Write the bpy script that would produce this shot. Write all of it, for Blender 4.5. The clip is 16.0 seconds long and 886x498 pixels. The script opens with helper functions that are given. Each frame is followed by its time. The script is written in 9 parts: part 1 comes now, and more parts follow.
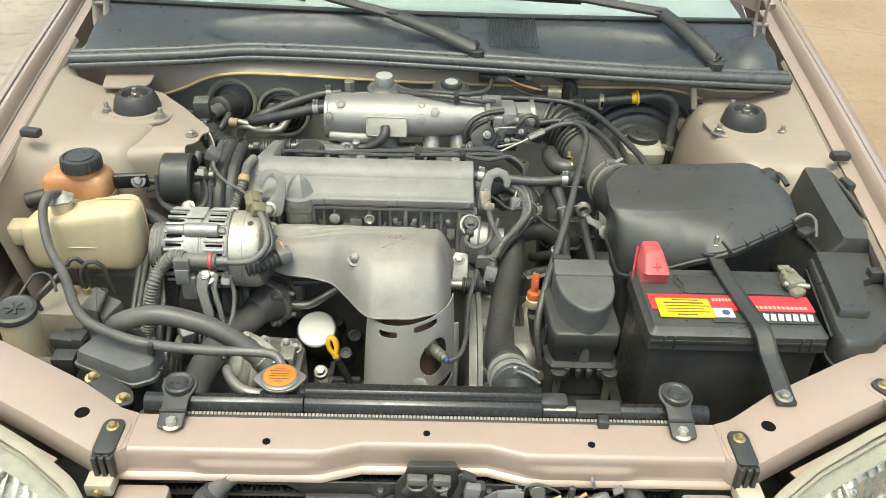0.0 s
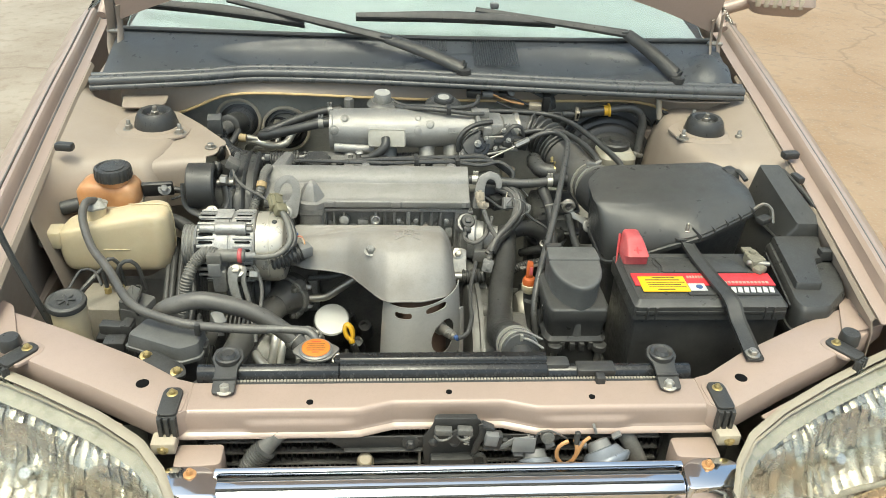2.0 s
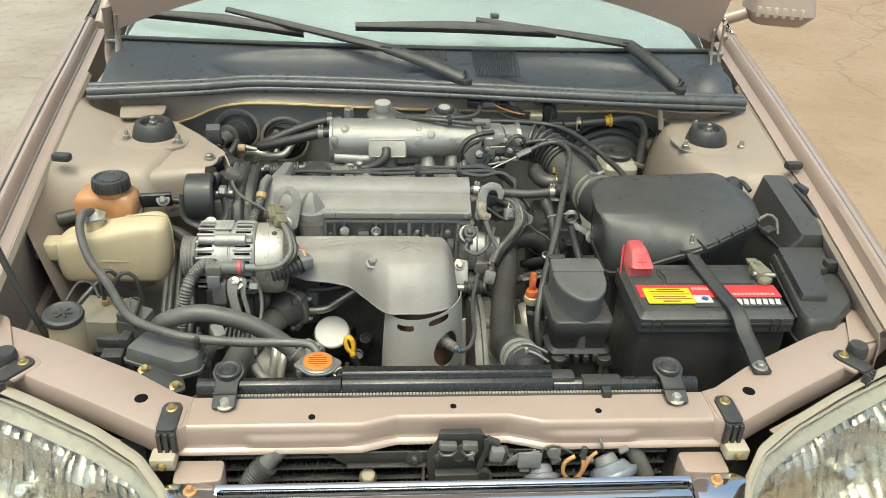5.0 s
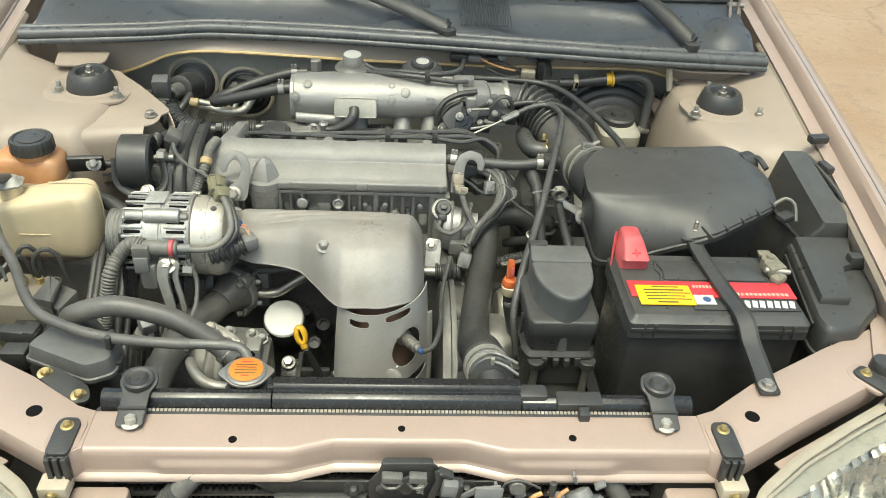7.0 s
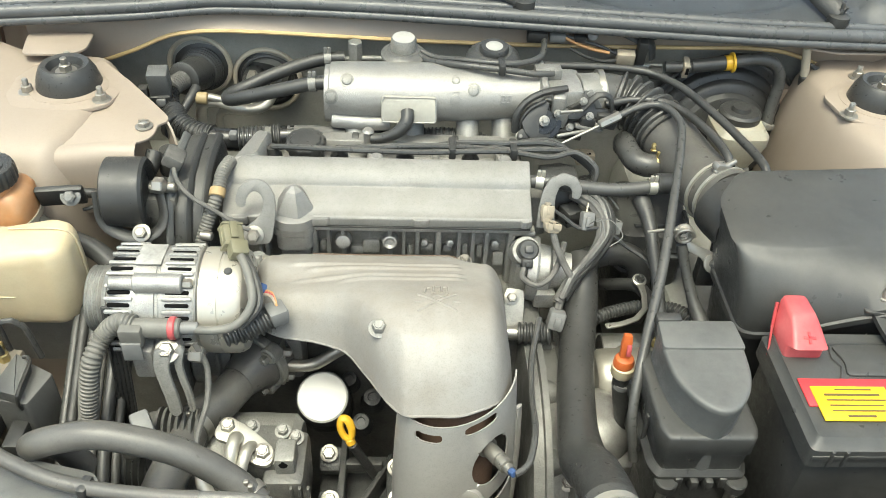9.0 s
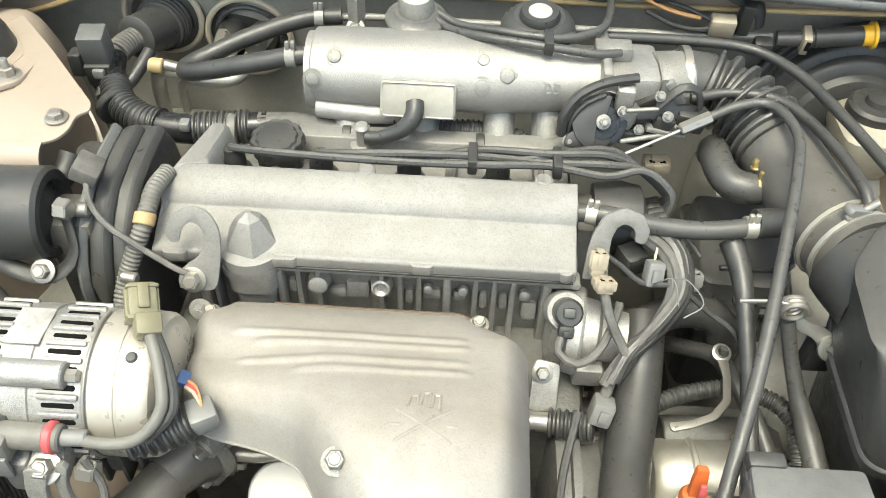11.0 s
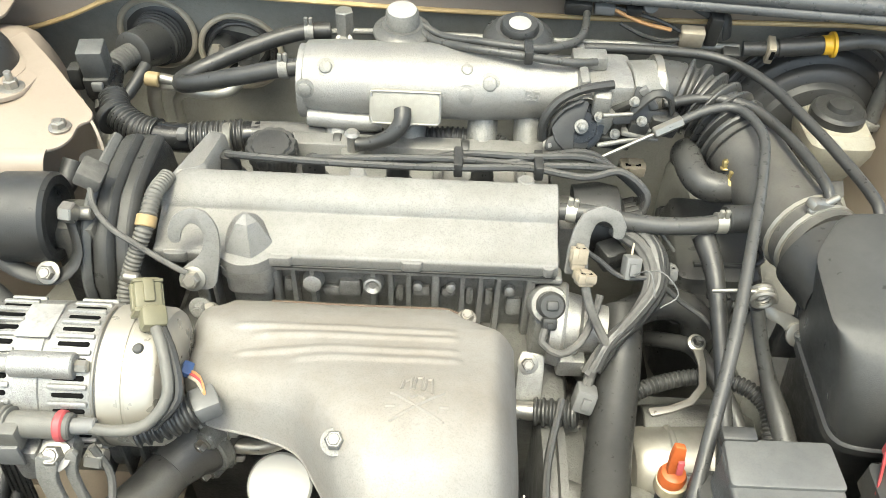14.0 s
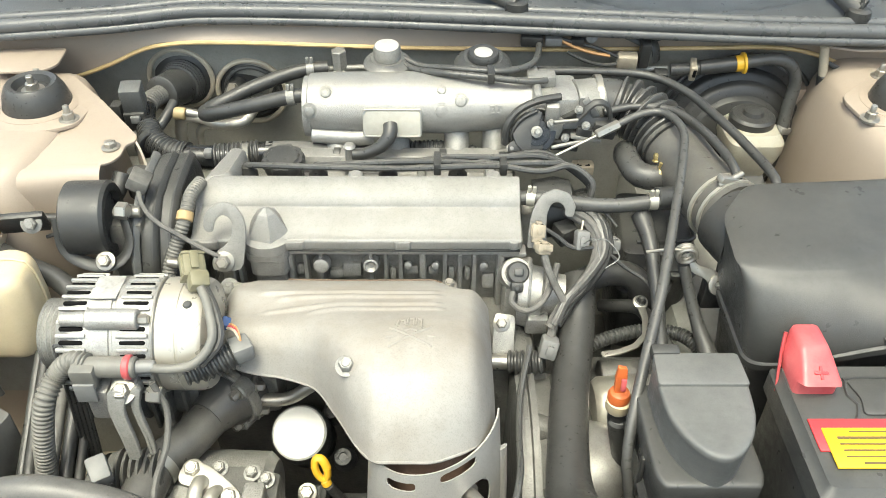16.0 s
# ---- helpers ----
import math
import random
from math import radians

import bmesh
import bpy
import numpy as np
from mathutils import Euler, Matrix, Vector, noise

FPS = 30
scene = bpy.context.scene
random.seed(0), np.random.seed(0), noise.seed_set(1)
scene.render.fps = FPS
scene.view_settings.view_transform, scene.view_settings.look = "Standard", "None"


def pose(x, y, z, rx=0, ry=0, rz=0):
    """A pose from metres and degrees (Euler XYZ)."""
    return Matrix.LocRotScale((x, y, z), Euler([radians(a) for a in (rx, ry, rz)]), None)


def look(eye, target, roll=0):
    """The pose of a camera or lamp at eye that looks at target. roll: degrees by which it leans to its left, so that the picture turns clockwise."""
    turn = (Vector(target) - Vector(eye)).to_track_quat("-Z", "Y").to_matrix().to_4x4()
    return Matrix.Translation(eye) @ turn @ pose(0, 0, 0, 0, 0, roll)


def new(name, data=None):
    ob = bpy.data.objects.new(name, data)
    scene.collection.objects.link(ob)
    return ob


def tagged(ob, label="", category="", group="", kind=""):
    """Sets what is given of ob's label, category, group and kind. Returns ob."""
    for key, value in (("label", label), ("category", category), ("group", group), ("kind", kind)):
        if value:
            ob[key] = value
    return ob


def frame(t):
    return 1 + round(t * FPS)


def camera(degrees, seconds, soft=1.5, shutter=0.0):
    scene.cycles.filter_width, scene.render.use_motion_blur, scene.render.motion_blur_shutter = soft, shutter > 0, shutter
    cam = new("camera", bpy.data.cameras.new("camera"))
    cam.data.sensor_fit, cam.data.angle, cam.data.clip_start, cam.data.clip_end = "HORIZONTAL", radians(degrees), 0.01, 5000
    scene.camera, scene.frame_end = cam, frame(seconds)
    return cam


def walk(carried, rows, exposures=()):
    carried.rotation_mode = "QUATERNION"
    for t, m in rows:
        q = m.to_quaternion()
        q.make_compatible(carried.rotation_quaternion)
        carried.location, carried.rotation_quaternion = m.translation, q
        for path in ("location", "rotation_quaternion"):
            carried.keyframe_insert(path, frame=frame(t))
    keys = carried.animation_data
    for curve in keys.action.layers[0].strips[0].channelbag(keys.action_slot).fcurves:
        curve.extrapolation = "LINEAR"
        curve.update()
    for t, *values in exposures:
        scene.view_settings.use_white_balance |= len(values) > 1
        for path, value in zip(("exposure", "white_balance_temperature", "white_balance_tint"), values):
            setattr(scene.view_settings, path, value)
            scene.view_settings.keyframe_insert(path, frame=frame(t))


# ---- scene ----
cam = camera(56.2, 16.0, soft=0.3)
PATH = [
    (0, (-0.017, -0.012, 1.568), (0.037, 1.654, 0.463), 2.5),
    (0.5, (-0.056, -0.048, 1.578), (0.005, 1.634, 0.496), 2.6),
    (1, (-0.098, -0.113, 1.587), (-0.012, 1.589, 0.54), 2.4),
    (1.5, (-0.108, -0.16, 1.588), (0.037, 1.545, 0.552), 2.4),
    (2, (-0.106, -0.187, 1.591), (0.047, 1.519, 0.558), 2.8),
    (2.5, (-0.099, -0.2, 1.59), (0.035, 1.516, 0.57), 2.7),
    (3, (-0.096, -0.201, 1.592), (0.046, 1.516, 0.578), 2.7),
    (5.3, (-0.119, -0.158, 1.58), (0.052, 1.559, 0.568), 2.9),
    (5.5, (-0.115, -0.149, 1.576), (0.065, 1.556, 0.545), 2.8),
    (6, (-0.106, -0.124, 1.569), (0.097, 1.551, 0.495), 3.0),
    (6.5, (-0.084, -0.067, 1.557), (0.116, 1.594, 0.461), 3.5),
    (7, (-0.028, 0.032, 1.544), (0.111, 1.673, 0.409), 4.0),
    (7.5, (-0.008, 0.097, 1.535), (0.009, 1.735, 0.388), 2.7),
    (7.8, (-0.02, 0.175, 1.514), (-0.005, 1.798, 0.344), 2.5),
    (8, (-0.04, 0.235, 1.505), (0.004, 1.837, 0.308), 3.1),
    (8.5, (-0.086, 0.373, 1.491), (-0.006, 1.919, 0.225), 3.2),
    (9, (-0.095, 0.422, 1.48), (0.0, 1.96, 0.205), 3.2),
    (9.2, (-0.091, 0.451, 1.471), (0.007, 1.98, 0.186), 3.3),
    (11.3, (-0.031, 0.789, 1.389), (-0.087, 2.16, -0.066), 1.7),
    (11.5, (-0.03, 0.8, 1.387), (-0.089, 2.178, -0.061), 1.6),
    (12, (-0.032, 0.818, 1.383), (-0.078, 2.21, -0.052), 1.8),
    (12.5, (-0.036, 0.819, 1.384), (-0.066, 2.227, -0.036), 2.2),
    (13, (-0.04, 0.792, 1.39), (-0.059, 2.204, -0.027), 2.4),
    (13.5, (-0.043, 0.756, 1.394), (-0.04, 2.169, -0.021), 2.7),
    (14, (-0.04, 0.713, 1.407), (-0.041, 2.133, -0.001), 2.5),
    (14.5, (-0.037, 0.653, 1.422), (-0.034, 2.113, 0.056), 2.3),
    (15, (-0.032, 0.59, 1.438), (-0.033, 2.081, 0.105), 1.3),
    (15.5, (-0.027, 0.541, 1.452), (-0.022, 2.054, 0.144), 0.5),
    (16, (-0.029, 0.501, 1.46), (-0.013, 2.035, 0.176), 0.5),
]
walk(cam, [(t, look(eye, target, roll)) for t, eye, target, roll in PATH],
     exposures=[(0, 1.40, 6850, -9), (2.5, 1.28, 6850, -8), (6, 1.20, 6850, -9), (7, 1.36, 6850, -9), (9, 1.72, 6750, -8), (12, 1.98, 6850, -5), (16, 1.96, 6850, -6)])

# ---------------------------------------------------------------- light
SUN_TO = Vector((-0.12, -0.28, 1.0)).normalized()
world = bpy.data.worlds.new("sky")
scene.world = world
world.use_nodes = True
wn = world.node_tree.nodes
sky = wn.new("ShaderNodeTexSky")
sky.sky_type = 'NISHITA'
sky.sun_disc = False
sky.sun_elevation = math.asin(SUN_TO.z)
sky.sun_rotation = math.atan2(SUN_TO.x, SUN_TO.y)
sky.air_density, sky.dust_density, sky.ozone_density = 0.7, 5.0, 0.6
wn["Background"].inputs["Strength"].default_value = 0.15
world.node_tree.links.new(sky.outputs[0], wn["Background"].inputs["Color"])
sun = new("sun", bpy.data.lights.new("sun", "SUN"))
sun.data.energy, sun.data.angle, sun.data.color = 0.5, radians(10.0), (1.0, 0.98, 0.94)
sun.matrix_world = look(SUN_TO * 20, (0, 0, 0))

# ---------------------------------------------------------------- materials


def mat(name, col, rough=0.5, metal=0.0, var=0.12, scale=30.0, bump=0.0, bump_scale=400.0, dirt=None, dirt_amt=0.0,
        dirt_scale=9.0, coat=0.0, spec=0.5, rvar=0.12, trans=0.0, sss=0.0, pieces=0.0, dust=0.0, speck=0.0):
    """A painted, cast or moulded surface: base colour with blotches, finer grain, dust or stains, uneven gloss and relief."""
    m = bpy.data.materials.new(name)
    m.use_nodes = True
    nt = m.node_tree
    b = nt.nodes["Principled BSDF"]
    tc = nt.nodes.new("ShaderNodeTexCoord")
    def nz(s, detail=4.0, rough_=0.6):
        n = nt.nodes.new("ShaderNodeTexNoise")
        n.inputs["Scale"].default_value, n.inputs["Detail"].default_value, n.inputs["Roughness"].default_value = s, detail, rough_
        nt.links.new(tc.outputs["Object"], n.inputs["Vector"])
        return n
    def ramp(src, lo, hi, a, c):
        r = nt.nodes.new("ShaderNodeMapRange")
        r.inputs["From Min"].default_value, r.inputs["From Max"].default_value = lo, hi
        r.inputs["To Min"].default_value, r.inputs["To Max"].default_value = a, c
        nt.links.new(src, r.inputs["Value"])
        return r.outputs[0]
    def mixc(fac, a, c, mode='MIX'):
        x = nt.nodes.new("ShaderNodeMix")
        x.data_type, x.blend_type = 'RGBA', mode
        for sock, v in ((x.inputs[0], fac), (x.inputs[6], a), (x.inputs[7], c)):
            if isinstance(v, (tuple, list)):
                sock.default_value = (*v, 1.0)
            elif isinstance(v, float):
                sock.default_value = v
            else:
                nt.links.new(v, sock)
        return x.outputs[2]
    big, fine = nz(scale), nz(scale * 9, 6.0)
    lo = tuple(c * (1 - var) for c in col)
    hi = tuple(min(1.0, c * (1 + var)) for c in col)
    c1 = mixc(ramp(big.outputs[0], 0.3, 0.7, 0.0, 1.0), lo, hi)
    c2 = mixc(ramp(fine.outputs[0], 0.3, 0.7, 0.0, 0.45), c1, tuple(c * (1 - var * 0.9) for c in col))
    if pieces:
        oi = nt.nodes.new("ShaderNodeObjectInfo")
        c2 = mixc(ramp(oi.outputs["Random"], 0, 1, 0.0, pieces), c2, tuple(c * 0.5 for c in col))
    if dirt:
        dn = nz(dirt_scale, 7.0, 0.65)
        c2 = mixc(ramp(dn.outputs[0], 0.5 - 0.18, 0.5 + 0.2, 0.0, dirt_amt), c2, dirt)
    if speck:
        c2 = mixc(ramp(nz(650.0, 3.0).outputs[0], 0.50, 0.66, 0.0, speck), c2, tuple(c * 0.45 for c in col))
        c2 = mixc(ramp(nz(190.0, 6.0).outputs[0], 0.53, 0.70, 0.0, speck), c2, tuple(c * 0.6 for c in col))
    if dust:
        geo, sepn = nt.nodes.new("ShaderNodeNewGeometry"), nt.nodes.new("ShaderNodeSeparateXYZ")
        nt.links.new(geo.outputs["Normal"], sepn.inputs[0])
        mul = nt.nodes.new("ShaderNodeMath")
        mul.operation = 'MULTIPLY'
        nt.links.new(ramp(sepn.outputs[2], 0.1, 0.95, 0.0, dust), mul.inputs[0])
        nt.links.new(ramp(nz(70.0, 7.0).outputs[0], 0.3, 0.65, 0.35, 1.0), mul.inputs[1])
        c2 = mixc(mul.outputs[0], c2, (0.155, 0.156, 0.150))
    nt.links.new(c2, b.inputs["Base Color"])
    nt.links.new(ramp(nz(scale * 2.3).outputs[0], 0.3, 0.7, max(0.02, rough - rvar), min(1.0, rough + rvar)), b.inputs["Roughness"])
    b.inputs["Metallic"].default_value = metal
    b.inputs["Specular IOR Level"].default_value = spec
    b.inputs["Coat Weight"].default_value = coat
    b.inputs["Coat Roughness"].default_value = 0.12
    b.inputs["Transmission Weight"].default_value = trans
    if sss:
        b.inputs["Subsurface Weight"].default_value = sss
        b.inputs["Subsurface Radius"].default_value = (0.03, 0.02, 0.01)
    if bump:
        bn = nt.nodes.new("ShaderNodeBump")
        bn.inputs["Strength"].default_value, bn.inputs["Distance"].default_value = bump, 0.001
        nt.links.new(nz(bump_scale, 3.0).outputs[0], bn.inputs["Height"])
        nt.links.new(bn.outputs[0], b.inputs["Normal"])
    return m


PAINT = mat("beige_paint", (0.375, 0.288, 0.242), 0.40, 0.10, 0.05, 5, 0.04, 900, (0.30, 0.24, 0.195), 0.45, 6, coat=0.25, speck=0.12)
PAINT_DULL = mat("beige_bay_paint", (0.317, 0.263, 0.212), 0.5, 0.0, 0.07, 5, 0.06, 700, (0.265, 0.225, 0.185), 0.45, 5, speck=0.12)
PAINT_EDGE = mat("bare_seam_edge", (0.55, 0.40, 0.20), 0.5, 0.1, 0.2, 25)
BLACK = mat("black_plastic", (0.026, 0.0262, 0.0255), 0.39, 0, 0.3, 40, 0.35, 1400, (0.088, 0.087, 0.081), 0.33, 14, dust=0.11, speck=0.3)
GLOSS = mat("satin_black_plastic", (0.014, 0.015, 0.016), 0.24, 0, 0.3, 40, 0.1, 1400, (0.05, 0.05, 0.048), 0.2, 14, speck=0.1)
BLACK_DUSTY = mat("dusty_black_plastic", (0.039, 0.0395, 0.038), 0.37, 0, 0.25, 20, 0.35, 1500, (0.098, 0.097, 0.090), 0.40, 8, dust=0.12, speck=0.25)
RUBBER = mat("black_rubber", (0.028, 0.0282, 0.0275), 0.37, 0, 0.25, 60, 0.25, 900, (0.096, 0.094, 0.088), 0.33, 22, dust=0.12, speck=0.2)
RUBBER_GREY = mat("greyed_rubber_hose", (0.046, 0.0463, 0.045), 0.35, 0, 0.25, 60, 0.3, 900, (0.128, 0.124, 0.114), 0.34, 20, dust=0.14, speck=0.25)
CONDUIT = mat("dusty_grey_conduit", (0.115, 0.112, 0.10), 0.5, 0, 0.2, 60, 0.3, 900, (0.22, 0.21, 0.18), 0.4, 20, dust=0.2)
COWL = mat("cowl_plastic", (0.052, 0.057, 0.063), 0.36, 0, 0.2, 14, 0.25, 1500, (0.11, 0.118, 0.122), 0.2, 6, dust=0.05, speck=0.25)
INSUL = mat("dark_insulation", (0.275, 0.272, 0.245), 0.85, 0, 0.25, 10, 0.6, 300, (0.34, 0.325, 0.285), 0.5, 8, speck=0.25)
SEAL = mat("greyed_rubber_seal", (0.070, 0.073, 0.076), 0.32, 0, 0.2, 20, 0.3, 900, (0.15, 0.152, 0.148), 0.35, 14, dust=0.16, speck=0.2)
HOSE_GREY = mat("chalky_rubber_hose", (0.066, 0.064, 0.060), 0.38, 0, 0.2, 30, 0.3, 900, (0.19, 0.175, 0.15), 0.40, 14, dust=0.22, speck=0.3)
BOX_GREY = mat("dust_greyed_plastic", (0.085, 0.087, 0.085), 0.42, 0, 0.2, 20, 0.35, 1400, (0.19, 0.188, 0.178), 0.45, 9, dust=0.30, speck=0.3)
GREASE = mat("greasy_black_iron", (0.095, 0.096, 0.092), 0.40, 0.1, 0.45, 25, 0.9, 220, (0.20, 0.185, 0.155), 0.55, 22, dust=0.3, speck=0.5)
ALU = mat("cast_aluminium", (0.44, 0.435, 0.415), 0.40, 0.55, 0.14, 22, 0.6, 900, (0.17, 0.16, 0.135), 0.5, 28, speck=0.6)
ALU_VC = mat("weathered_cover_alloy", (0.262, 0.257, 0.245), 0.46, 0.3, 0.08, 14, 0.6, 1300, (0.185, 0.176, 0.155), 0.55, 22, speck=0.4)
ALU_DARK = mat("dull_cast_alloy", (0.33, 0.325, 0.305), 0.44, 0.35, 0.25, 25, 0.8, 500, (0.11, 0.105, 0.09), 0.6, 26, speck=0.6)
SHIELD = mat("heat_shield_steel", (0.305, 0.292, 0.270), 0.64, 0.15, 0.06, 8, 0.18, 500, (0.195, 0.165, 0.128), 0.58, 9, speck=0.28)
GUARD = mat("bright_guard_steel", (0.50, 0.49, 0.465), 0.42, 0.5, 0.05, 14, 0.2, 500, (0.40, 0.37, 0.31), 0.35, 9, speck=0.2)
STEEL = mat("zinc_steel", (0.38, 0.37, 0.34), 0.38, 0.75, 0.15, 60, 0.2, 900, (0.22, 0.18, 0.12), 0.4, 60)
BRASS = mat("yellow_zinc", (0.46, 0.365, 0.17), 0.38, 0.75, 0.15, 60)
CHROME = mat("chrome", (0.75, 0.77, 0.80), 0.10, 1.0, 0.04, 20, 0, 1, (0.5, 0.48, 0.44), 0.25, 10, rvar=0.05)
ALU_BRIGHT = mat("bright_cast_alloy", (0.345, 0.340, 0.325), 0.43, 0.5, 0.08, 22, 0.6, 900, (0.25, 0.235, 0.205), 0.40, 16, speck=0.32)
GEAR_ALLOY = mat("grimy_gearbox_alloy", (0.20, 0.198, 0.188), 0.46, 0.3, 0.25, 25, 0.7, 450, (0.085, 0.082, 0.072), 0.6, 18, speck=0.5)
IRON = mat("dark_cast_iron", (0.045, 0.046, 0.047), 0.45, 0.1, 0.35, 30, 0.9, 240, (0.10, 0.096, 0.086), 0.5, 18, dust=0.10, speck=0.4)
PIPE = mat("aluminium_pipe", (0.56, 0.55, 0.50), 0.42, 0.7, 0.1, 40, 0.1, 900, (0.34, 0.29, 0.2), 0.4, 30)
WHITE_PL = mat("aged_white_plastic", (0.58, 0.515, 0.355), 0.42, 0, 0.10, 8, 0.1, 700, (0.40, 0.27, 0.14), 0.52, 5, sss=0.15, speck=0.12)
CREAM = mat("cream_plastic", (0.42, 0.37, 0.285), 0.45, 0, 0.12, 30)
AGED_CREAM = mat("aged_cream_connector", (0.34, 0.295, 0.225), 0.5, 0, 0.2, 90, 0.1, 900, (0.22, 0.19, 0.14), 0.5, 120)
AMBER = mat("amber_fluid_plastic", (0.40, 0.17, 0.055), 0.4, 0, 0.25, 16, 0.1, 500, (0.55, 0.42, 0.28), 0.45, 12, sss=0.1)
WHITE = mat("white_paint", (0.53, 0.535, 0.515), 0.4, 0, 0.05, 25, 0, 1, (0.5, 0.46, 0.38), 0.25, 25)
RED = mat("red_plastic", (0.43, 0.055, 0.065), 0.42, 0, 0.12, 40, 0, 1, (0.46, 0.22, 0.20), 0.35, 20)
ORANGE = mat("orange_label", (0.66, 0.18, 0.025), 0.5, 0, 0.08, 60)
ORANGE_PL = mat("orange_plastic", (0.46, 0.11, 0.03), 0.42, 0, 0.12, 60)
YELLOW = mat("yellow_plastic", (0.62, 0.36, 0.03), 0.42, 0, 0.12, 60)
YELLOW_LB = mat("yellow_label", (0.80, 0.50, 0.02), 0.45, 0, 0.05, 60)
RED_LB = mat("red_label", (0.62, 0.04, 0.05), 0.45, 0, 0.06, 60)
INK = mat("dark_ink", (0.10, 0.07, 0.03), 0.6, 0, 0.1, 60)
BLUE = mat("blue_plastic", (0.045, 0.085, 0.20), 0.45, 0, 0.15, 60)
COPPER = mat("copper_wire", (0.55, 0.30, 0.13), 0.4, 0.3, 0.1, 60)
TAPE = mat("grey_loom_tape", (0.085, 0.083, 0.078), 0.65, 0, 0.25, 60, 0.6, 300, (0.2, 0.19, 0.17), 0.4, 30)
GREY_PL = mat("grey_plastic", (0.17, 0.17, 0.165), 0.5, 0, 0.15, 50)
OLIVE = mat("olive_connector", (0.17, 0.158, 0.10), 0.5, 0, 0.15, 50)
CORE = mat("radiator_fins", (0.12, 0.117, 0.108), 0.6, 0.3, 0.2, 80, 0.6, 900, (0.2, 0.19, 0.17), 0.4, 60, speck=0.5)
# near-black colour that paints the shade inside holes and slots
HOLE_SHADE = mat("painted_hole_shade", (0.006, 0.006, 0.006), 0.9, 0, 0.2, 20, spec=0.1)
TYRE = mat("tyre_rubber", (0.025, 0.025, 0.025), 0.8, 0, 0.2, 20)


def glass_mat(name, col, rough, ior=1.45, trans=1.0):
    m = bpy.data.materials.new(name)
    m.use_nodes = True
    b = m.node_tree.nodes["Principled BSDF"]
    b.inputs["Base Color"].default_value = (*col, 1)
    b.inputs["Roughness"].default_value = rough
    b.inputs["IOR"].default_value = ior
    b.inputs["Transmission Weight"].default_value = trans
    return m


GLASS = glass_mat("windscreen_glass", (0.78, 0.86, 0.85), 0.02)
LENS = glass_mat("headlamp_lens", (0.93, 0.915, 0.85), 0.07)


def ground_mat():
    """Pale cracked concrete on one side of the car, orange sandy concrete on the other."""
    m = bpy.data.materials.new("dusty_concrete")
    m.use_nodes = True
    nt = m.node_tree
    b = nt.nodes["Principled BSDF"]
    tc = nt.nodes.new("ShaderNodeTexCoord")
    def noise_(s, d=5.0, dist=0.0):
        n = nt.nodes.new("ShaderNodeTexNoise")
        n.inputs["Scale"].default_value, n.inputs["Detail"].default_value, n.inputs["Distortion"].default_value = s, d, dist
        nt.links.new(tc.outputs["Object"], n.inputs["Vector"])
        return n.outputs[0]
    def rng(src, lo, hi, a=0.0, c=1.0):
        r = nt.nodes.new("ShaderNodeMapRange")
        r.inputs["From Min"].default_value, r.inputs["From Max"].default_value = lo, hi
        r.inputs["To Min"].default_value, r.inputs["To Max"].default_value = a, c
        nt.links.new(src, r.inputs["Value"])
        return r.outputs[0]
    def mix(f, a, c):
        x = nt.nodes.new("ShaderNodeMix")
        x.data_type = 'RGBA'
        for s, v in ((x.inputs[0], f), (x.inputs[6], a), (x.inputs[7], c)):
            if isinstance(v, tuple):
                s.default_value = (*v, 1)
            else:
                nt.links.new(v, s)
        return x.outputs[2]
    sep = nt.nodes.new("ShaderNodeSeparateXYZ")
    nt.links.new(tc.outputs["Object"], sep.inputs[0])
    left = mix(rng(noise_(2.2), 0.35, 0.65), (0.245, 0.208, 0.165), (0.315, 0.278, 0.228))
    right = mix(rng(noise_(1.6), 0.35, 0.65), (0.255, 0.172, 0.105), (0.30, 0.216, 0.145))
    c = mix(rng(sep.outputs[0], -0.3, 0.4), left, right)
    c = mix(rng(noise_(14.0, 8.0), 0.52, 0.72, 0.0, 0.5), c, (0.175, 0.135, 0.10))
    c = mix(rng(noise_(60.0, 6.0), 0.55, 0.7, 0.0, 0.5), c, (0.31, 0.27, 0.215))
    vo = nt.nodes.new("ShaderNodeTexVoronoi")
    vo.feature = 'DISTANCE_TO_EDGE'
    vo.inputs["Scale"].default_value = 0.55
    wob = nt.nodes.new("ShaderNodeVectorMath")
    wob.operation = 'ADD'
    nn = nt.nodes.new("ShaderNodeTexNoise")
    nn.inputs["Scale"].default_value = 3.0
    nt.links.new(tc.outputs["Object"], nn.inputs["Vector"])
    sc = nt.nodes.new("ShaderNodeVectorMath")
    sc.operation = 'SCALE'
    sc.inputs[3].default_value = 0.35
    nt.links.new(nn.outputs["Color"], sc.inputs[0])
    nt.links.new(tc.outputs["Object"], wob.inputs[0])
    nt.links.new(sc.outputs[0], wob.inputs[1])
    nt.links.new(wob.outputs[0], vo.inputs["Vector"])
    c = mix(rng(vo.outputs["Distance"], 0.0, 0.009, 0.45, 0.0), c, (0.13, 0.095, 0.065))
    nt.links.new(c, b.inputs["Base Color"])
    b.inputs["Roughness"].default_value = 0.9
    bp = nt.nodes.new("ShaderNodeBump")
    bp.inputs["Strength"].default_value, bp.inputs["Distance"].default_value = 0.5, 0.01
    nt.links.new(noise_(30.0, 8.0), bp.inputs["Height"])
    nt.links.new(bp.outputs[0], b.inputs["Normal"])
    return m


GROUND = ground_mat()

# ---------------------------------------------------------------- mesh helpers


def V(*a):
    return Vector(a)


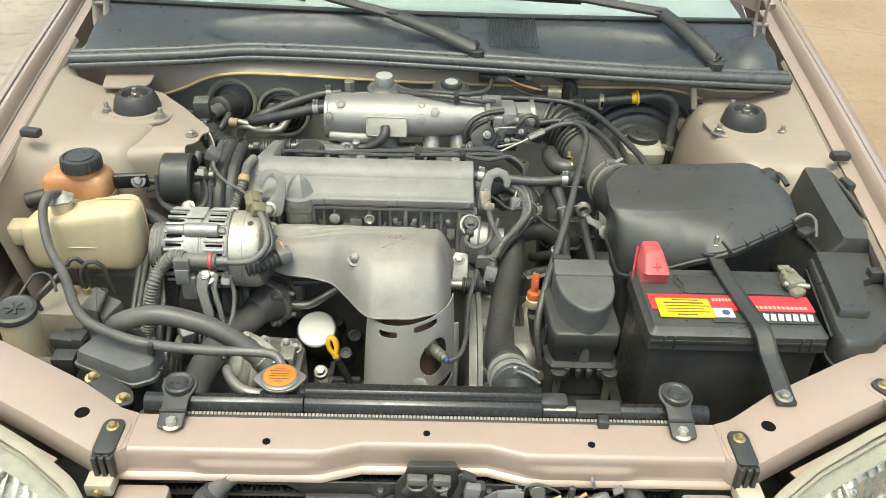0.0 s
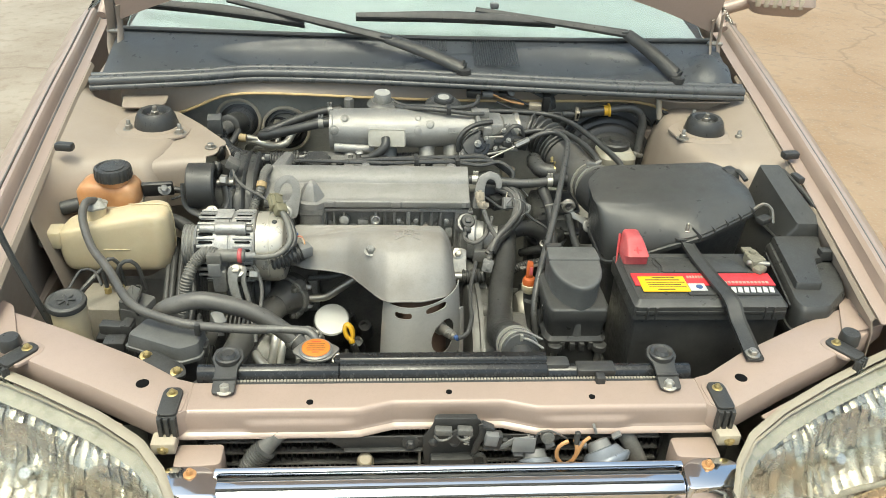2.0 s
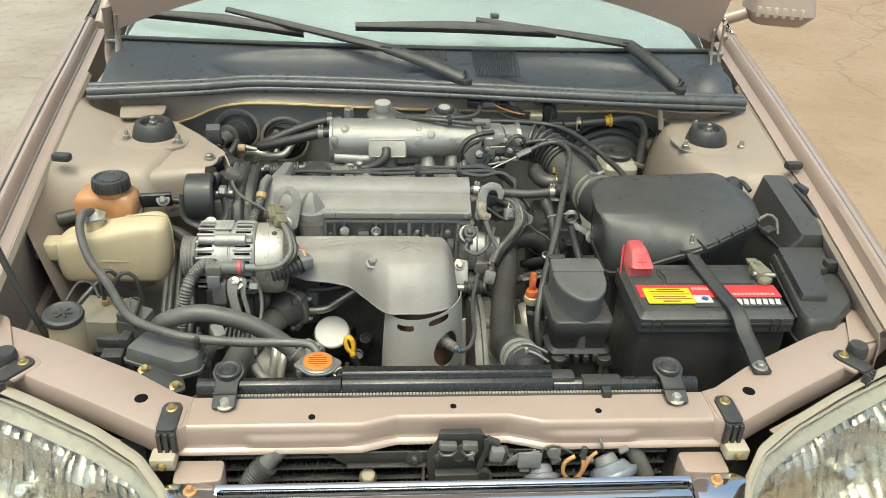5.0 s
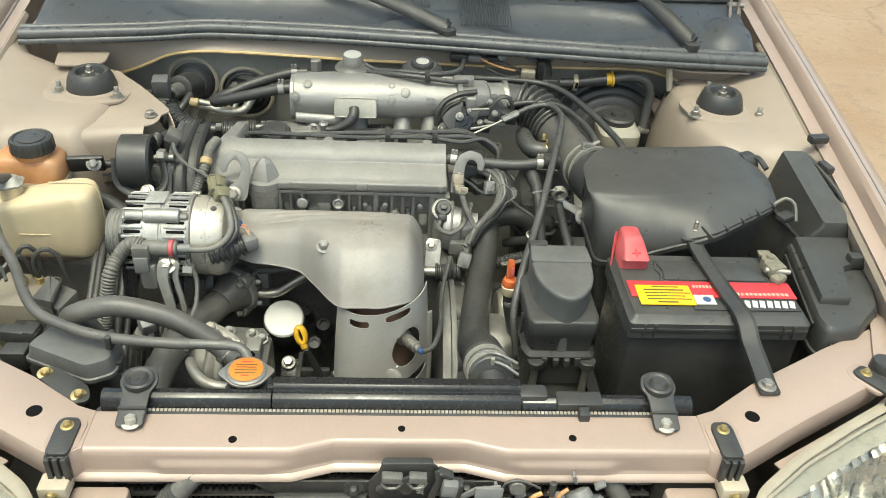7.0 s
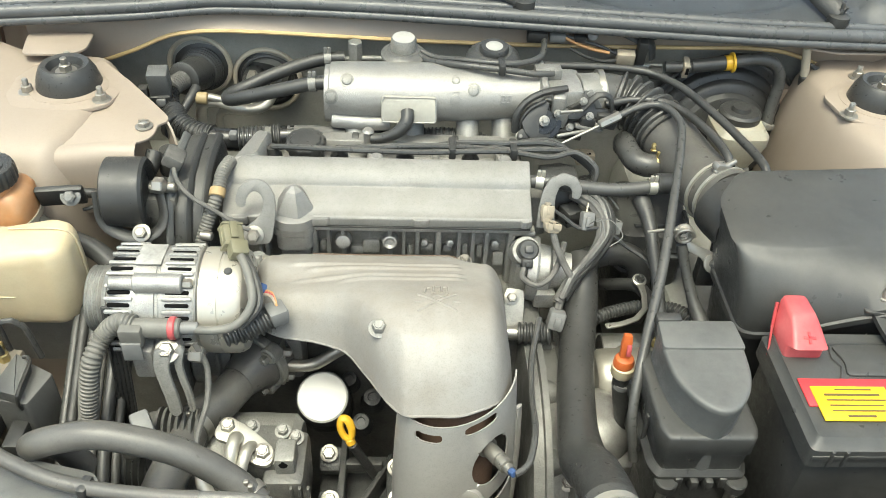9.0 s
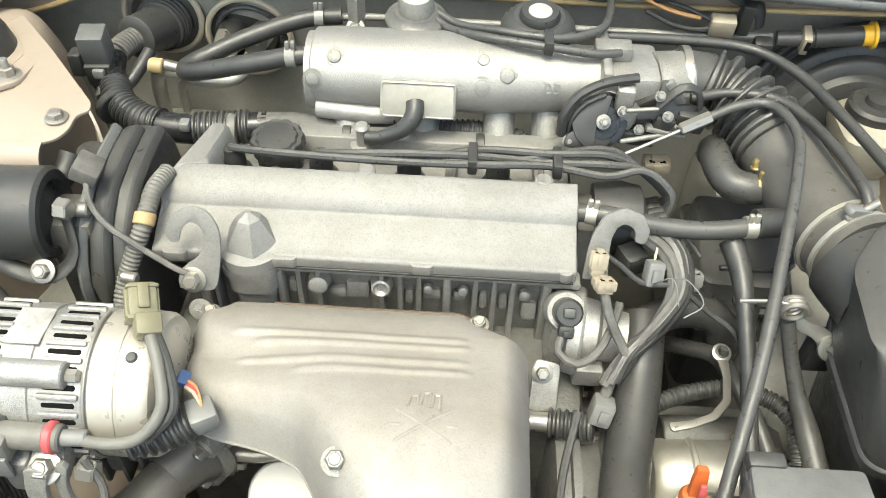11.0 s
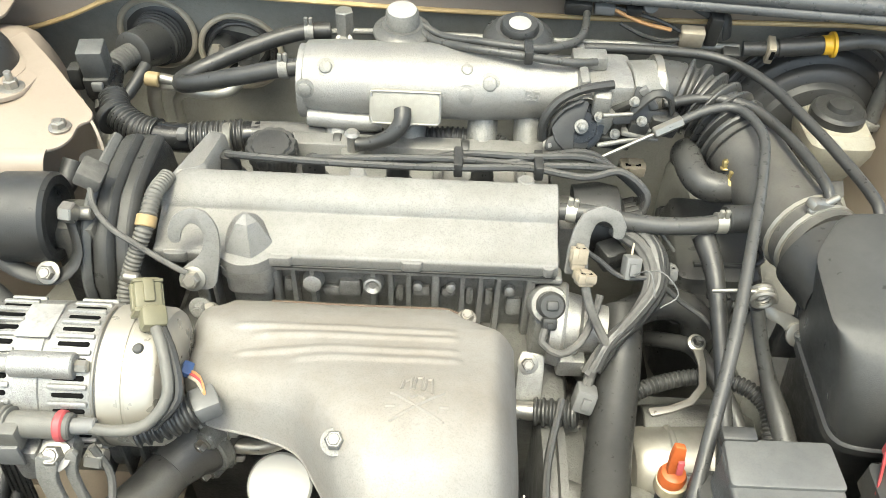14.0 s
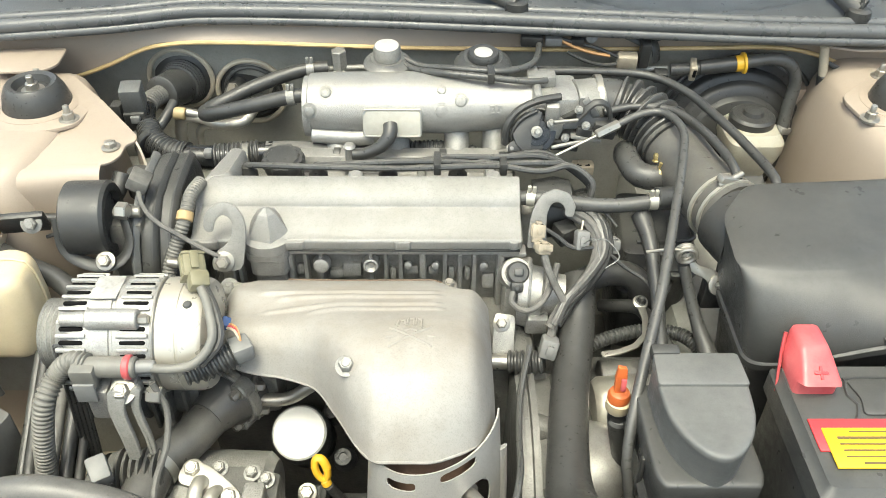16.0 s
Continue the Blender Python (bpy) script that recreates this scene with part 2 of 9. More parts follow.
def finish(bm, material, sharp=38):
    me = bpy.data.meshes.new("mesh")
    bmesh.ops.recalc_face_normals(bm, faces=bm.faces)
    bm.to_mesh(me)
    bm.free()
    me.materials.append(material)
    me.polygons.foreach_set("use_smooth", [True] * len(me.polygons))
    me.set_sharp_from_angle(angle=radians(sharp))
    return me


def thing(name, at, label, category, group="", kind=""):
    ob = new(name)
    ob.empty_display_size = 0.05
    ob.location = at
    return tagged(ob, label, category, group, kind)


def part(name, bm, material, parent, label="", sharp=38):
    """Links a bmesh, in world coordinates, as one mesh under a thing or under one of its parts."""
    root = parent
    while root.parent:
        root = root.parent
    bm.transform(Matrix.Translation(-root.location))
    ob = new(name, finish(bm, material, sharp))
    ob.parent = parent
    return tagged(ob, label)


def solo(name, bm, material, label, category, group="", kind="", sharp=38):
    """A thing that is one plain mesh, in world coordinates."""
    lo = Vector((min(v.co.x for v in bm.verts), min(v.co.y for v in bm.verts), min(v.co.z for v in bm.verts)))
    hi = Vector((max(v.co.x for v in bm.verts), max(v.co.y for v in bm.verts), max(v.co.z for v in bm.verts)))
    c = Vector(((lo.x + hi.x) / 2, (lo.y + hi.y) / 2, lo.z))
    bm.transform(Matrix.Translation(-c))
    ob = new(name, finish(bm, material, sharp))
    ob.location = c
    return tagged(ob, label, category, group, kind)


def box(c, s, bevel=0.003, rot=(0, 0, 0), seg=2, bm=None, taper=1.0):
    """A box with rounded edges; taper shrinks its top."""
    b = bmesh.new()
    bmesh.ops.create_cube(b, size=1.0)
    for v in b.verts:
        k = taper if v.co.z > 0 else 1.0
        v.co = Vector((v.co.x * s[0] * k, v.co.y * s[1] * k, v.co.z * s[2]))
    if bevel:
        bmesh.ops.bevel(b, geom=b.edges[:], offset=bevel, segments=seg, profile=0.5, affect='EDGES')
    b.transform(Matrix.Translation(c) @ Euler([radians(a) for a in rot]).to_matrix().to_4x4())
    return join(bm, b)


def join(bm, b):
    if bm is None:
        return b
    me = bpy.data.meshes.new("tmp")
    b.to_mesh(me)
    b.free()
    bm.from_mesh(me)
    bpy.data.meshes.remove(me)
    return bm


def axes(d):
    d = Vector(d).normalized()
    u = d.orthogonal().normalized()
    if abs(d.z) < 0.95:
        u = d.cross(V(0, 0, 1)).normalized()
    return d, u, d.cross(u).normalized()


def lathe(p0, d, profile, seg=24, bm=None, teeth=0, tooth=0.0):
    """Turns a profile of (distance along d, radius) round the axis through p0."""
    b = bmesh.new()
    d, u, w = axes(d)
    p0 = Vector(p0)
    rings = []
    for h, r in profile:
        ring = []
        for i in range(seg):
            a = 2 * math.pi * i / seg
            k = 1 + (tooth if teeth and math.cos(a * teeth) > 0 else 0)
            ring.append(b.verts.new(p0 + d * h + (u * math.cos(a) + w * math.sin(a)) * max(r, 1e-4) * k))
        rings.append(ring)
    for r0, r1 in zip(rings, rings[1:]):
        for i in range(seg):
            b.faces.new((r0[i], r0[(i + 1) % seg], r1[(i + 1) % seg], r1[i]))
    b.faces.new(rings[0][::-1])
    b.faces.new(rings[-1])
    return join(bm, b)


def cyl(p0, p1, r, r1=None, bevel=0.0015, seg=20, bm=None):
    p0, p1 = Vector(p0), Vector(p1)
    n = (p1 - p0).length
    r1 = r if r1 is None else r1
    bv = min(bevel, n * 0.4, r * 0.4, r1 * 0.4)
    return lathe(p0, p1 - p0, [(0, r - bv), (bv, r), (n - bv, r1), (n, r1 - bv)], seg, bm)


def spline(pts, step=0.006):
    """A smooth line through the points, evenly sampled."""
    p = [Vector(q) for q in pts]
    p = [p[0] * 2 - p[1]] + p + [p[-1] * 2 - p[-2]]
    out = []
    for a, b_, c, d in zip(p, p[1:], p[2:], p[3:]):
        n = max(2, int((c - b_).length / step))
        for i in range(n):
            t = i / n
            out.append(0.5 * ((2 * b_) + (c - a) * t + (2 * a - 5 * b_ + 4 * c - d) * t * t + (3 * b_ - a - 3 * c + d) * t ** 3))
    out.append(p[-2])
    return out


def tube(pts, r, seg=12, step=0.008, bm=None, ridge=0.0, pitch=0.008, flat=1.0):
    """A hose, wire or pipe along the points; ridge and pitch corrugate it. r may be a list, one radius a point."""
    if ridge:
        step = pitch / 8
    line = spline(pts, step)
    n = len(line)
    rad = [r] * n if not isinstance(r, (list, tuple)) else [float(v) for v in np.interp(np.linspace(0, 1, n), np.linspace(0, 1, len(r)), r)]
    b = bmesh.new()
    up, rings, gone = None, [], 0.0
    for i, p in enumerate(line):
        d = (line[min(i + 1, n - 1)] - line[max(i - 1, 0)]).normalized()
        if up is None:
            up = d.orthogonal().normalized()
        up = (up - d * up.dot(d)).normalized()
        w = d.cross(up)
        if i:
            gone += (p - line[i - 1]).length
        k = rad[i] + (ridge * math.tanh(2.0 * math.sin(2 * math.pi * gone / pitch)) if ridge else 0)
        rings.append([b.verts.new(p + (up * math.cos(2 * math.pi * j / seg) + w * math.sin(2 * math.pi * j / seg) * flat) * k) for j in range(seg)])
    for r0, r1 in zip(rings, rings[1:]):
        for j in range(seg):
            b.faces.new((r0[j], r0[(j + 1) % seg], r1[(j + 1) % seg], r1[j]))
    b.faces.new(rings[0][::-1])
    b.faces.new(rings[-1])
    return join(bm, b)


def prism(poly, z0, z1, bevel=0.003, seg=2, bm=None, m=None, side=False):
    """A plate or block: the outline poly in x, y from z0 to z1, its rims rounded; m turns and places it."""
    b = bmesh.new()
    lo = [b.verts.new((x, y, z0)) for x, y in poly]
    hi = [b.verts.new((x, y, z1)) for x, y in poly]
    n = len(poly)
    b.faces.new(lo[::-1])
    b.faces.new(hi)
    for i in range(n):
        b.faces.new((lo[i], lo[(i + 1) % n], hi[(i + 1) % n], hi[i]))
    bmesh.ops.recalc_face_normals(b, faces=b.faces)
    if bevel:
        es = b.edges[:] if side else [e for e in b.edges if abs(e.verts[0].co.z - e.verts[1].co.z) < 1e-6]
        bmesh.ops.bevel(b, geom=es, offset=bevel, segments=seg, profile=0.5, affect='EDGES')
    if m is not None:
        b.transform(m)
    return join(bm, b)


def thicken(b, thick):
    """Gives an open grid a back skin and rims."""
    b.normal_update()
    vs, fs = b.verts[:], b.faces[:]
    rim = [e for e in b.edges if len(e.link_faces) == 1]
    back = {v: b.verts.new(v.co - v.normal * thick) for v in vs}
    for f in fs:
        b.faces.new([back[v] for v in reversed(f.verts)])
    for e in rim:
        p, q = e.verts
        b.faces.new((p, q, back[q], back[p]))


def sheet(f, nu, nv, thick=0.002, bm=None):
    """A pressed or moulded panel: f(u, v) over the unit square, given thickness."""
    b = bmesh.new()
    g = [[b.verts.new(f(i / nu, j / nv)) for j in range(nv + 1)] for i in range(nu + 1)]
    for i in range(nu):
        for j in range(nv):
            b.faces.new((g[i][j], g[i + 1][j], g[i + 1][j + 1], g[i][j + 1]))
    if thick:
        thicken(b, thick)
    return join(bm, b)


def lerp(a, b, t):
    return a + (b - a) * t


def curve(keys, t):
    """A smooth value through (t, value) keys, without overshoot."""
    n = len(keys)
    if t <= keys[0][0]:
        return keys[0][1]
    if t >= keys[-1][0]:
        return keys[-1][1]
    h = [keys[i + 1][0] - keys[i][0] for i in range(n - 1)]
    d = [(keys[i + 1][1] - keys[i][1]) / h[i] for i in range(n - 1)]
    m = [d[0]] + [0.0 if d[i - 1] * d[i] <= 0 else 2 * d[i - 1] * d[i] / (d[i - 1] + d[i]) for i in range(1, n - 1)] + [d[-1]]
    for i in range(n - 1):
        if t <= keys[i + 1][0]:
            s = (t - keys[i][0]) / h[i]
            return (keys[i][1] * (1 + 2 * s) * (1 - s) ** 2 + h[i] * m[i] * s * (1 - s) ** 2
                    + keys[i + 1][1] * s * s * (3 - 2 * s) + h[i] * m[i + 1] * s * s * (s - 1))


def rib_line(keys, t):
    ts, vs = zip(*keys)
    return float(np.interp(t, ts, vs))


def bolt(p, d=(0, 0, 1), r=0.007, washer=0.011, head=0.007, bm=None):
    """A hexagon bolt head on its washer."""
    d = Vector(d).normalized()
    p = Vector(p)
    bm = lathe(p, d, [(0, washer), (0.0015, washer), (0.002, washer * 0.9)], 20, bm)
    bm = lathe(p + d * 0.002, d, [(0, r), (head * 0.8, r), (head, r * 0.82)], 6, bm)
    return lathe(p + d * (head + 0.001), d, [(0, r * 0.7), (0.0022, r * 0.55)], 12, bm)


def stud_nut(p, d=(0, 0, 1), r=0.008, bm=None):
    d = Vector(d).normalized()
    p = Vector(p)
    bm = lathe(p, d, [(0, r * 1.7), (0.003, r * 1.7), (0.0035, r * 1.5)], 20, bm)
    bm = lathe(p + d * 0.003, d, [(0, r), (0.009, r), (0.010, r * 0.85)], 6, bm)
    return lathe(p + d * 0.012, d, [(0, r * 0.55), (0.010, r * 0.55), (0.011, r * 0.45)], 12, bm)


def clamp(c, d, r, w=0.010, parent=None, screw=True, m=None, name="clamp"):
    """A band clamp round a hose with its two ears."""
    d, u, w_ = axes(d)
    c = Vector(c)
    bm = lathe(c - d * w / 2, d, [(0, r), (0, r + 0.0015), (w, r + 0.0015), (w, r)], 24)
    if screw:
        for s in (-1, 1):
            q = c + V(0, -0.2, 1).normalized() * (r + 0.004) + u * 0.0
            box(q + d * s * w * 0.28, (0.005, 0.005, 0.012), 0.001, bm=bm)
    return part(name, bm, m or STEEL, parent, "")


def rounded(poly, r, n=4):
    """The outline with its corners rounded off, n points a corner."""
    out = []
    k = len(poly)
    for i in range(k):
        p, a, c = Vector(poly[i]), Vector(poly[i - 1]), Vector(poly[(i + 1) % k])
        da, dc = (a - p), (c - p)
        q = min(r, da.length * 0.45, dc.length * 0.45)
        s, e = p + da.normalized() * q, p + dc.normalized() * q
        for j in range(n):
            t = j / (n - 1)
            out.append(s * (1 - t) ** 2 + p * 2 * t * (1 - t) + e * t * t)
    return [(v.x, v.y) for v in out]


def flat_bar(pts, widths):
    """The outline of a flat bar along a bent centre line, with a width at each point."""
    line = [Vector(p) for p in pts]
    lt_, rt = [], []
    for i, p in enumerate(line):
        d = (line[min(i + 1, len(line) - 1)] - line[max(i - 1, 0)]).normalized()
        n = Vector((-d.y, d.x)) * widths[i] / 2
        lt_.append(p + n)
        rt.append(p - n)
    return [(v.x, v.y) for v in rt + lt_[::-1]]


def inset(poly, d):
    cx, cy = sum(p[0] for p in poly) / len(poly), sum(p[1] for p in poly) / len(poly)
    out = []
    for x, y in poly:
        v = Vector((x - cx, y - cy))
        v = v * max(0.05, (v.length - d) / max(v.length, 1e-6))
        out.append((cx + v.x, cy + v.y))
    return out


def loft(levels, bm=None):
    """A closed moulding through outlines of equal count: (points in x, y; z, or a function z of x and y)."""
    b = bmesh.new()
    rings = [[b.verts.new((x, y, z(x, y) if callable(z) else z)) for x, y in pts] for pts, z in levels]
    n = len(rings[0])
    for r0, r1 in zip(rings, rings[1:]):
        for i in range(n):
            b.faces.new((r0[i], r0[(i + 1) % n], r1[(i + 1) % n], r1[i]))
    b.faces.new(rings[0][::-1])
    b.faces.new(rings[-1])
    return join(bm, b)


def extrude_x(prof, x0, x1, bevel=0.0, nx=1, bm=None, seg=2, shift=None):
    """A section in y, z drawn out along x."""
    b = bmesh.new()
    rings = []
    for i in range(nx + 1):
        x = lerp(x0, x1, i / nx)
        rings.append([b.verts.new((x + (shift(i / nx, y, z) if shift else 0), y, z)) for y, z in prof])
    n = len(prof)
    for r0, r1 in zip(rings, rings[1:]):
        for i in range(n):
            b.faces.new((r0[i], r0[(i + 1) % n], r1[(i + 1) % n], r1[i]))
    b.faces.new(rings[0][::-1])
    b.faces.new(rings[-1])
    bmesh.ops.recalc_face_normals(b, faces=b.faces)
    if bevel:
        es = [e for e in b.edges if len(e.link_faces) == 2 and e.calc_face_angle(0) > 0.5]
        bmesh.ops.bevel(b, geom=es, offset=bevel, segments=seg, profile=0.5, affect='EDGES')
    return join(bm, b)


def open_strip(prof, ys, place, thick=0.0025):
    """A pressed strip: profile points carried along the ys by place(point, y)."""
    b = bmesh.new()
    g = [[b.verts.new(place(p, y)) for p in prof] for y in ys]
    for i in range(len(ys) - 1):
        for j in range(len(prof) - 1):
            b.faces.new((g[i][j], g[i + 1][j], g[i + 1][j + 1], g[i][j + 1]))
    if thick:
        thicken(b, thick)
    return b


# ---------------------------------------------------------------- ground
gb = bmesh.new()
bmesh.ops.create_grid(gb, x_segments=1, y_segments=1, size=400)
ground = new("ground", finish(gb, GROUND))
tagged(ground, "dusty cracked concrete yard, pale and orange", "ground", kind="structure")

# ---------------------------------------------------------------- car body
car = thing("car", (0, 1.2, 0), "beige sedan with its bonnet propped open", "car")


def crest_x(y):
    return rib_line([(0.80, 0.744), (0.936, 0.752), (1.017, 0.760), (1.2, 0.776), (1.42, 0.797), (1.6, 0.812), (1.8, 0.828), (2.1, 0.860)], y)


def crest_z(y):
    return rib_line([(0.80, 0.835), (1.0, 0.862), (1.2, 0.888), (1.4, 0.908), (1.6, 0.930), (1.8, 0.950), (2.1, 0.972)], y)


YS = [0.86 + 0.05 * i for i in range(25)]
for s, side in ((-1, "left"), (1, "right")):
    outer = [(-0.034, -0.030), (-0.018, -0.029), (-0.010, -0.024), (-0.007, -0.004), (-0.002, 0.001), (0.005, 0.000), (0.008, -0.004), (0.012, -0.004), (0.022, -0.006), (0.032, -0.018), (0.06, -0.04),
             (0.095, -0.11), (0.115, -0.22), (0.118, -0.36), (0.09, -0.55), (0.075, -0.66)]
    fender = part("fender", open_strip(outer, YS, lambda p, y: V(s * (crest_x(y) + p[0]), y, crest_z(y) + p[1])), PAINT, car, "dusty beige front wing")
    part("gutter_seam", tube([(s * (crest_x(y) - 0.0125), y, crest_z(y) - 0.0275) for y in YS], 0.0028, 6, 0.03), GREASE, fender)
    part("edge_bead", tube([(s * (crest_x(y) + 0.010), y, crest_z(y) - 0.0022) for y in YS], 0.0022, 6, 0.03), GREASE, fender)
    # inner apron below the gutter
    inner = [(-0.016, -0.034), (-0.036, -0.033), (-0.040, -0.040), (-0.032, -0.066), (-0.020, -0.25), (-0.020, -0.56)]
    part("apron", open_strip(inner, [0.88 + 0.05 * i for i in range(19)], lambda p, y: V(s * (crest_x(y) + p[0]), y, crest_z(y) + p[1])), PAINT_DULL, car)
    # strut tower: a pressed dome that runs out to the apron
    cx, cy, top = (-0.588, 1.527, 0.866) if s < 0 else (0.638, 1.545, 0.862)
    def tower(u, v):
        y = lerp(1.16, 1.70, v)
        x = s * lerp(crest_x(y) - 0.037, 0.36 if s < 0 else 0.42, u)
        dx = max(0.0, -s * (x - cx))
        dy = y - cy
        r = math.hypot(dx / (0.074 if s < 0 else 0.096), dy / (0.20 if dy < 0 else (0.140 if s < 0 else 0.24)))
        out = curve([(0.60, 0.0), (0.78, 0.010), (0.98, 0.07), (1.2, 0.24), (1.45, 0.45)], r)
        edge = crest_z(y) - 0.036
        z = lerp(edge, top - out, min(1.0, u * 4.0)) if u < 0.25 else top - out
        return V(x, y, z)
    part("strut_tower", sheet(tower, 44, 44, 0.0), PAINT_DULL, car, "beige suspension tower")
    # studs round the strut top
    for dx, dy in (((-0.052, -0.024), (0.058, -0.042), (-0.020, 0.062)) if s < 0 else ((-0.064, -0.045), (0.064, -0.045), (0.0, 0.078))):
        part("stud_nut", stud_nut((cx + dx, cy + dy, top - 0.002)), STEEL, car)
    plate_o = [(-0.092, -0.012), (-0.070, 0.058), (-0.02, 0.078), (0.028, 0.066), (0.082, 0.015), (0.072, -0.055), (0.03, -0.075), (-0.062, -0.068)]
    po_ = rounded([(cx + (dx if s < 0 else -dx), cy + dy) for dx, dy in plate_o], 0.016)
    part("tower_plate", prism(po_ if s < 0 else po_[::-1], top - 0.006, top + 0.0005, 0.0015), PAINT_DULL, car)
    part("strut_plate", lathe((cx, cy, top - 0.002), (0, 0, 1), [(0, 0.058), (0.003, 0.058), (0.004, 0.055), (0.004, 0.045)], 32), PAINT_DULL, car)
    cap = part("strut_cap", lathe((cx, cy, top - 0.002), (0, 0, 1), [(0, 0.046), (0.004, 0.0465), (0.022, 0.042), (0.032, 0.037), (0.036, 0.033), (0.034, 0.026), (0.024, 0.022)], 32), RUBBER, car, "black rubber strut cap")
    part("rod_nut", stud_nut((cx, cy, top + 0.020), r=0.009), STEEL, cap)

# bracket plate on the engine-mount side of the tower
BR_M = Matrix.Translation((0, 1.46, 0.8615)) @ Euler((radians(5.3), 0, 0)).to_matrix().to_4x4() @ Matrix.Translation((0, -1.46, 0))
plate_b = prism(rounded([(-0.560, 1.600), (-0.500, 1.532), (-0.428, 1.448), (-0.426, 1.436), (-0.438, 1.428), (-0.438, 1.408), (-0.445, 1.394), (-0.460, 1.385), (-0.500, 1.386), (-0.560, 1.380), (-0.630, 1.40), (-0.640, 1.50)], 0.006), 0, 0.004, 0.0012, m=BR_M)
for v in plate_b.verts:
    v.co.z -= 0.12 * max(0.0, -0.495 - v.co.x)
part("mount_bracket", plate_b, PAINT_DULL, car)
part("bracket_flange", sheet(lambda u, v: BR_M @ V(lerp(-0.446, -0.428, u) + 0.016 * math.sin(v * 1.5), lerp(1.470, 1.440, u) - 0.030 * v, 0.003 - 0.030 * (1 - math.cos(v * 1.5)) - 0.012 * v), 8, 8, 0.003), PAINT_DULL, car)
def skirt(u, v):
    """Rounded front of the bracket plate, running down into the bay wall."""
    x = lerp(-0.645, -0.458, u)
    a = min(1.0, v * 2.2) * math.pi / 2
    z = 0.8575 - 0.12 * max(0.0, -0.495 - x) - 0.020 * (1 - math.cos(a)) - 0.13 * max(0.0, v - 0.4)
    return V(x, lerp(1.384, 1.388, u) - 0.020 * math.sin(a), z)


part("bracket_skirt", sheet(skirt, 16, 14, 0.002), PAINT_DULL, car)
part("mount_rubber", lathe((-0.424, 1.405, 0.800), (0.1, 0, 1), [(0, 0.016), (0.02, 0.018), (0.036, 0.015)], 20), RUBBER, car)
part("bolt", bolt((-0.455, 1.421, 0.8625), r=0.008, washer=0.012), STEEL, car)

# firewall: dark insulation, beige cowl front above it with its rolled seam


def seal_y(x):
    return curve([(-0.74, 1.648), (-0.52, 1.674), (-0.385, 1.70), (-0.2, 1.692), (0.04, 1.672), (0.27, 1.655), (0.5, 1.645), (0.78, 1.652)], x)


def seal_z(x):
    return 0.918 + 0.012 * (1 - (x / 0.75) ** 2)


def seam_z(x):
    return rib_line([(-0.70, 0.80), (-0.575, 0.828), (-0.46, 0.880), (-0.34, 0.882), (-0.08, 0.874), (0.16, 0.872), (0.52, 0.878), (0.62, 0.845), (0.72, 0.80)], x)


part("firewall", sheet(lambda u, v: V(lerp(-0.70, 0.70, u), 1.735 + 0.012 * math.sin(u * 9) * v - 0.03 * max(0, v - 0.8) * 5, lerp(0.10, seam_z(lerp(-0.70, 0.70, u)) + 0.004, v)), 60, 14, 0.01), INSUL, car, "dark felt bulkhead insulation")
part("cowl_front", sheet(lambda u, v: V(lerp(-0.70, 0.72, u), lerp(1.69, seal_y(lerp(-0.70, 0.72, u)) + 0.022, v), lerp(seam_z(lerp(-0.70, 0.72, u)), seal_z(lerp(-0.70, 0.72, u)) - 0.008, v)), 60, 6, 0.004), PAINT_DULL, car)
part("seam", tube([(x, 1.686, seam_z(x)) for x in [-0.66 + 0.06 * i for i in range(23)]], 0.0035, 8, 0.02), PAINT_EDGE, car)
for x in (0.31, 0.385):
    part("grommet", lathe((x, 1.686, 0.898), (0, -1, 0.4), [(0, 0.010), (0.002, 0.010), (0.003, 0.007)], 20), RUBBER, car)
part("corner_plate", prism(rounded([(-0.676, 1.588), (-0.604, 1.592), (-0.586, 1.612), (-0.590, 1.668), (-0.69, 1.660)], 0.012), 0.878, 0.882, 0.001), PAINT_DULL, car)
part("corner_plate", prism(rounded([(0.556, 1.660), (0.605, 1.644), (0.735, 1.648), (0.735, 1.668), (0.556, 1.670)], 0.010), 0.890, 0.894, 0.001), PAINT_DULL, car)
# rubber seal strip along the cowl
sx = [-0.755 + 0.0303 * i for i in range(51)]
seal = part("cowl_seal", tube([(x, seal_y(x), seal_z(x)) for x in sx], 0.011, 12, 0.03), SEAL, car, "long black rubber bonnet seal")
part("seal_lip", tube([(x, seal_y(x) + 0.018, seal_z(x) + 0.006) for x in sx], 0.008, 10, 0.03), SEAL, seal)
part("seal_base", tube([(x, seal_y(x) - 0.006, seal_z(x) - 0.013) for x in sx], 0.007, 10, 0.03), SEAL, seal)

# black plastic cowl panel with shallow bowls


def cowl(u, v):
    x = lerp(-0.735, 0.745, u)
    y0, y1 = seal_y(x) + 0.02, 1.87 - 0.03 * math.cos(x * 2.0)
    y = lerp(y0, y1, v)
    z = lerp(seal_z(x) + 0.002, 0.978, v ** 0.8)
    for bx, by, rx, ry, d in ((-0.24, 1.765, 0.26, 0.055, 0.024), (0.36, 1.745, 0.20, 0.06, 0.024), (0.70, 1.73, 0.05, 0.06, -0.022), (0.10, 1.72, 0.07, 0.05, -0.006)):
        q = ((x - bx) / rx) ** 2 + ((y - by) / ry) ** 2
        z -= d * max(0.0, 1 - q) ** 0.6 if q < 1 else 0.0
    return V(x, y, z)


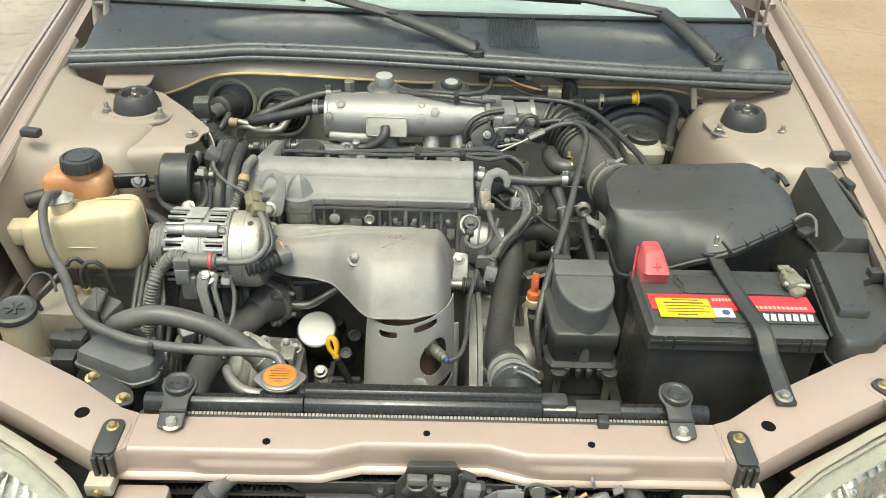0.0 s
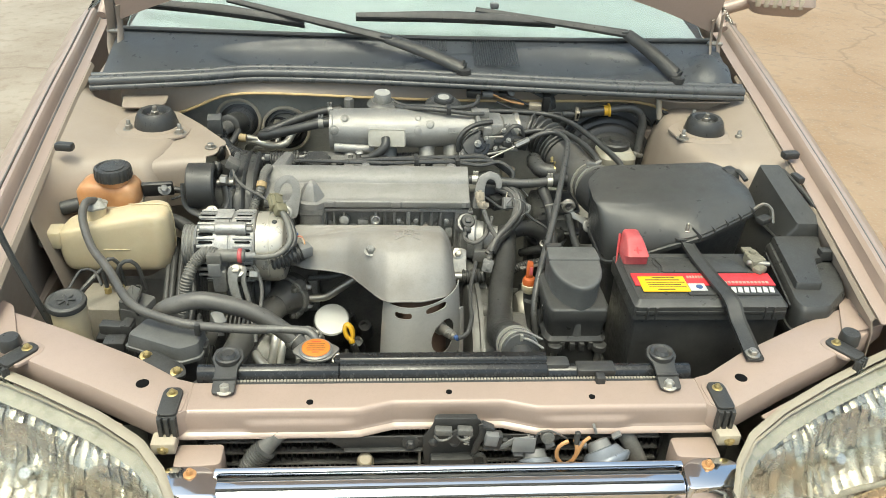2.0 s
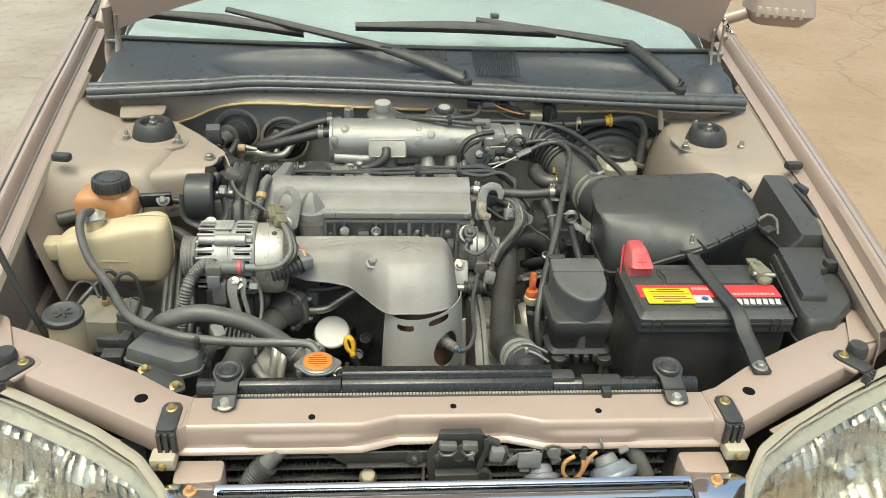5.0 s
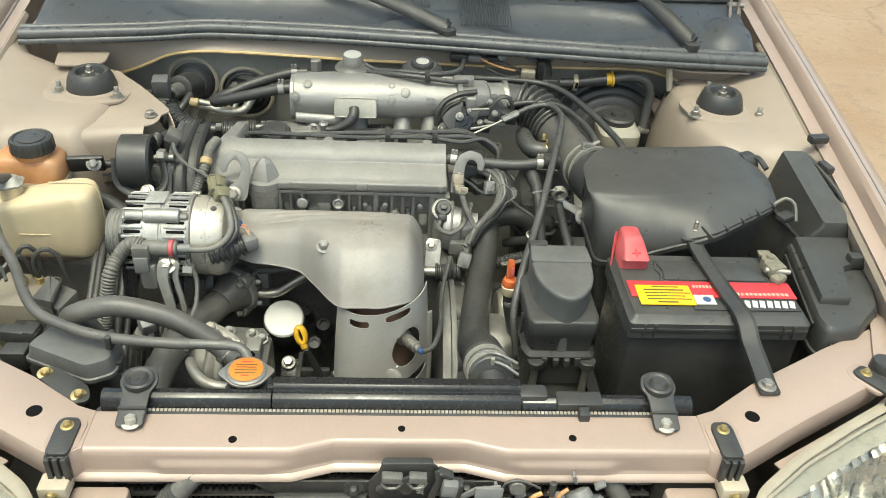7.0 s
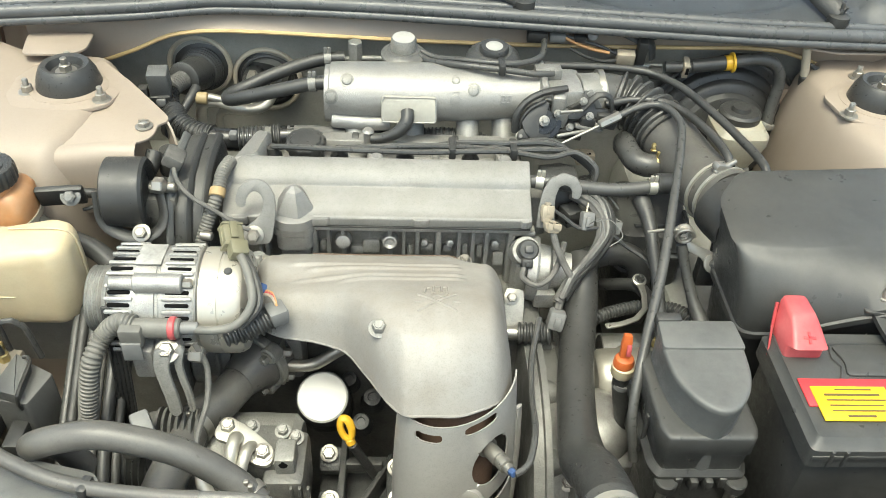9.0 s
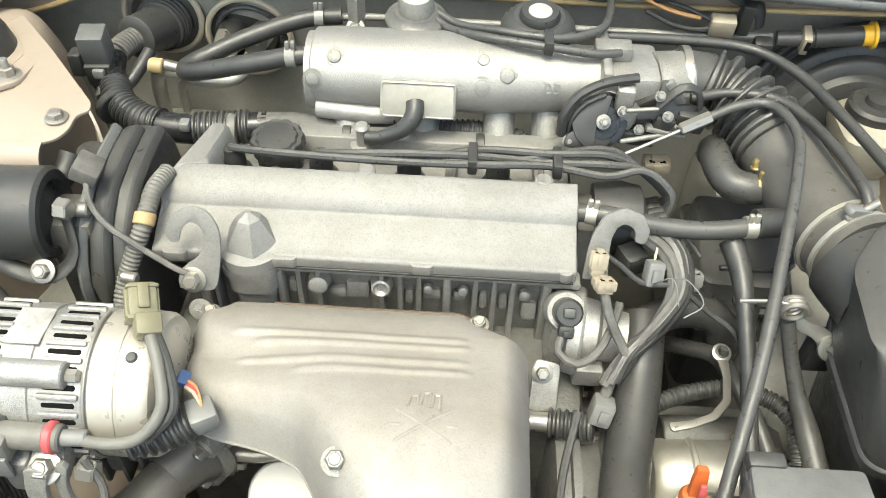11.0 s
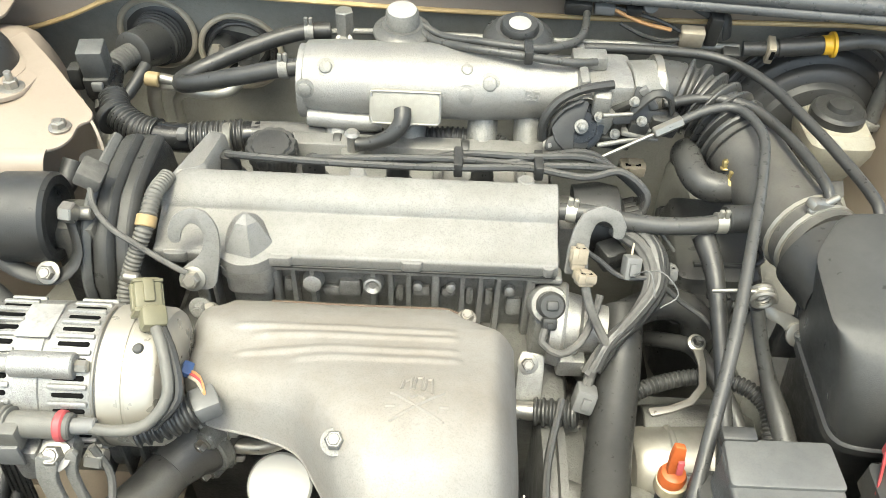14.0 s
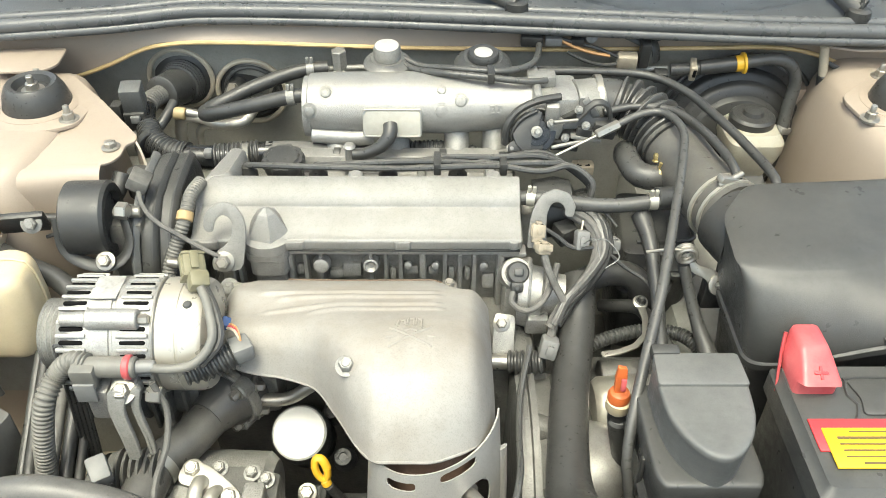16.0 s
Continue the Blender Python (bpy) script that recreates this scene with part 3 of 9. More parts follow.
cowl_ob = part("cowl_panel", sheet(cowl, 110, 26, 0.003), COWL, car, "dusty black plastic cowl panel")
for x0, x1, y0, y1, n in ((-0.035, 0.055, 1.775, 1.83, 16), (0.12, 0.225, 1.70, 1.82, 20)):
    for i in range(n):
        x = lerp(x0, x1, i / (n - 1))
        part("louvre", box((x, (y0 + y1) / 2 + (0.0 if x1 < 0.1 else 0.3 * (x - x0) * 0.1), 0.9705 if x1 < 0.1 else 0.966), (0.0016, y1 - y0, 0.004), 0.0004, (12, 0, 0), 1), COWL, cowl_ob)

# windscreen, pillars and a dark dashboard behind it
scr = part("windscreen", sheet(lambda u, v: V(lerp(-0.72, 0.72, u) * (1 - 0.12 * v), lerp(1.855 - 0.03 * math.cos(lerp(-0.72, 0.72, u) * 2.0), 2.62, v), lerp(0.976, 1.40, v)), 20, 8, 0.005), GLASS, car, "tinted windscreen")
scr.visible_shadow = False
part("windscreen_seal", tube([(x, 1.855 - 0.03 * math.cos(x * 2.0), 0.980) for x in [-0.74 + 0.074 * i for i in range(21)]], 0.006, 8, 0.05), RUBBER, scr)
part("dashboard", sheet(lambda u, v: V(lerp(-0.74, 0.74, u), lerp(1.88, 2.5, v), 0.94 + 0.03 * math.sin(v * 3)), 6, 6, 0.01), mat("grey_dashboard", (0.34, 0.36, 0.36), 0.7, 0, 0.1, 8), car)
for s in (-1, 1):
    part("pillar", tube([(s * 0.80, 1.94, 0.985), (s * 0.745, 2.25, 1.19), (s * 0.65, 2.66, 1.42)], [0.012, 0.026, 0.03], 12, 0.06), PAINT, car)
part("roof", sheet(lambda u, v: V(lerp(-0.66, 0.66, u), lerp(2.62, 3.96, v), 1.41 + 0.03 * math.sin(u * math.pi) + 0.02 * v), 10, 4, 0.01), PAINT, car)


def wiper(px, py, pz, hinge, tip, b0, b1):
    arm = part("wiper_arm", tube([(px, py, pz), Vector((px, py, pz)).lerp(Vector(hinge), 0.5) + V(0, 0, 0.004), hinge], [0.017, 0.017, 0.014], 10, 0.02, flat=0.5), BLACK, car, "black wiper arm and blade")
    part("pivot", lathe((px, py, pz - 0.035), (0, 0, 1), [(0, 0.016), (0.025, 0.018), (0.034, 0.017), (0.037, 0.012)], 20), BLACK, arm)
    part("pivot_nut", stud_nut((px, py, pz - 0.002), r=0.005), BLACK, arm)
    part("rod", tube([hinge, tip], [0.012, 0.008], 8, 0.05, flat=0.6), BLACK, arm)
    part("hinge", box(Vector(hinge), (0.030, 0.016, 0.014), 0.003, (0, 0, math.degrees(math.atan2(tip[1] - hinge[1], tip[0] - hinge[0])))), BLACK, arm)
    m = (Vector(b0) + Vector(b1)) / 2
    part("blade", tube([b0, m + V(0, 0, 0.006), b1], [0.008, 0.015, 0.008], 8, 0.05, flat=0.6), BLACK, arm)
    part("blade_edge", tube([Vector(b0) + V(0, 0.004, -0.012), m + V(0, 0.004, -0.008), Vector(b1) + V(0, 0.004, -0.012)], 0.004, 6, 0.05), RUBBER, arm)


wiper(0.090, 1.683, 0.952, (-0.090, 1.775, 0.992), (-0.480, 1.905, 1.040), (-0.690, 1.900, 1.030), (-0.290, 1.850, 1.004))
wiper(0.600, 1.672, 0.946, (0.505, 1.815, 1.004), (0.130, 1.868, 1.040), (-0.165, 1.850, 1.024), (0.330, 1.845, 1.020))
part("washer_jet", box((0.185, 1.93, 1.035), (0.022, 0.02, 0.014), 0.004), GREY_PL, car)

# open bonnet on its hinges and prop rod
HINGE_Y, HINGE_Z, OPEN = 1.815, 0.985, radians(74)


def bonnet(u, v):
    x = lerp(-1, 1, u) * (0.715 + 0.065 * min(1.0, v * 1.6))
    back = 0.17 * (1 - (abs(x) / 0.775) ** 2.2)
    d = lerp(back, 1.20 - 0.10 * (x / 0.775) ** 2, v)
    sag = 0.025 * (1 - (x / 0.775) ** 2)
    return V(x, HINGE_Y - d * math.cos(OPEN) + sag * math.sin(OPEN), HINGE_Z + d * math.sin(OPEN) + sag * math.cos(OPEN))


part("bonnet", sheet(bonnet, 40, 24, 0.012), PAINT, car, "raised beige bonnet")
for s in (-1, 1):
    h = part("hinge", tube([(s * 0.742, 1.795, 0.912), (s * 0.748, 1.815, 0.945), (s * 0.744, 1.822, 0.985), (s * 0.734, 1.800, 1.03), (s * 0.728, 1.785, 1.07)], [0.010, 0.012, 0.011, 0.010, 0.012], 10, 0.01, flat=0.3), PAINT_DULL, car)
    part("hinge_arm", tube([(s * 0.725, 1.770, 0.915), (s * 0.722, 1.800, 0.955), (s * 0.720, 1.815, 1.0), (s * 0.712, 1.800, 1.05)], [0.008, 0.009, 0.008, 0.010], 8, 0.01, flat=0.3), PAINT_DULL, h)
    part("pin", cyl((s * 0.716, 1.820, 0.982), (s * 0.754, 1.820, 0.982), 0.006), STEEL, h)
    part("hinge_bolt", bolt((s * 0.735, 1.745, 0.914), (0, 0, 1), 0.007, 0.011), STEEL, h)
    part("hinge_foot", prism(rounded([(s * 0.705, 1.69), (s * 0.755, 1.69), (s * 0.762, 1.80), (s * 0.722, 1.80)], 0.012), 0.908, 0.912, 0.001), PAINT_DULL, h)
prop_rod = part("prop_rod", tube([(-0.645, 0.975, 0.70), (-0.655, 0.975, 0.74), (-0.715, 1.000, 0.93), (-0.78, 1.08, 1.20), (-0.74, 1.30, 1.60), (-0.66, 1.50, 1.70)], 0.0055, 8, 0.03), BLACK, car, "thin black prop rod")

# side mirror beyond the bonnet corner
mir = part("door_mirror", loft([(rounded([(0.93, 2.06), (1.06, 2.03), (1.07, 2.12), (0.94, 2.15)], 0.035), 0.995), (rounded([(0.91, 2.04), (1.08, 2.00), (1.09, 2.14), (0.92, 2.17)], 0.035), 1.03),
                                (rounded([(0.92, 2.05), (1.07, 2.02), (1.08, 2.12), (0.94, 2.15)], 0.035), 1.10)]), PAINT, car)
part("mirror_foot", tube([(0.86, 2.12, 0.99), (0.94, 2.11, 1.02)], 0.018), PAINT, mir)
for i in range(6):
    part("lens_rib", box((0.925 + 0.022 * i, 2.042 - 0.005 * i, 1.035), (0.016, 0.012, 0.030), 0.005), CREAM, mir)

# radiator support: centre beam and the two raked ends
ZS = 0.778


def beam(u, v):
    x = lerp(-0.40, 0.40, u)
    cy = 0.727 - 0.015 * rib_line([(-0.42, 1.0), (-0.135, 1.0), (-0.085, 0.0), (0.075, 0.0), (0.125, 1.0), (0.42, 1.0)], x)
    d = 0.004 * rib_line([(-0.42, 0.0), (-0.30, 0.0), (-0.285, 1.0), (-0.165, 1.0), (-0.13, 0.0), (0.12, 0.0), (0.15, 1.0), (0.25, 1.0), (0.27, 0.0), (0.42, 0.0)], x)
    prof = [(0.776, 0.735), (0.775, ZS - 0.006), (0.772, ZS - 0.001), (0.764, ZS), (cy + 0.008, ZS), (cy + 0.003, ZS - 0.0006), (cy + 0.0005, ZS - 0.003), (cy - 0.0006, ZS - 0.007), (cy - 0.001, 0.764), (cy - 0.001 - d, 0.756),
            (cy - 0.001 - d, 0.746), (cy - 0.003 - d * 0.5, 0.742), (cy - 0.009, 0.7385), (cy - 0.010, 0.736), (cy - 0.006, 0.734)]
    t = v * (len(prof) - 1)
    i = min(int(t), len(prof) - 2)
    a, b = prof[i], prof[i + 1]
    return V(x, lerp(a[0], b[0], t - i), lerp(a[1], b[1], t - i))


support = part("radiator_support", sheet(beam, 160, 42, 0.0015), PAINT, car, "beige pressed-steel radiator support")
for s in (-1, 1):
    poly = [(0.375, 0.773), (0.40, 0.782), (0.470, 0.832), (0.600, 0.905), (0.70, 0.955), (0.745, 1.02), (0.775, 0.99), (0.768, 0.925), (0.70, 0.872), (0.655, 0.838), (0.52, 0.764), (0.42, 0.705), (0.395, 0.698), (0.375, 0.712)]
    poly = [(s * x, y) for x, y in poly]
    part("support_end", prism(poly if s > 0 else poly[::-1], 0.735, ZS + 0.004, 0.006), PAINT, support)
    flange = [(0.470, 0.722), (0.560, 0.772), (0.655, 0.826), (0.700, 0.858), (0.706, 0.842), (0.664, 0.806), (0.568, 0.752), (0.480, 0.702)]
    flange = [(s * x, y) for x, y in flange]
    part("lower_flange", prism(flange if s < 0 else flange[::-1], 0.744, 0.748, 0.0015), PAINT, support)
    # no hole is cut: a near-black disc paints its shade
    for hx, hy in ((0.449, 0.769),):
        part("hole_ring", lathe((s * hx, hy, ZS + 0.002), (0, 0, 1), [(0, 0.0095), (0.0025, 0.0095), (0.003, 0.008), (0.0026, 0.002)], 24), HOLE_SHADE, support)
# near-black discs on the beam paint the shade of its holes
for hx, hy, r in ((-0.205, 0.727, 0.0050), (0.208, 0.732, 0.0048), (-0.003, 0.746, 0.0045)):
    part("hole_ring", lathe((hx, hy, ZS + 0.0006), (0, 0, 1), [(0, r), (0.0022, r), (0.0024, r * 0.8), (0.002, r * 0.3)], 20), HOLE_SHADE, support)


def lamp_bracket(x, y, turn, s):
    br = part("lamp_bracket", prism(rounded([(-0.0135, -0.044), (0.0135, -0.044), (0.0140, 0.006), (0.009, 0.014), (-0.009, 0.014), (-0.0140, 0.006)], 0.007), 0, 0.006, 0.0015,
              m=pose(x, y, ZS + 0.003, 0, 0, turn)), BLACK, support, "black plastic lamp bracket with yellow screw")
    m = pose(x, y, ZS + 0.003, 0, 0, turn)
    for dx in (-0.0095, 0.0, 0.0095):
        part("rib", box(m @ V(dx, -0.047, -0.016), (0.006, 0.008, 0.036), 0.001, (0, 0, turn)), BLACK, br)
    part("back", box(m @ V(0, -0.0435, -0.016), (0.027, 0.005, 0.036), 0.001, (0, 0, turn)), BLACK, br)
    part("screw", bolt((x, y, ZS + 0.008), r=0.005, washer=0.008, head=0.005), BRASS, br)
    part("seat", prism(rounded([(-0.019, -0.034), (0.019, -0.034), (0.021, 0.010), (0.012, 0.022), (-0.012, 0.022), (-0.021, 0.010)], 0.010), -0.004, 0.0018, 0.001, m=m), PAINT, br)
    return br


for s in (-1, 1):
    lamp_bracket(s * 0.400, 0.741, 0, s)
    lamp_bracket(s * 0.638, 0.848, s * 35, s)
    tab = part("lamp_tab", box((s * 0.405, 0.688, 0.742), (0.034, 0.026, 0.020), 0.003), CREAM, car, "pale metal headlamp tab")
    part("screw", bolt((s * 0.405, 0.676, 0.742), (0, -1, 0.3), 0.005, 0.008, 0.005), BRASS, tab)
    stop = part("bump_stop", lathe((s * 0.668, 0.862, ZS), (0, 0, 1), [(0, 0.017), (0.016, 0.016), (0.020, 0.014), (0.020, 0.006)], 24), RUBBER, car, "black rubber bonnet stop")
    plate = part("wing_plate", prism(rounded([(s * 0.66, 0.87), (s * 0.75, 0.90), (s * 0.755, 0.99), (s * 0.70, 0.965)], 0.012), ZS + 0.006, ZS + 0.009, 0.001), PAINT, car)
    for q in ((0.725, 0.925), (0.735, 0.965)):
        part("screw", bolt((s * q[0], q[1], ZS + 0.009), r=0.005, washer=0.009), STEEL, plate)
    stopper = part("gutter_clip", box((0.752 if s > 0 else -0.722, 1.352, 0.892), (0.036, 0.020, 0.016), 0.005, (0, 0, s * 8)), BLACK, car, "black rubber gutter buffer")

# chrome grille bar
grille = part("grille_trim", extrude_x([(0.632, 0.728), (0.622, 0.733), (0.606, 0.731), (0.596, 0.722), (0.594, 0.706), (0.600, 0.690), (0.62, 0.690), (0.634, 0.70)], -0.325, 0.32, 0.003, 12), CHROME, car, "chrome grille bar")
part("rail", extrude_x([(0.650, 0.732), (0.644, 0.737), (0.636, 0.736), (0.636, 0.722), (0.650, 0.722)], -0.33, 0.325, 0.0015), CHROME, grille)
# black strips painting the shaded grooves and dark reflections of the chrome
for y_, z_ in ((0.6285, 0.7312), (0.6085, 0.7322), (0.5975, 0.7235)):
    part("trim_line", box((-0.003, y_, z_), (0.64, 0.0032, 0.0030), 0.0005), BLACK, grille)
for s in (-1, 1):
    end = part("grille_end", prism(rounded([(s * 0.32, 0.594), (s * 0.325, 0.640), (s * 0.345, 0.655), (s * 0.395, 0.655), (s * 0.415, 0.635), (s * 0.40, 0.60)], 0.01), 0.700, 0.732, 0.004), CHROME, grille)
    part("screw", bolt((s * 0.362, 0.638, 0.732), r=0.005, washer=0.009), COPPER, end)
    part("grille_corner", prism([(s * 0.33, 0.560), (s * 0.325, 0.600), (s * 0.41, 0.605), (s * 0.40, 0.56)], 0.62, 0.702, 0.004), PAINT, grille)
    part("nose_panel", prism(rounded([(s * 0.325, 0.660), (s * 0.39, 0.655), (s * 0.392, 0.700), (s * 0.325, 0.700)], 0.008), 0.60, 0.728, 0.003), PAINT, car)
bump = part("bumper", extrude_x([(0.57, 0.60), (0.54, 0.58), (0.52, 0.50), (0.53, 0.35), (0.58, 0.25), (0.64, 0.25), (0.64, 0.60)], -0.80, 0.80, 0.01, 12, shift=None), PAINT, car)

# headlamps
LAMP_BACK = mat("lamp_reflector", (0.60, 0.585, 0.53), 0.26, 0.9, 0.08, 25, 0, 1, (0.40, 0.365, 0.29), 0.55, 9, rvar=0.10)
LAMP_HAZE = mat("hazed_lens_edge", (0.27, 0.265, 0.24), 0.30, 0.0, 0.10, 25, 0, 1, (0.22, 0.205, 0.17), 0.4, 12)
LAMP_RIM = mat("yellowed_lamp_rim", (0.33, 0.295, 0.23), 0.45, 0.0, 0.10, 25, 0, 1, (0.26, 0.225, 0.165), 0.4, 12)
AMBER_CELL = mat("turn_signal_reflector", (0.62, 0.50, 0.36), 0.25, 0.6, 0.08, 30)
for s in (-1, 1):
    def lens(u, v):
        """The clear cover: u from the wing to the grille, v from the top edge down."""
        x = rib_line([(0, 0.792), (0.2, 0.70), (0.42, 0.60), (0.63, 0.50), (0.79, 0.43), (0.90, 0.39), (1, 0.364)], u)
        y = rib_line([(0, 0.874), (0.2, 0.828), (0.42, 0.774), (0.63, 0.714), (0.79, 0.660), (0.90, 0.606), (1, 0.55)], u)
        out = math.sin(v * math.pi * 0.5)
        return V(s * (x + 0.035 * out * (1 - u)), y - 0.150 * out * (1 - 0.55 * u), 0.764 - 0.004 * u - 0.165 * (1 - math.cos(v * math.pi * 0.5)))
    rng_l = random.Random(5 + s)
    bowls = ((0.40, 0.52, 0.20, 0.36), (0.76, 0.56, 0.17, 0.36))
    def reflector(u, v):
        q = lens(lerp(0.02, 0.98, u), lerp(0.14, 1.0, v))
        d = 0.030
        for bu, bv, ru, rv in bowls:
            k = ((u - bu) / ru) ** 2 + ((v - bv) / rv) ** 2
            d += 0.045 * max(0.0, 1 - k)
        return q + V(0, d * 0.75, -d * 0.8)
    back = bmesh.new()
    CU, CV = 26, 6
    for i in range(CU):
        for j in range(CV):
            tu, tv, puff = rng_l.uniform(-1, 1), rng_l.uniform(-1, 1), rng_l.uniform(0.2, 1.0)
            g = []
            for a in range(5):
                row = []
                for c in range(4):
                    p = reflector((i + a / 4) / CU, (j + c / 3) / CV)
                    lift_ = 0.0035 * (tu * (a / 4 - 0.5) + tv * (c / 3 - 0.5)) + 0.0040 * puff * math.sin(math.pi * a / 4)
                    row.append(back.verts.new(p + V(0, -lift_, lift_)))
                g.append(row)
            for a in range(4):
                for c in range(3):
                    back.faces.new((g[a][c], g[a + 1][c], g[a + 1][c + 1], g[a][c + 1]))
    lamp = part("headlamp", sheet(lambda u, v: reflector(u, v) + V(0, 0.012, -0.014), 26, 10, 0.004), LAMP_HAZE, car, "clear headlamp with a fluted chrome reflector")
    part("reflector", back, LAMP_BACK, lamp, "fluted chrome reflector")
    part("lens", sheet(lens, 48, 18, 0.003), LENS, lamp).visible_shadow = False
    part("border", sheet(lambda u, v: lens(u, lerp(0.03, 0.17 + 0.05 * u, v)) + V(0, 0.004, -0.007), 40, 4, 0.002), LAMP_HAZE, lamp)
    part("rim", sheet(lambda u, v: lens(u, 0.0) + V(0, lerp(0.012, -0.004, v), 0.002 + 0.002 * math.sin(v * math.pi)), 40, 3, 0.004), LAMP_RIM, lamp)
    part("rim_line", tube([lens(i / 24, 0.055) + V(0, 0, 0.001) for i in range(25)], 0.0022, 6, 0.02), LAMP_RIM, lamp)
    part("side_rim", tube([lens(1, j / 8) for j in range(9)], 0.004, 8, 0.02), LAMP_RIM, lamp)
    for bu, bv, ru, rv in bowls:
        c = reflector(bu, bv)
        aim = V(0, -0.75, 0.66).normalized()
        part("bulb_shield", lathe(c, aim, [(0, 0.016), (0.004, 0.013), (0.022, 0.011), (0.026, 0.008)], 20), CHROME, lamp)
        part("bulb_collar", lathe(c - aim * 0.003, aim, [(0, 0.024), (0.004, 0.023), (0.005, 0.017)], 24), LAMP_HAZE, lamp)
    for k in (0.57, 0.96):
        part("divider", tube([reflector(k - 0.02 * math.sin(j * 0.5), j / 8) + V(0, -0.006, 0.008) for j in range(9)], 0.004, 8, 0.03), LAMP_BACK, lamp)
    part("divider", tube([reflector(0.02 + 0.09 * j, 0.90 - 0.10 * math.sin(j * 0.35)) + V(0, -0.012, 0.012) for j in range(11)], 0.005, 8, 0.03), LAMP_HAZE, lamp)
    part("signal_cell", sheet(lambda u, v: reflector(lerp(0.0, 0.55, u), lerp(0.86, 1.0, v)) + V(0, -0.010, 0.010), 16, 4, 0.003), AMBER_CELL, lamp)
# rest of the body behind the screen
for s in (-1, 1):
    def side(u, v):
        y = lerp(2.06, 5.20, v)
        w = 0.02 * math.sin(v * math.pi) - 0.16 * max(0.0, v - 0.85) / 0.15 * (v - 0.85) / 0.15
        px, pz = rib_line([(0, 0.90), (0.35, 0.955), (0.7, 0.93), (1, 0.875)], u), rib_line([(0, 0.24), (0.35, 0.55), (0.7, 0.82), (1, 0.965)], u)
        return V(s * (px + w), y, pz)
    part("body_side", sheet(side, 12, 30, 0.01), PAINT, car)
    part("side_glass", sheet(lambda u, v: V(s * lerp(0.87, 0.66, u), lerp(lerp(2.05, 2.66, u), lerp(4.55, 3.95, u), v), lerp(0.965, 1.415, u)), 8, 12, 0.005), GLASS, car)
    part("tyre", lathe((s * 0.72, 4.22, 0.30), (s, 0, 0), [(0, 0.20), (0, 0.28), (0.02, 0.30), (0.18, 0.30), (0.20, 0.28), (0.20, 0.20)], 40), TYRE, car)
part("rear_glass", sheet(lambda u, v: V(lerp(-1, 1, u) * lerp(0.66, 0.80, v), lerp(3.95, 4.60, v), lerp(1.44, 1.0, v)), 10, 8, 0.005), GLASS, car)
part("boot_lid", sheet(lambda u, v: V(lerp(-0.88, 0.88, u), lerp(4.55, 5.20, v) + 0.04 * math.sin(u * math.pi), 0.97 + 0.04 * math.sin(u * math.pi) - 0.03 * v), 12, 6, 0.01), PAINT, car)
part("tail_panel", sheet(lambda u, v: V(lerp(-0.80, 0.80, u), 5.20 + 0.05 * math.sin(u * math.pi), lerp(0.95, 0.26, v)), 12, 6, 0.01), PAINT, car)

# wheels, sill floor and undertray that close the bay below
for s in (-1, 1):
    tyre = part("tyre", lathe((s * 0.60, 1.55, 0.30), (s, 0, 0), [(0, 0.20), (0, 0.28), (0.02, 0.30), (0.18, 0.30), (0.20, 0.28), (0.20, 0.20)], 40), TYRE, car)
part("undertray", box((0, 1.20, 0.24), (1.56, 1.16, 0.02), 0.004), GREASE, car)
part("crossmember", box((0, 0.72, 0.36), (1.40, 0.06, 0.14), 0.01), GREASE, car)
for s in (-1, 1):
    part("wheel_arch", box((s * 0.50, 1.52, 0.46), (0.40, 0.50, 0.36), 0.04), INSUL, car)
    part("side_wall", box((s * 0.745, 1.0, 0.45), (0.02, 0.60, 0.44), 0.003), PAINT_DULL, car)

# ---------------------------------------------------------------- radiator
radiator = thing("radiator", (0, 0.78, 0.36), "black plastic-topped radiator behind the front support", "radiator")
tank = part("top_tank", extrude_x([(0.780, 0.752), (0.778, 0.770), (0.779, 0.782), (0.784, 0.791), (0.791, 0.7945), (0.7955, 0.7935), (0.797, 0.7985), (0.8005, 0.8015), (0.813, 0.8015), (0.817, 0.797), (0.818, 0.752)], -0.165, 0.150, 0.0012, 1), GLOSS, radiator, "black plastic top tank")
round_ = [(0.780, 0.752), (0.778, 0.770), (0.779, 0.782), (0.784, 0.791), (0.791, 0.7945), (0.799, 0.793), (0.805, 0.786), (0.808, 0.775), (0.808, 0.752)]
part("tank_end", extrude_x(round_, -0.374, -0.166, 0.0012, 1), GLOSS, tank)
part("tank_end", extrude_x([(y, z - 0.004 if z > 0.76 else z) for y, z in round_], 0.151, 0.374, 0.0012, 1), GLOSS, tank)
part("tank_step", box((-0.168, 0.806, 0.790), (0.012, 0.018, 0.016), 0.004), GLOSS, tank)
part("tank_step", box((0.166, 0.800, 0.786), (0.040, 0.026, 0.020), 0.007), BLACK, tank)
part("tank_block", box((0.225, 0.790, 0.786), (0.060, 0.026, 0.012), 0.003), BLACK, tank)
part("side_post", cyl((-0.372, 0.790, 0.76), (-0.372, 0.790, 0.40), 0.016), BLACK, radiator)
part("crimp_channel", extrude_x([(0.7685, 0.776), (0.7685, 0.7795), (0.778, 0.7795), (0.778, 0.776)], -0.345, 0.345, 0.0006, 1), BLACK, radiator)
strip = bmesh.new()
for i in range(138):
    box((-0.338 + 0.0049 * i, 0.7750, 0.7795), (0.0036, 0.0050, 0.0026), 0.0005, (0, 0, 0), 1, bm=strip)
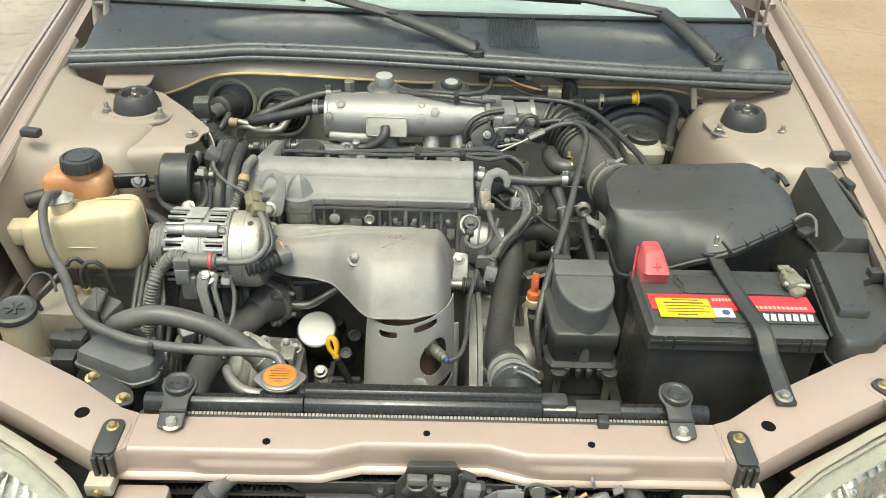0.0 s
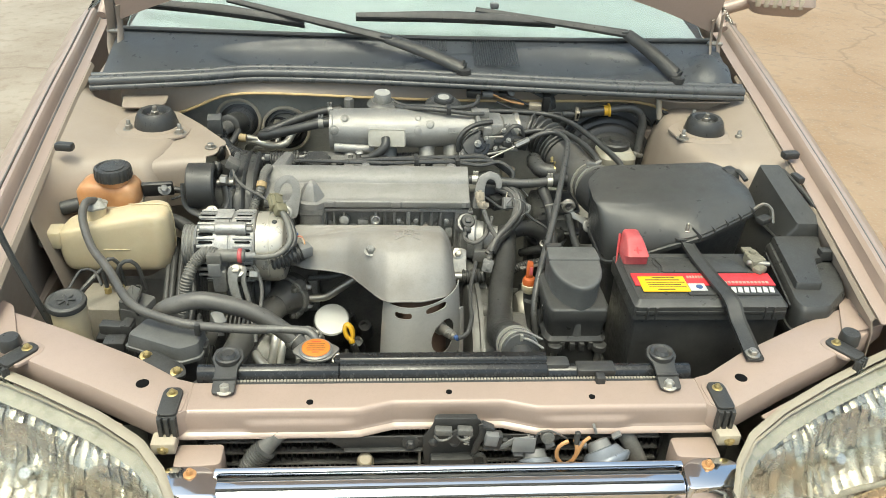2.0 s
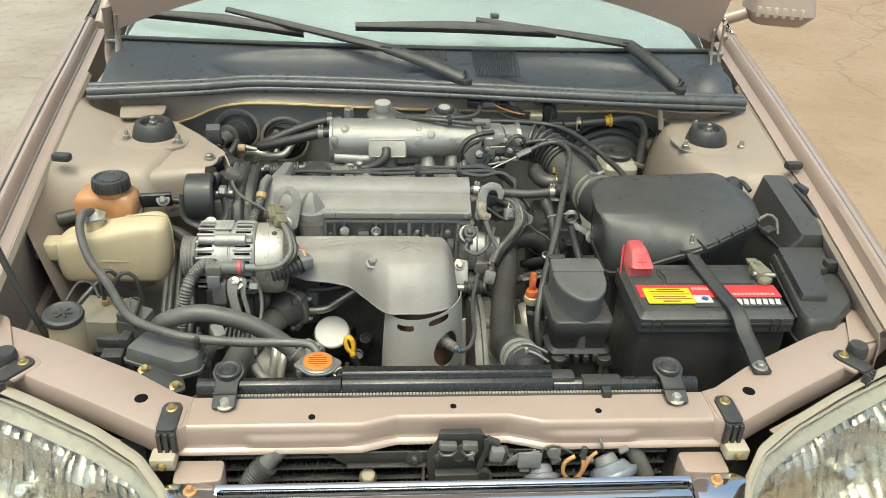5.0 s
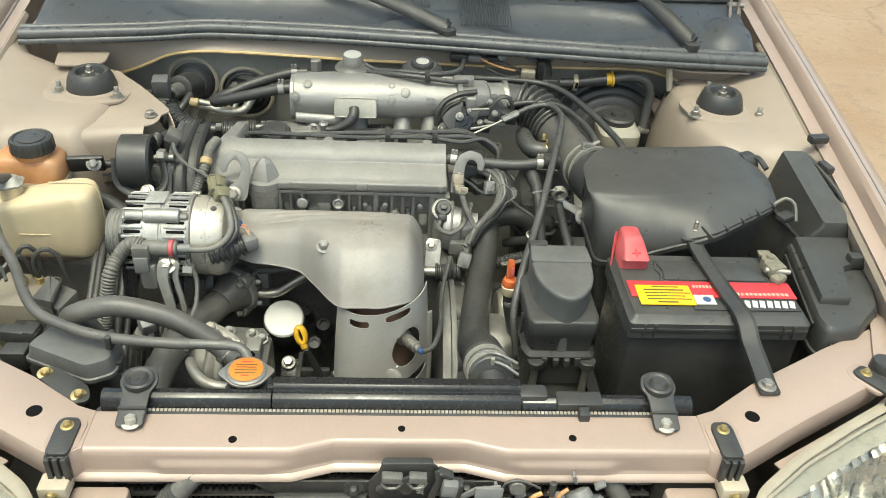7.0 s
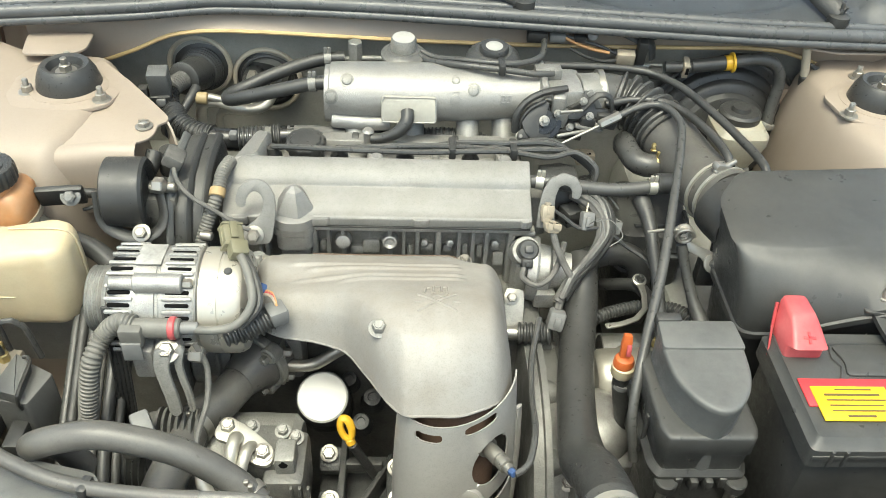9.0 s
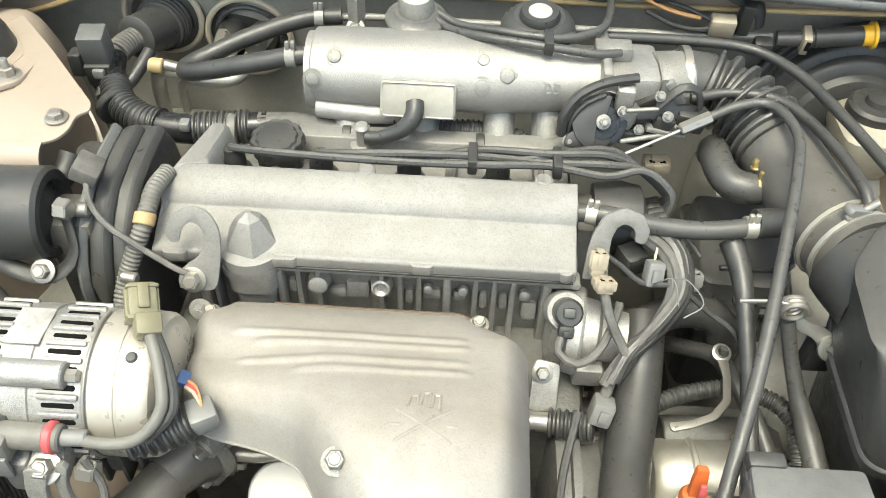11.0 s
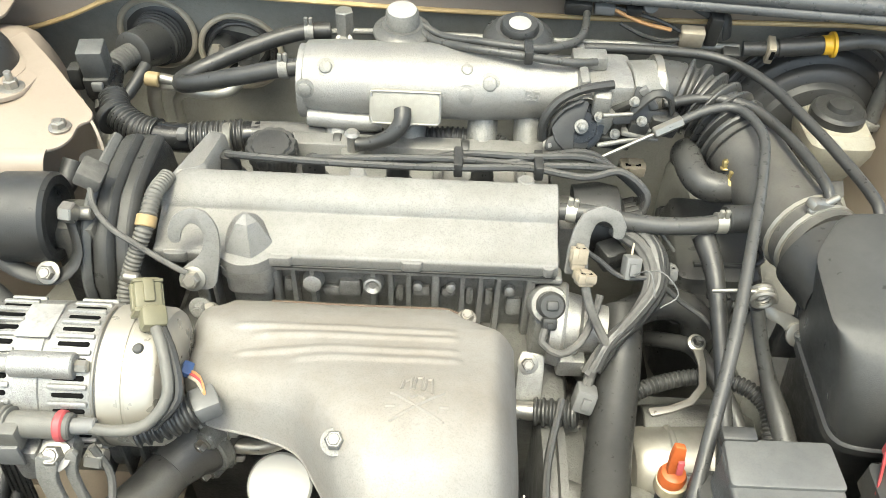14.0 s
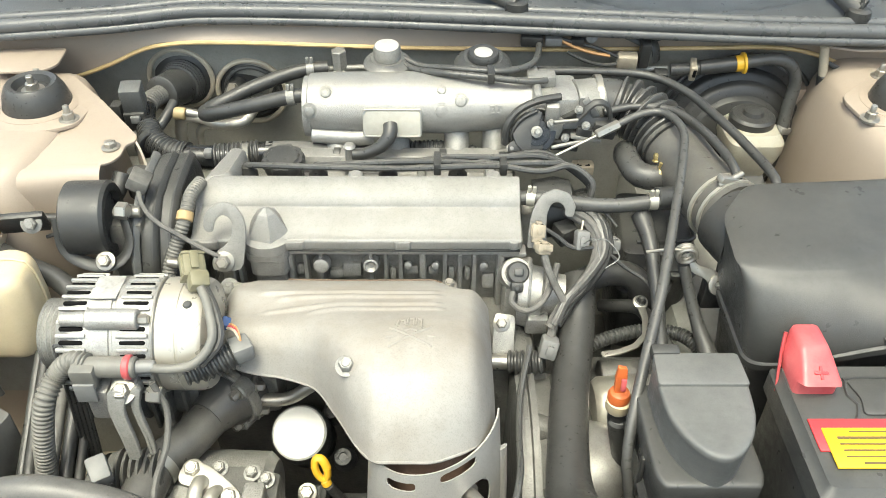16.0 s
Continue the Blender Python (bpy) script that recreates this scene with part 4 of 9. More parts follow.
tagged(part("crimp_strip", strip, mat("crimp_metal", (0.40, 0.36, 0.30), 0.5, 0.3, 0.2, 90), radiator, "pale crimped seam strip"), kind="stuff")
part("core", box((0, 0.787, 0.56), (0.70, 0.026, 0.37), 0.002), CORE, radiator)
neck = part("filler_neck", lathe((-0.202, 0.826, 0.755), (0, 0, 1), [(0, 0.020), (0.022, 0.020), (0.024, 0.024), (0.034, 0.024)], 24), BLACK, radiator)
part("neck_web", box((-0.205, 0.810, 0.768), (0.05, 0.03, 0.02), 0.004), BLACK, radiator)
part("outlet", lathe((0.118, 0.808, 0.772), (-0.05, 1, 0.25), [(0, 0.022), (0.03, 0.021), (0.032, 0.019)], 24), BLACK, radiator)
for s in (-1, 1):
    br = part("mount_bracket", prism(rounded([(-0.0165, -0.060), (0.0165, -0.060), (0.0165, -0.012), (0.024, 0.002), (0.020, 0.020), (0.008, 0.026), (-0.008, 0.026), (-0.020, 0.020), (-0.024, 0.002), (-0.0165, -0.012)], 0.006), 0, 0.005, 0.0015,
              m=pose(s * 0.330, 0.800, 0.796, 14, 0, 0)), BLACK, radiator, "black steel mounting tab")
    part("grommet", lathe((s * 0.330, 0.804, 0.799), (0, 0, 1), [(0, 0.0195), (0.006, 0.019), (0.008, 0.0165), (0.006, 0.012), (0.011, 0.0085), (0.011, 0.004)], 28), RUBBER, br)
    part("tab_fold", box((s * 0.330, 0.764, 0.790), (0.034, 0.004, 0.010), 0.001), BLACK, br)
    part("bolt", bolt((s * 0.328, 0.748, 0.785), r=0.0075, washer=0.012, head=0.008), PIPE, br)
part("clip", box((0.228, 0.768, 0.780), (0.014, 0.016, 0.022), 0.002), BLACK, radiator)

cap = part("radiator_cap", lathe((-0.202, 0.826, 0.789), (0, 0, 1), [(0, 0.024), (0.006, 0.026), (0.010, 0.026), (0.012, 0.024), (0.012, 0.0225)], 36), STEEL, radiator, "round steel radiator cap with an orange warning label")
part("ear_plate", prism(rounded([(-0.038, 0), (-0.020, 0.023), (-0.008, 0.027), (0.012, 0.025), (0.038, 0.002), (0.020, -0.023), (0.006, -0.027), (-0.014, -0.025)], 0.008), 0, 0.004, 0.001, m=pose(-0.202, 0.826, 0.793, 0, 0, 4)), STEEL, cap)
label_ = part("label", lathe((-0.202, 0.826, 0.8008), (0, 0, 1), [(0, 0.0215), (0.001, 0.0215), (0.0014, 0.0205)], 36), ORANGE, cap)
for i in range(6):
    part("print_bar", box((-0.202, 0.839 - 0.005 * i, 0.8024), ((0.014, 0.028, 0.025, 0.029, 0.026, 0.010)[i], 0.0014, 0.0006), 0), RED_LB if i in (0, 5) else INK, label_)
# ---------------------------------------------------------------- engine
engine = thing("engine", (-0.1, 1.3, 0.27), "weathered alloy four-cylinder engine", "engine")
block = part("engine_block", box((-0.12, 1.34, 0.47), (0.44, 0.24, 0.42), 0.015), GREASE, engine, "greasy black iron block")

# valve cover: stepped front slope, rim flange, plug valley at the back
prof = [(1.306, 0.785), (1.306, 0.797), (1.3085, 0.7995), (1.317, 0.8010), (1.3205, 0.8035), (1.350, 0.8155), (1.3535, 0.8165), (1.3555, 0.8215), (1.367, 0.8315), (1.386, 0.8385), (1.391, 0.8390), (1.395, 0.8350), (1.398, 0.805),
        (1.402, 0.786), (1.474, 0.786), (1.480, 0.810), (1.50, 0.812), (1.51, 0.77), (1.51, 0.785)]


def vc_shift(t, y, z):
    if t < 0.5:
        return max(0.0, y - 1.370) * 0.9 * (1 if t < 0.01 else 0) + (max(0.0, 0.790 - z) * -0.25 if t < 0.01 else 0)
    return 0.0


vc = part("valve_cover", extrude_x(prof, -0.338, 0.079, 0.0016, 1, shift=vc_shift, seg=3), ALU_VC, engine, "pale weathered cast-alloy valve cover")
for x0, x1 in ((-0.330, -0.300), (-0.228, -0.192), (-0.086, -0.058), (0.060, 0.078)):
    part("flange_pad", prism(rounded([(x0, 1.310), (x0 + 0.005, 1.3025), (x1 - 0.005, 1.3025), (x1, 1.310)], 0.003), 0.7865, 0.7985, 0.0012), ALU_VC, vc)
part("gasket", box((-0.130, 1.309, 0.7835), (0.415, 0.008, 0.003), 0.0008), RUBBER, vc)
fin = part("cam_boss", lathe((-0.243, 1.325, 0.780), (0, 0.12, 1), [(0, 0.030), (0.012, 0.030), (0.024, 0.0265), (0.046, 0.0125), (0.053, 0.003)], 6), ALU_VC, vc, sharp=20)
part("boss_rim", lathe((-0.243, 1.323, 0.784), (0, 0, 1), [(0, 0.0325), (0.014, 0.0325), (0.0155, 0.029)], 24), ALU_VC, vc)
for x in (-0.135, 0.045):
    part("cover_bolt", lathe((x, 1.396, 0.828), (0, 0, 1), [(0, 0.0095), (0.010, 0.0095), (0.012, 0.007), (0.0115, 0.004)], 16), ALU_VC, vc)
part("tower_post", loft([(rounded([(-0.338, 1.378), (-0.296, 1.392), (-0.286, 1.462), (-0.310, 1.470)], 0.008), 0.795), (rounded([(-0.334, 1.380), (-0.298, 1.392), (-0.288, 1.458), (-0.308, 1.466)], 0.008), 0.834), (rounded([(-0.328, 1.386), (-0.302, 1.396), (-0.292, 1.452), (-0.306, 1.458)], 0.008), 0.839)]), ALU_VC, vc)
oil = part("oil_cap", lathe((-0.240, 1.458, 0.812), (0, -0.15, 1), [(-0.026, 0.024), (-0.001, 0.024), (0, 0.028), (0.010, 0.028), (0.013, 0.026), (0.0125, 0.022), (0.015, 0.020), (0.0155, 0.012)], 60, teeth=12, tooth=0.06), BLACK, vc, "black oil filler cap")
for i in range(4):
    x = -0.285 + 0.095 * i
    boot = part("plug_boot", lathe((x, 1.438, 0.786), (0, -0.1, 1), [(0, 0.018), (0.006, 0.018), (0.008, 0.013), (0.026, 0.013), (0.032, 0.009), (0.040, 0.008)], 18), RUBBER, vc)
    part("valley_web", box((x + 0.045, 1.438, 0.794), (0.012, 0.07, 0.018), 0.004), ALU_DARK, vc)

# cylinder head with its ribs
head = part("cylinder_head", box((-0.115, 1.412, 0.685), (0.40, 0.160, 0.19), 0.004), ALU_DARK, engine, "ribbed cast-alloy cylinder head")
part("face", box((-0.085, 1.335, 0.728), (0.325, 0.010, 0.10), 0.002), ALU_DARK, head)
part("rail", box((-0.095, 1.324, 0.7765), (0.345, 0.028, 0.009), 0.003), ALU, head)
for x, w in ((-0.2185, 0.008), (-0.0467, 0.0085), (0.0547, 0.010)):
    part("rail", box((x, 1.324, 0.728), (w, 0.020, 0.098), 0.003), ALU, head)
part("rail", box((0.070, 1.322, 0.770), (0.034, 0.020, 0.008), 0.003), ALU, head)
for x, top_ in ((-0.199, 0.772), (-0.179, 0.772), (-0.114, 0.772), (-0.095, 0.772), (-0.0756, 0.772), (-0.0177, 0.770), (0.0018, 0.769), (0.0207, 0.768)):
    part("rib", loft([([(x - 0.0038, 1.334), (x - 0.0030, 1.3165), (x + 0.0030, 1.3165), (x + 0.0038, 1.334)], 0.680), ([(x - 0.0030, 1.334), (x - 0.0022, 1.3175), (x + 0.0022, 1.3175), (x + 0.0030, 1.334)], top_ - 0.004), ([(x - 0.0014, 1.334), (x - 0.0008, 1.322), (x + 0.0008, 1.322), (x + 0.0014, 1.334)], top_)]), ALU, head)
for x, r_ in ((-0.1785, 0.0105), (-0.114, 0.0105)):
    part("boss", lathe((x, 1.324, 0.748), (0, -1, 0.30), [(0, 0.012), (0.008, r_), (0.013, r_ * 0.95), (0.014, r_ * 0.75), (0.014 if x < -0.15 else 0.010, r_ * 0.4)], 22), ALU, head)
for x, z_, w, h_ in ((-0.207, 0.735, 0.011, 0.018), (-0.160, 0.728, 0.020, 0.014), (-0.140, 0.734, 0.026, 0.022), (-0.086, 0.728, 0.010, 0.020), (-0.062, 0.734, 0.020, 0.015), (-0.033, 0.733, 0.015, 0.014), (-0.009, 0.728, 0.010, 0.022), (0.012, 0.728, 0.010, 0.022), (0.034, 0.738, 0.014, 0.013), (0.040, 0.715, 0.018, 0.024)):
    part("casting_lump", box((x, 1.3285, z_), (w, 0.014, h_), 0.005, (-14, 0, 0)), ALU_DARK, head)
for x in (-0.066, -0.030, 0.033):
    part("core_plug", lathe((x, 1.324, 0.745), (0, -1, 0.3), [(0, 0.0055), (0.006, 0.005), (0.007, 0.003)], 14), ALU, head)
part("cam_housing", loft([(rounded([(-0.264, 1.305), (-0.224, 1.305), (-0.222, 1.345), (-0.266, 1.345)], 0.010), 0.68), (rounded([(-0.264, 1.304), (-0.224, 1.304), (-0.222, 1.345), (-0.266, 1.345)], 0.010), 0.742), (rounded([(-0.268, 1.300), (-0.220, 1.300), (-0.218, 1.345), (-0.270, 1.345)], 0.012), 0.746), (rounded([(-0.268, 1.300), (-0.220, 1.300), (-0.218, 1.345), (-0.270, 1.345)], 0.012), 0.768), (rounded([(-0.271, 1.297), (-0.217, 1.297), (-0.215, 1.345), (-0.273, 1.345)], 0.014), 0.771), (rounded([(-0.271, 1.297), (-0.217, 1.297), (-0.215, 1.345), (-0.273, 1.345)], 0.014), 0.783)]), ALU, head)
for x in (-0.281, -0.290):
    part("side_rib", box((x, 1.312, 0.73), (0.005, 0.02, 0.09), 0.002), ALU_DARK, head)
end = part("outlet_housing", lathe((0.078, 1.298, 0.722), (1, -0.12, 0), [(0, 0.044), (0.012, 0.046), (0.015, 0.044), (0.016, 0.036), (0.030, 0.034), (0.034, 0.029), (0.060, 0.026)], 32), ALU, engine, "alloy coolant outlet housing")
part("mount", box((0.078, 1.315, 0.69), (0.040, 0.07, 0.10), 0.008), ALU_DARK, end)
part("sensor", lathe((0.073, 1.292, 0.758), (0.05, -0.72, 0.69), [(-0.03, 0.020), (0, 0.0205), (0.003, 0.019), (0.003, 0.015)], 24), ALU, end)
plug_s = part("sensor_plug", lathe((0.073, 1.290, 0.760), (0.05, -0.72, 0.69), [(0, 0.0145), (0.014, 0.0145), (0.017, 0.012), (0.017, 0.006)], 20), BLACK, end)
part("plug_key", box((0.074, 1.277, 0.773), (0.012, 0.010, 0.006), 0.002, (44, 0, 0)), BLACK_DUSTY, plug_s)
part("ear", box((0.100, 1.262, 0.700), (0.030, 0.020, 0.026), 0.004), ALU, end)
part("ear_bolt", bolt((0.114, 1.258, 0.700), (1, -0.3, 0.2), 0.006, 0.009), STEEL, end)
part("tab", prism(rounded([(-0.014, -0.03), (0.014, -0.03), (0.016, 0.02), (-0.010, 0.024)], 0.006), 0, 0.004, 0.001, m=pose(0.056, 1.248, 0.698, 50, 0, 0)), ALU, end)
part("bolt", bolt((0.054, 1.252, 0.708), (0, -0.7, 0.7), 0.007, 0.011), STEEL, end)

# lifting hooks


def hook(x, y, z, s, turn=0):
    out = [(-0.026, 0.0), (0.022, 0.0), (0.030, 0.05), (0.030, 0.085), (0.016, 0.108), (-0.006, 0.112), (-0.028, 0.098), (-0.034, 0.072), (-0.028, 0.062), (-0.018, 0.064), (-0.016, 0.080),
           (-0.004, 0.092), (0.008, 0.086), (0.012, 0.070), (0.004, 0.045), (-0.020, 0.030)]
    out = [(s * a, b) for a, b in out]
    out = rounded([(a * 0.82, b * 0.80) for a, b in out], 0.010, 3)
    return prism(out if s > 0 else out[::-1], 0, 0.004, 0.001, m=pose(x, y, z, 68, 0, turn))


lift = part("lifting_hook", hook(-0.288, 1.281, 0.772, 1), ALU_VC, engine, "grey steel lifting hook")
part("bolt", bolt((-0.292, 1.281, 0.786), (0, -0.85, 0.5), 0.009, 0.013, 0.009), STEEL, lift)
part("bolt", bolt((-0.288, 1.272, 0.752), (0, -0.9, 0.4), 0.008, 0.012, 0.009), ALU_DARK, lift)
part("lifting_hook", prism(rounded(flat_bar([(0, 0), (0.0, 0.028), (0.002, 0.048), (0.009, 0.064), (0.021, 0.070), (0.034, 0.066), (0.041, 0.054), (0.039, 0.042)], [0.026, 0.022, 0.019, 0.018, 0.017, 0.016, 0.014, 0.011]), 0.004, 3), 0, 0.005, 0.0012, m=pose(0.100, 1.322, 0.776, 68, 0, 0)), ALU_VC, engine, "grey steel lifting hook")
# exhaust heat shields
def front_y(x):
    return curve([(-0.298, 1.215), (-0.28, 1.168), (-0.25, 1.135), (-0.20, 1.122), (-0.165, 1.108), (-0.135, 1.066), (-0.107, 1.018), (-0.088, 0.999), (-0.04, 0.998), (0.0, 1.012), (0.034, 1.045)], x)


def crown(x):
    return curve([(-0.30, 0.772), (-0.27, 0.794), (-0.2, 0.812), (-0.12, 0.832), (-0.05, 0.838), (0.0, 0.830), (0.034, 0.800)], x)


def shield(u, v):
    x = lerp(-0.296, 0.034, u)
    y = lerp(1.285, front_y(x), v)
    low = curve([(-0.3, 0.02), (-0.16, 0.05), (-0.08, 0.20), (0.03, 0.20)], x)
    kk = min(1.0, max(0.0, (v - 0.34) / 0.30))
    rise = curve([(0, 0.0), (0.015, 0.16), (0.035, 0.32), (0.088, 0.62), (0.153, 0.93), (0.194, 1.0), (0.5, 1.0)], 1.285 - y)
    fall = curve([(0, 1.0), (0.66, 1.0), (0.78, 0.95), (0.90, 0.68), (1.0, low)], v)
    z = 0.749 + (lerp(0.828, crown(x), kk * kk * (3 - 2 * kk)) - 0.749) * rise * fall
    e = max(0.0, 0.10 - u) / 0.10 + max(0.0, u - 0.92) / 0.08
    z -= 0.050 * e * e * min(1.0, 0.3 + v * 2)
    corner = max(0.0, 0.20 - v) / 0.20 * (max(0.0, u - 0.80) / 0.20 + max(0.0, 0.12 - u) / 0.12)
    y -= 0.040 * corner
    for ya, xa, xb in ((1.222, -0.240, -0.022), (1.209, -0.218, -0.020), (1.186, -0.232, -0.020), (1.170, -0.176, -0.018)):
        if xa < x < xb:
            z += 0.0030 * math.exp(-((y - ya) / 0.0042) ** 2) * min(1, (x - xa) / 0.012, (xb - x) / 0.012)
    z += 0.0009 * noise.noise(V(x * 30, y * 30, 0)) + 0.0016 * max(0.0, v - 0.55) * noise.noise(V(x * 85, y * 22, 3))
    return V(x, y, z)


upper = part("heat_shield", sheet(shield, 120, 190, 0.0015), SHIELD, engine, "pressed metal exhaust heat shield, stained and dulled", sharp=60)
part("rim", tube([shield(i / 30, 1.0) for i in range(31)], 0.0022, 8, 0.01), SHIELD, upper)
part("rim_line", tube([shield(i / 30, 0.965) + V(0, 0, 0.0003) for i in range(1, 30)], 0.0011, 6, 0.01), mat("rusty_seam", (0.20, 0.145, 0.10), 0.65, 0.2, 0.2, 60), upper)
part("rear_rim", tube([shield(0.24 + 0.60 * i / 20, 0.012) + V(0, 0.002, 0.0012) for i in range(21)], 0.0014, 6, 0.01), mat("rust_stained_edge", (0.115, 0.082, 0.060), 0.7, 0.1, 0.3, 60), upper)
def on_shield(x, y, lift=0.0):
    return shield((x + 0.296) / 0.33, (1.285 - y) / (1.285 - front_y(x))) + V(0, 0, lift)


part("bolt", bolt(on_shield(-0.121, 1.078, 0.0015), (0.0, -0.35, 0.93), 0.008, 0.012, 0.009), ALU_DARK, upper)
part("bolt", bolt((-0.013, 1.268, 0.758), (0, -0.2, 0.97), 0.007, 0.010), STEEL, upper)
part("bolt", bolt((-0.278, 1.270, 0.749), (0, -0.2, 0.97), 0.007, 0.010), STEEL, upper)
for stroke in (((-0.078, 1.088), (-0.056, 1.104), (-0.034, 1.120)), ((-0.078, 1.118), (-0.056, 1.103), (-0.034, 1.088)), ((-0.070, 1.122), (-0.068, 1.134), (-0.062, 1.136), (-0.061, 1.122)), ((-0.060, 1.122), (-0.058, 1.139), (-0.052, 1.139), (-0.052, 1.121)),
               ((-0.051, 1.121), (-0.049, 1.137), (-0.044, 1.136), (-0.044, 1.118)), ((-0.062, 1.112), (-0.056, 1.116), (-0.049, 1.112)), ((-0.082, 1.103), (-0.074, 1.103)), ((-0.038, 1.103), (-0.030, 1.103))):
    path = [Vector(a).lerp(Vector(b), k / 5) for a, b in zip(stroke, stroke[1:]) for k in range(6 if b == stroke[-1] else 5)]
    part("embossed_mark", tube([on_shield(q.x, q.y, 0.0016) for q in path], 0.0016, 6, 0.004), SHIELD, upper)
def lower(u, v):
    """Catalyst guard: a half barrel leaning forward at its foot."""
    a = lerp(-1.45, 1.45, u)
    z = lerp(0.756 + 0.010 * u, 0.50, v)
    r = 0.067 + 0.006 * math.sin(v * 3)
    y0 = 1.058 - 0.05 * v
    return V(-0.030 + r * math.sin(a), y0 + 0.018 * math.sin(a) - r * math.cos(a), z)


def reach(a, b, ratio):
    k = 2.0 if ratio < 1.3 else 4.0
    return (abs(a) ** k + abs(b) ** k) ** (1 / k)


lb = bmesh.new()
NU, NV = 150, 150
holes = ((0.70, 0.262, 0.125, 0.115), (0.315, 0.058, 0.085, 0.022), (0.625, 0.040, 0.100, 0.022), (0.80, 0.49, 0.13, 0.026))
g = [[None] * (NV + 1) for _ in range(NU + 1)]
for i in range(NU + 1):
    for j in range(NV + 1):
        u, v = i / NU, j / NV
        for hu, hv, ru, rv in holes:
            q = reach((u - hu) / ru, (v - hv) / rv, ru / rv)
            if 0.86 < q < 1.10:
                u, v = hu + (u - hu) / q, hv + (v - hv) / q
        g[i][j] = lb.verts.new(lower(u, v))
fs = []
for i in range(NU):
    for j in range(NV):
        u, v = (i + 0.5) / NU, (j + 0.5) / NV
        if all(reach((u - hu) / ru, (v - hv) / rv, ru / rv) > 0.96 for hu, hv, ru, rv in holes):
            fs.append(lb.faces.new((g[i][j], g[i + 1][j], g[i + 1][j + 1], g[i][j + 1])))
bmesh.ops.delete(lb, geom=[v for v in lb.verts if not v.link_faces], context='VERTS')
thicken(lb, 0.0018)
low = part("catalyst_guard", lb, GUARD, engine, "slotted silver catalyst heat guard")
part("bolt", bolt(lower(0.525, 0.45) + V(0, -0.001, 0), (0, -0.9, 0.35), 0.008, 0.014, 0.008), ALU_DARK, low)
part("pressed_ring", lathe(lower(0.525, 0.45), (0, -0.96, 0.25), [(-0.004, 0.030), (0.001, 0.028), (0.003, 0.022), (0.001, 0.016)], 32), GUARD, low)
part("side_flange", tube([lower(1.0, j / 10) + V(0.004, 0, 0) for j in range(2, 11)], 0.007, 8, 0.02, flat=0.4), GUARD, low)
part("catalyst", lathe((-0.035, 1.065, 0.77), (0, -0.2, -1), [(0, 0.050), (0.30, 0.056), (0.32, 0.04)], 28), mat("rusty_iron", (0.16, 0.10, 0.07), 0.8, 0.2, 0.3, 30, 0.6, 300), engine)
o2 = part("oxygen_sensor", lathe((-0.006, 1.022, 0.700), (0.42, -0.70, 0.16), [(0, 0.015), (0.010, 0.015), (0.011, 0.011), (0.016, 0.0125), (0.022, 0.0125), (0.023, 0.0085), (0.030, 0.0095), (0.044, 0.0095), (0.045, 0.0075), (0.050, 0.0088), (0.058, 0.0088), (0.059, 0.006), (0.066, 0.006)], 20), STEEL, engine, "steel oxygen sensor with a blue lead end")
part("lead_end", lathe((0.0270, 0.967, 0.7125), (0.42, -0.70, 0.16), [(0, 0.0045), (0.007, 0.0045), (0.008, 0.003)], 14), BLUE, o2)
part("lead", tube([(0.031, 0.961, 0.714), (0.048, 0.975, 0.714), (0.060, 1.02, 0.715), (0.064, 1.08, 0.70), (0.070, 1.14, 0.70), (0.085, 1.20, 0.72)], 0.004, 8), RUBBER_GREY, o2)

# timing cover
tcov = part("timing_cover", loft([(rounded([(-0.405, 1.29), (-0.355, 1.29), (-0.355, 1.47), (-0.405, 1.47)], 0.012), 0.55), (rounded([(-0.405, 1.285), (-0.355, 1.285), (-0.355, 1.475), (-0.405, 1.475)], 0.012), 0.765),
                                  (rounded([(-0.404, 1.312), (-0.356, 1.312), (-0.356, 1.468), (-0.404, 1.468)], 0.012), 0.808), (rounded([(-0.402, 1.350), (-0.358, 1.350), (-0.358, 1.455), (-0.402, 1.455)], 0.012), 0.832), (rounded([(-0.400, 1.39), (-0.360, 1.39), (-0.360, 1.44), (-0.400, 1.44)], 0.012), 0.838)]), BLACK_DUSTY, engine, "dusty black timing belt cover")
for x_, m_ in ((-0.404, BOX_GREY), (-0.380, BLACK), (-0.358, BLACK)):
    part("cover_rim", tube([(x_, 1.283, 0.70), (x_, 1.284, 0.765), (x_, 1.310, 0.810), (x_, 1.350, 0.834), (x_, 1.39, 0.840), (x_, 1.44, 0.840)], 0.006, 8, flat=0.6), m_, tcov)
part("bolt", cyl((-0.362, 1.281, 0.785), (-0.346, 1.278, 0.785), 0.006), STEEL, tcov)

# intake plenum
pb = lathe((-0.212, 1.548, 0.866), (1, 0, 0), [(0, 0.040), (0.004, 0.046), (0.03, 0.048), (0.20, 0.050), (0.26, 0.045), (0.30, 0.040), (0.318, 0.041), (0.32, 0.036)], 40)
for q in pb.verts:
    q.co.z = 0.818 + (q.co.z - 0.818) * 0.84
plen = part("intake_plenum", pb, ALU_BRIGHT, engine, "bright cast-alloy intake plenum marked B5")
part("end_flange", lathe((-0.216, 1.546, 0.852), (1, 0, 0), [(0, 0.043), (0.010, 0.043), (0.012, 0.040)], 28), ALU_BRIGHT, plen)
part("lower_rib", tube([(-0.205, 1.512, 0.826), (-0.14, 1.508, 0.824), (-0.12, 1.510, 0.824)], 0.012, 10), ALU_BRIGHT, plen)
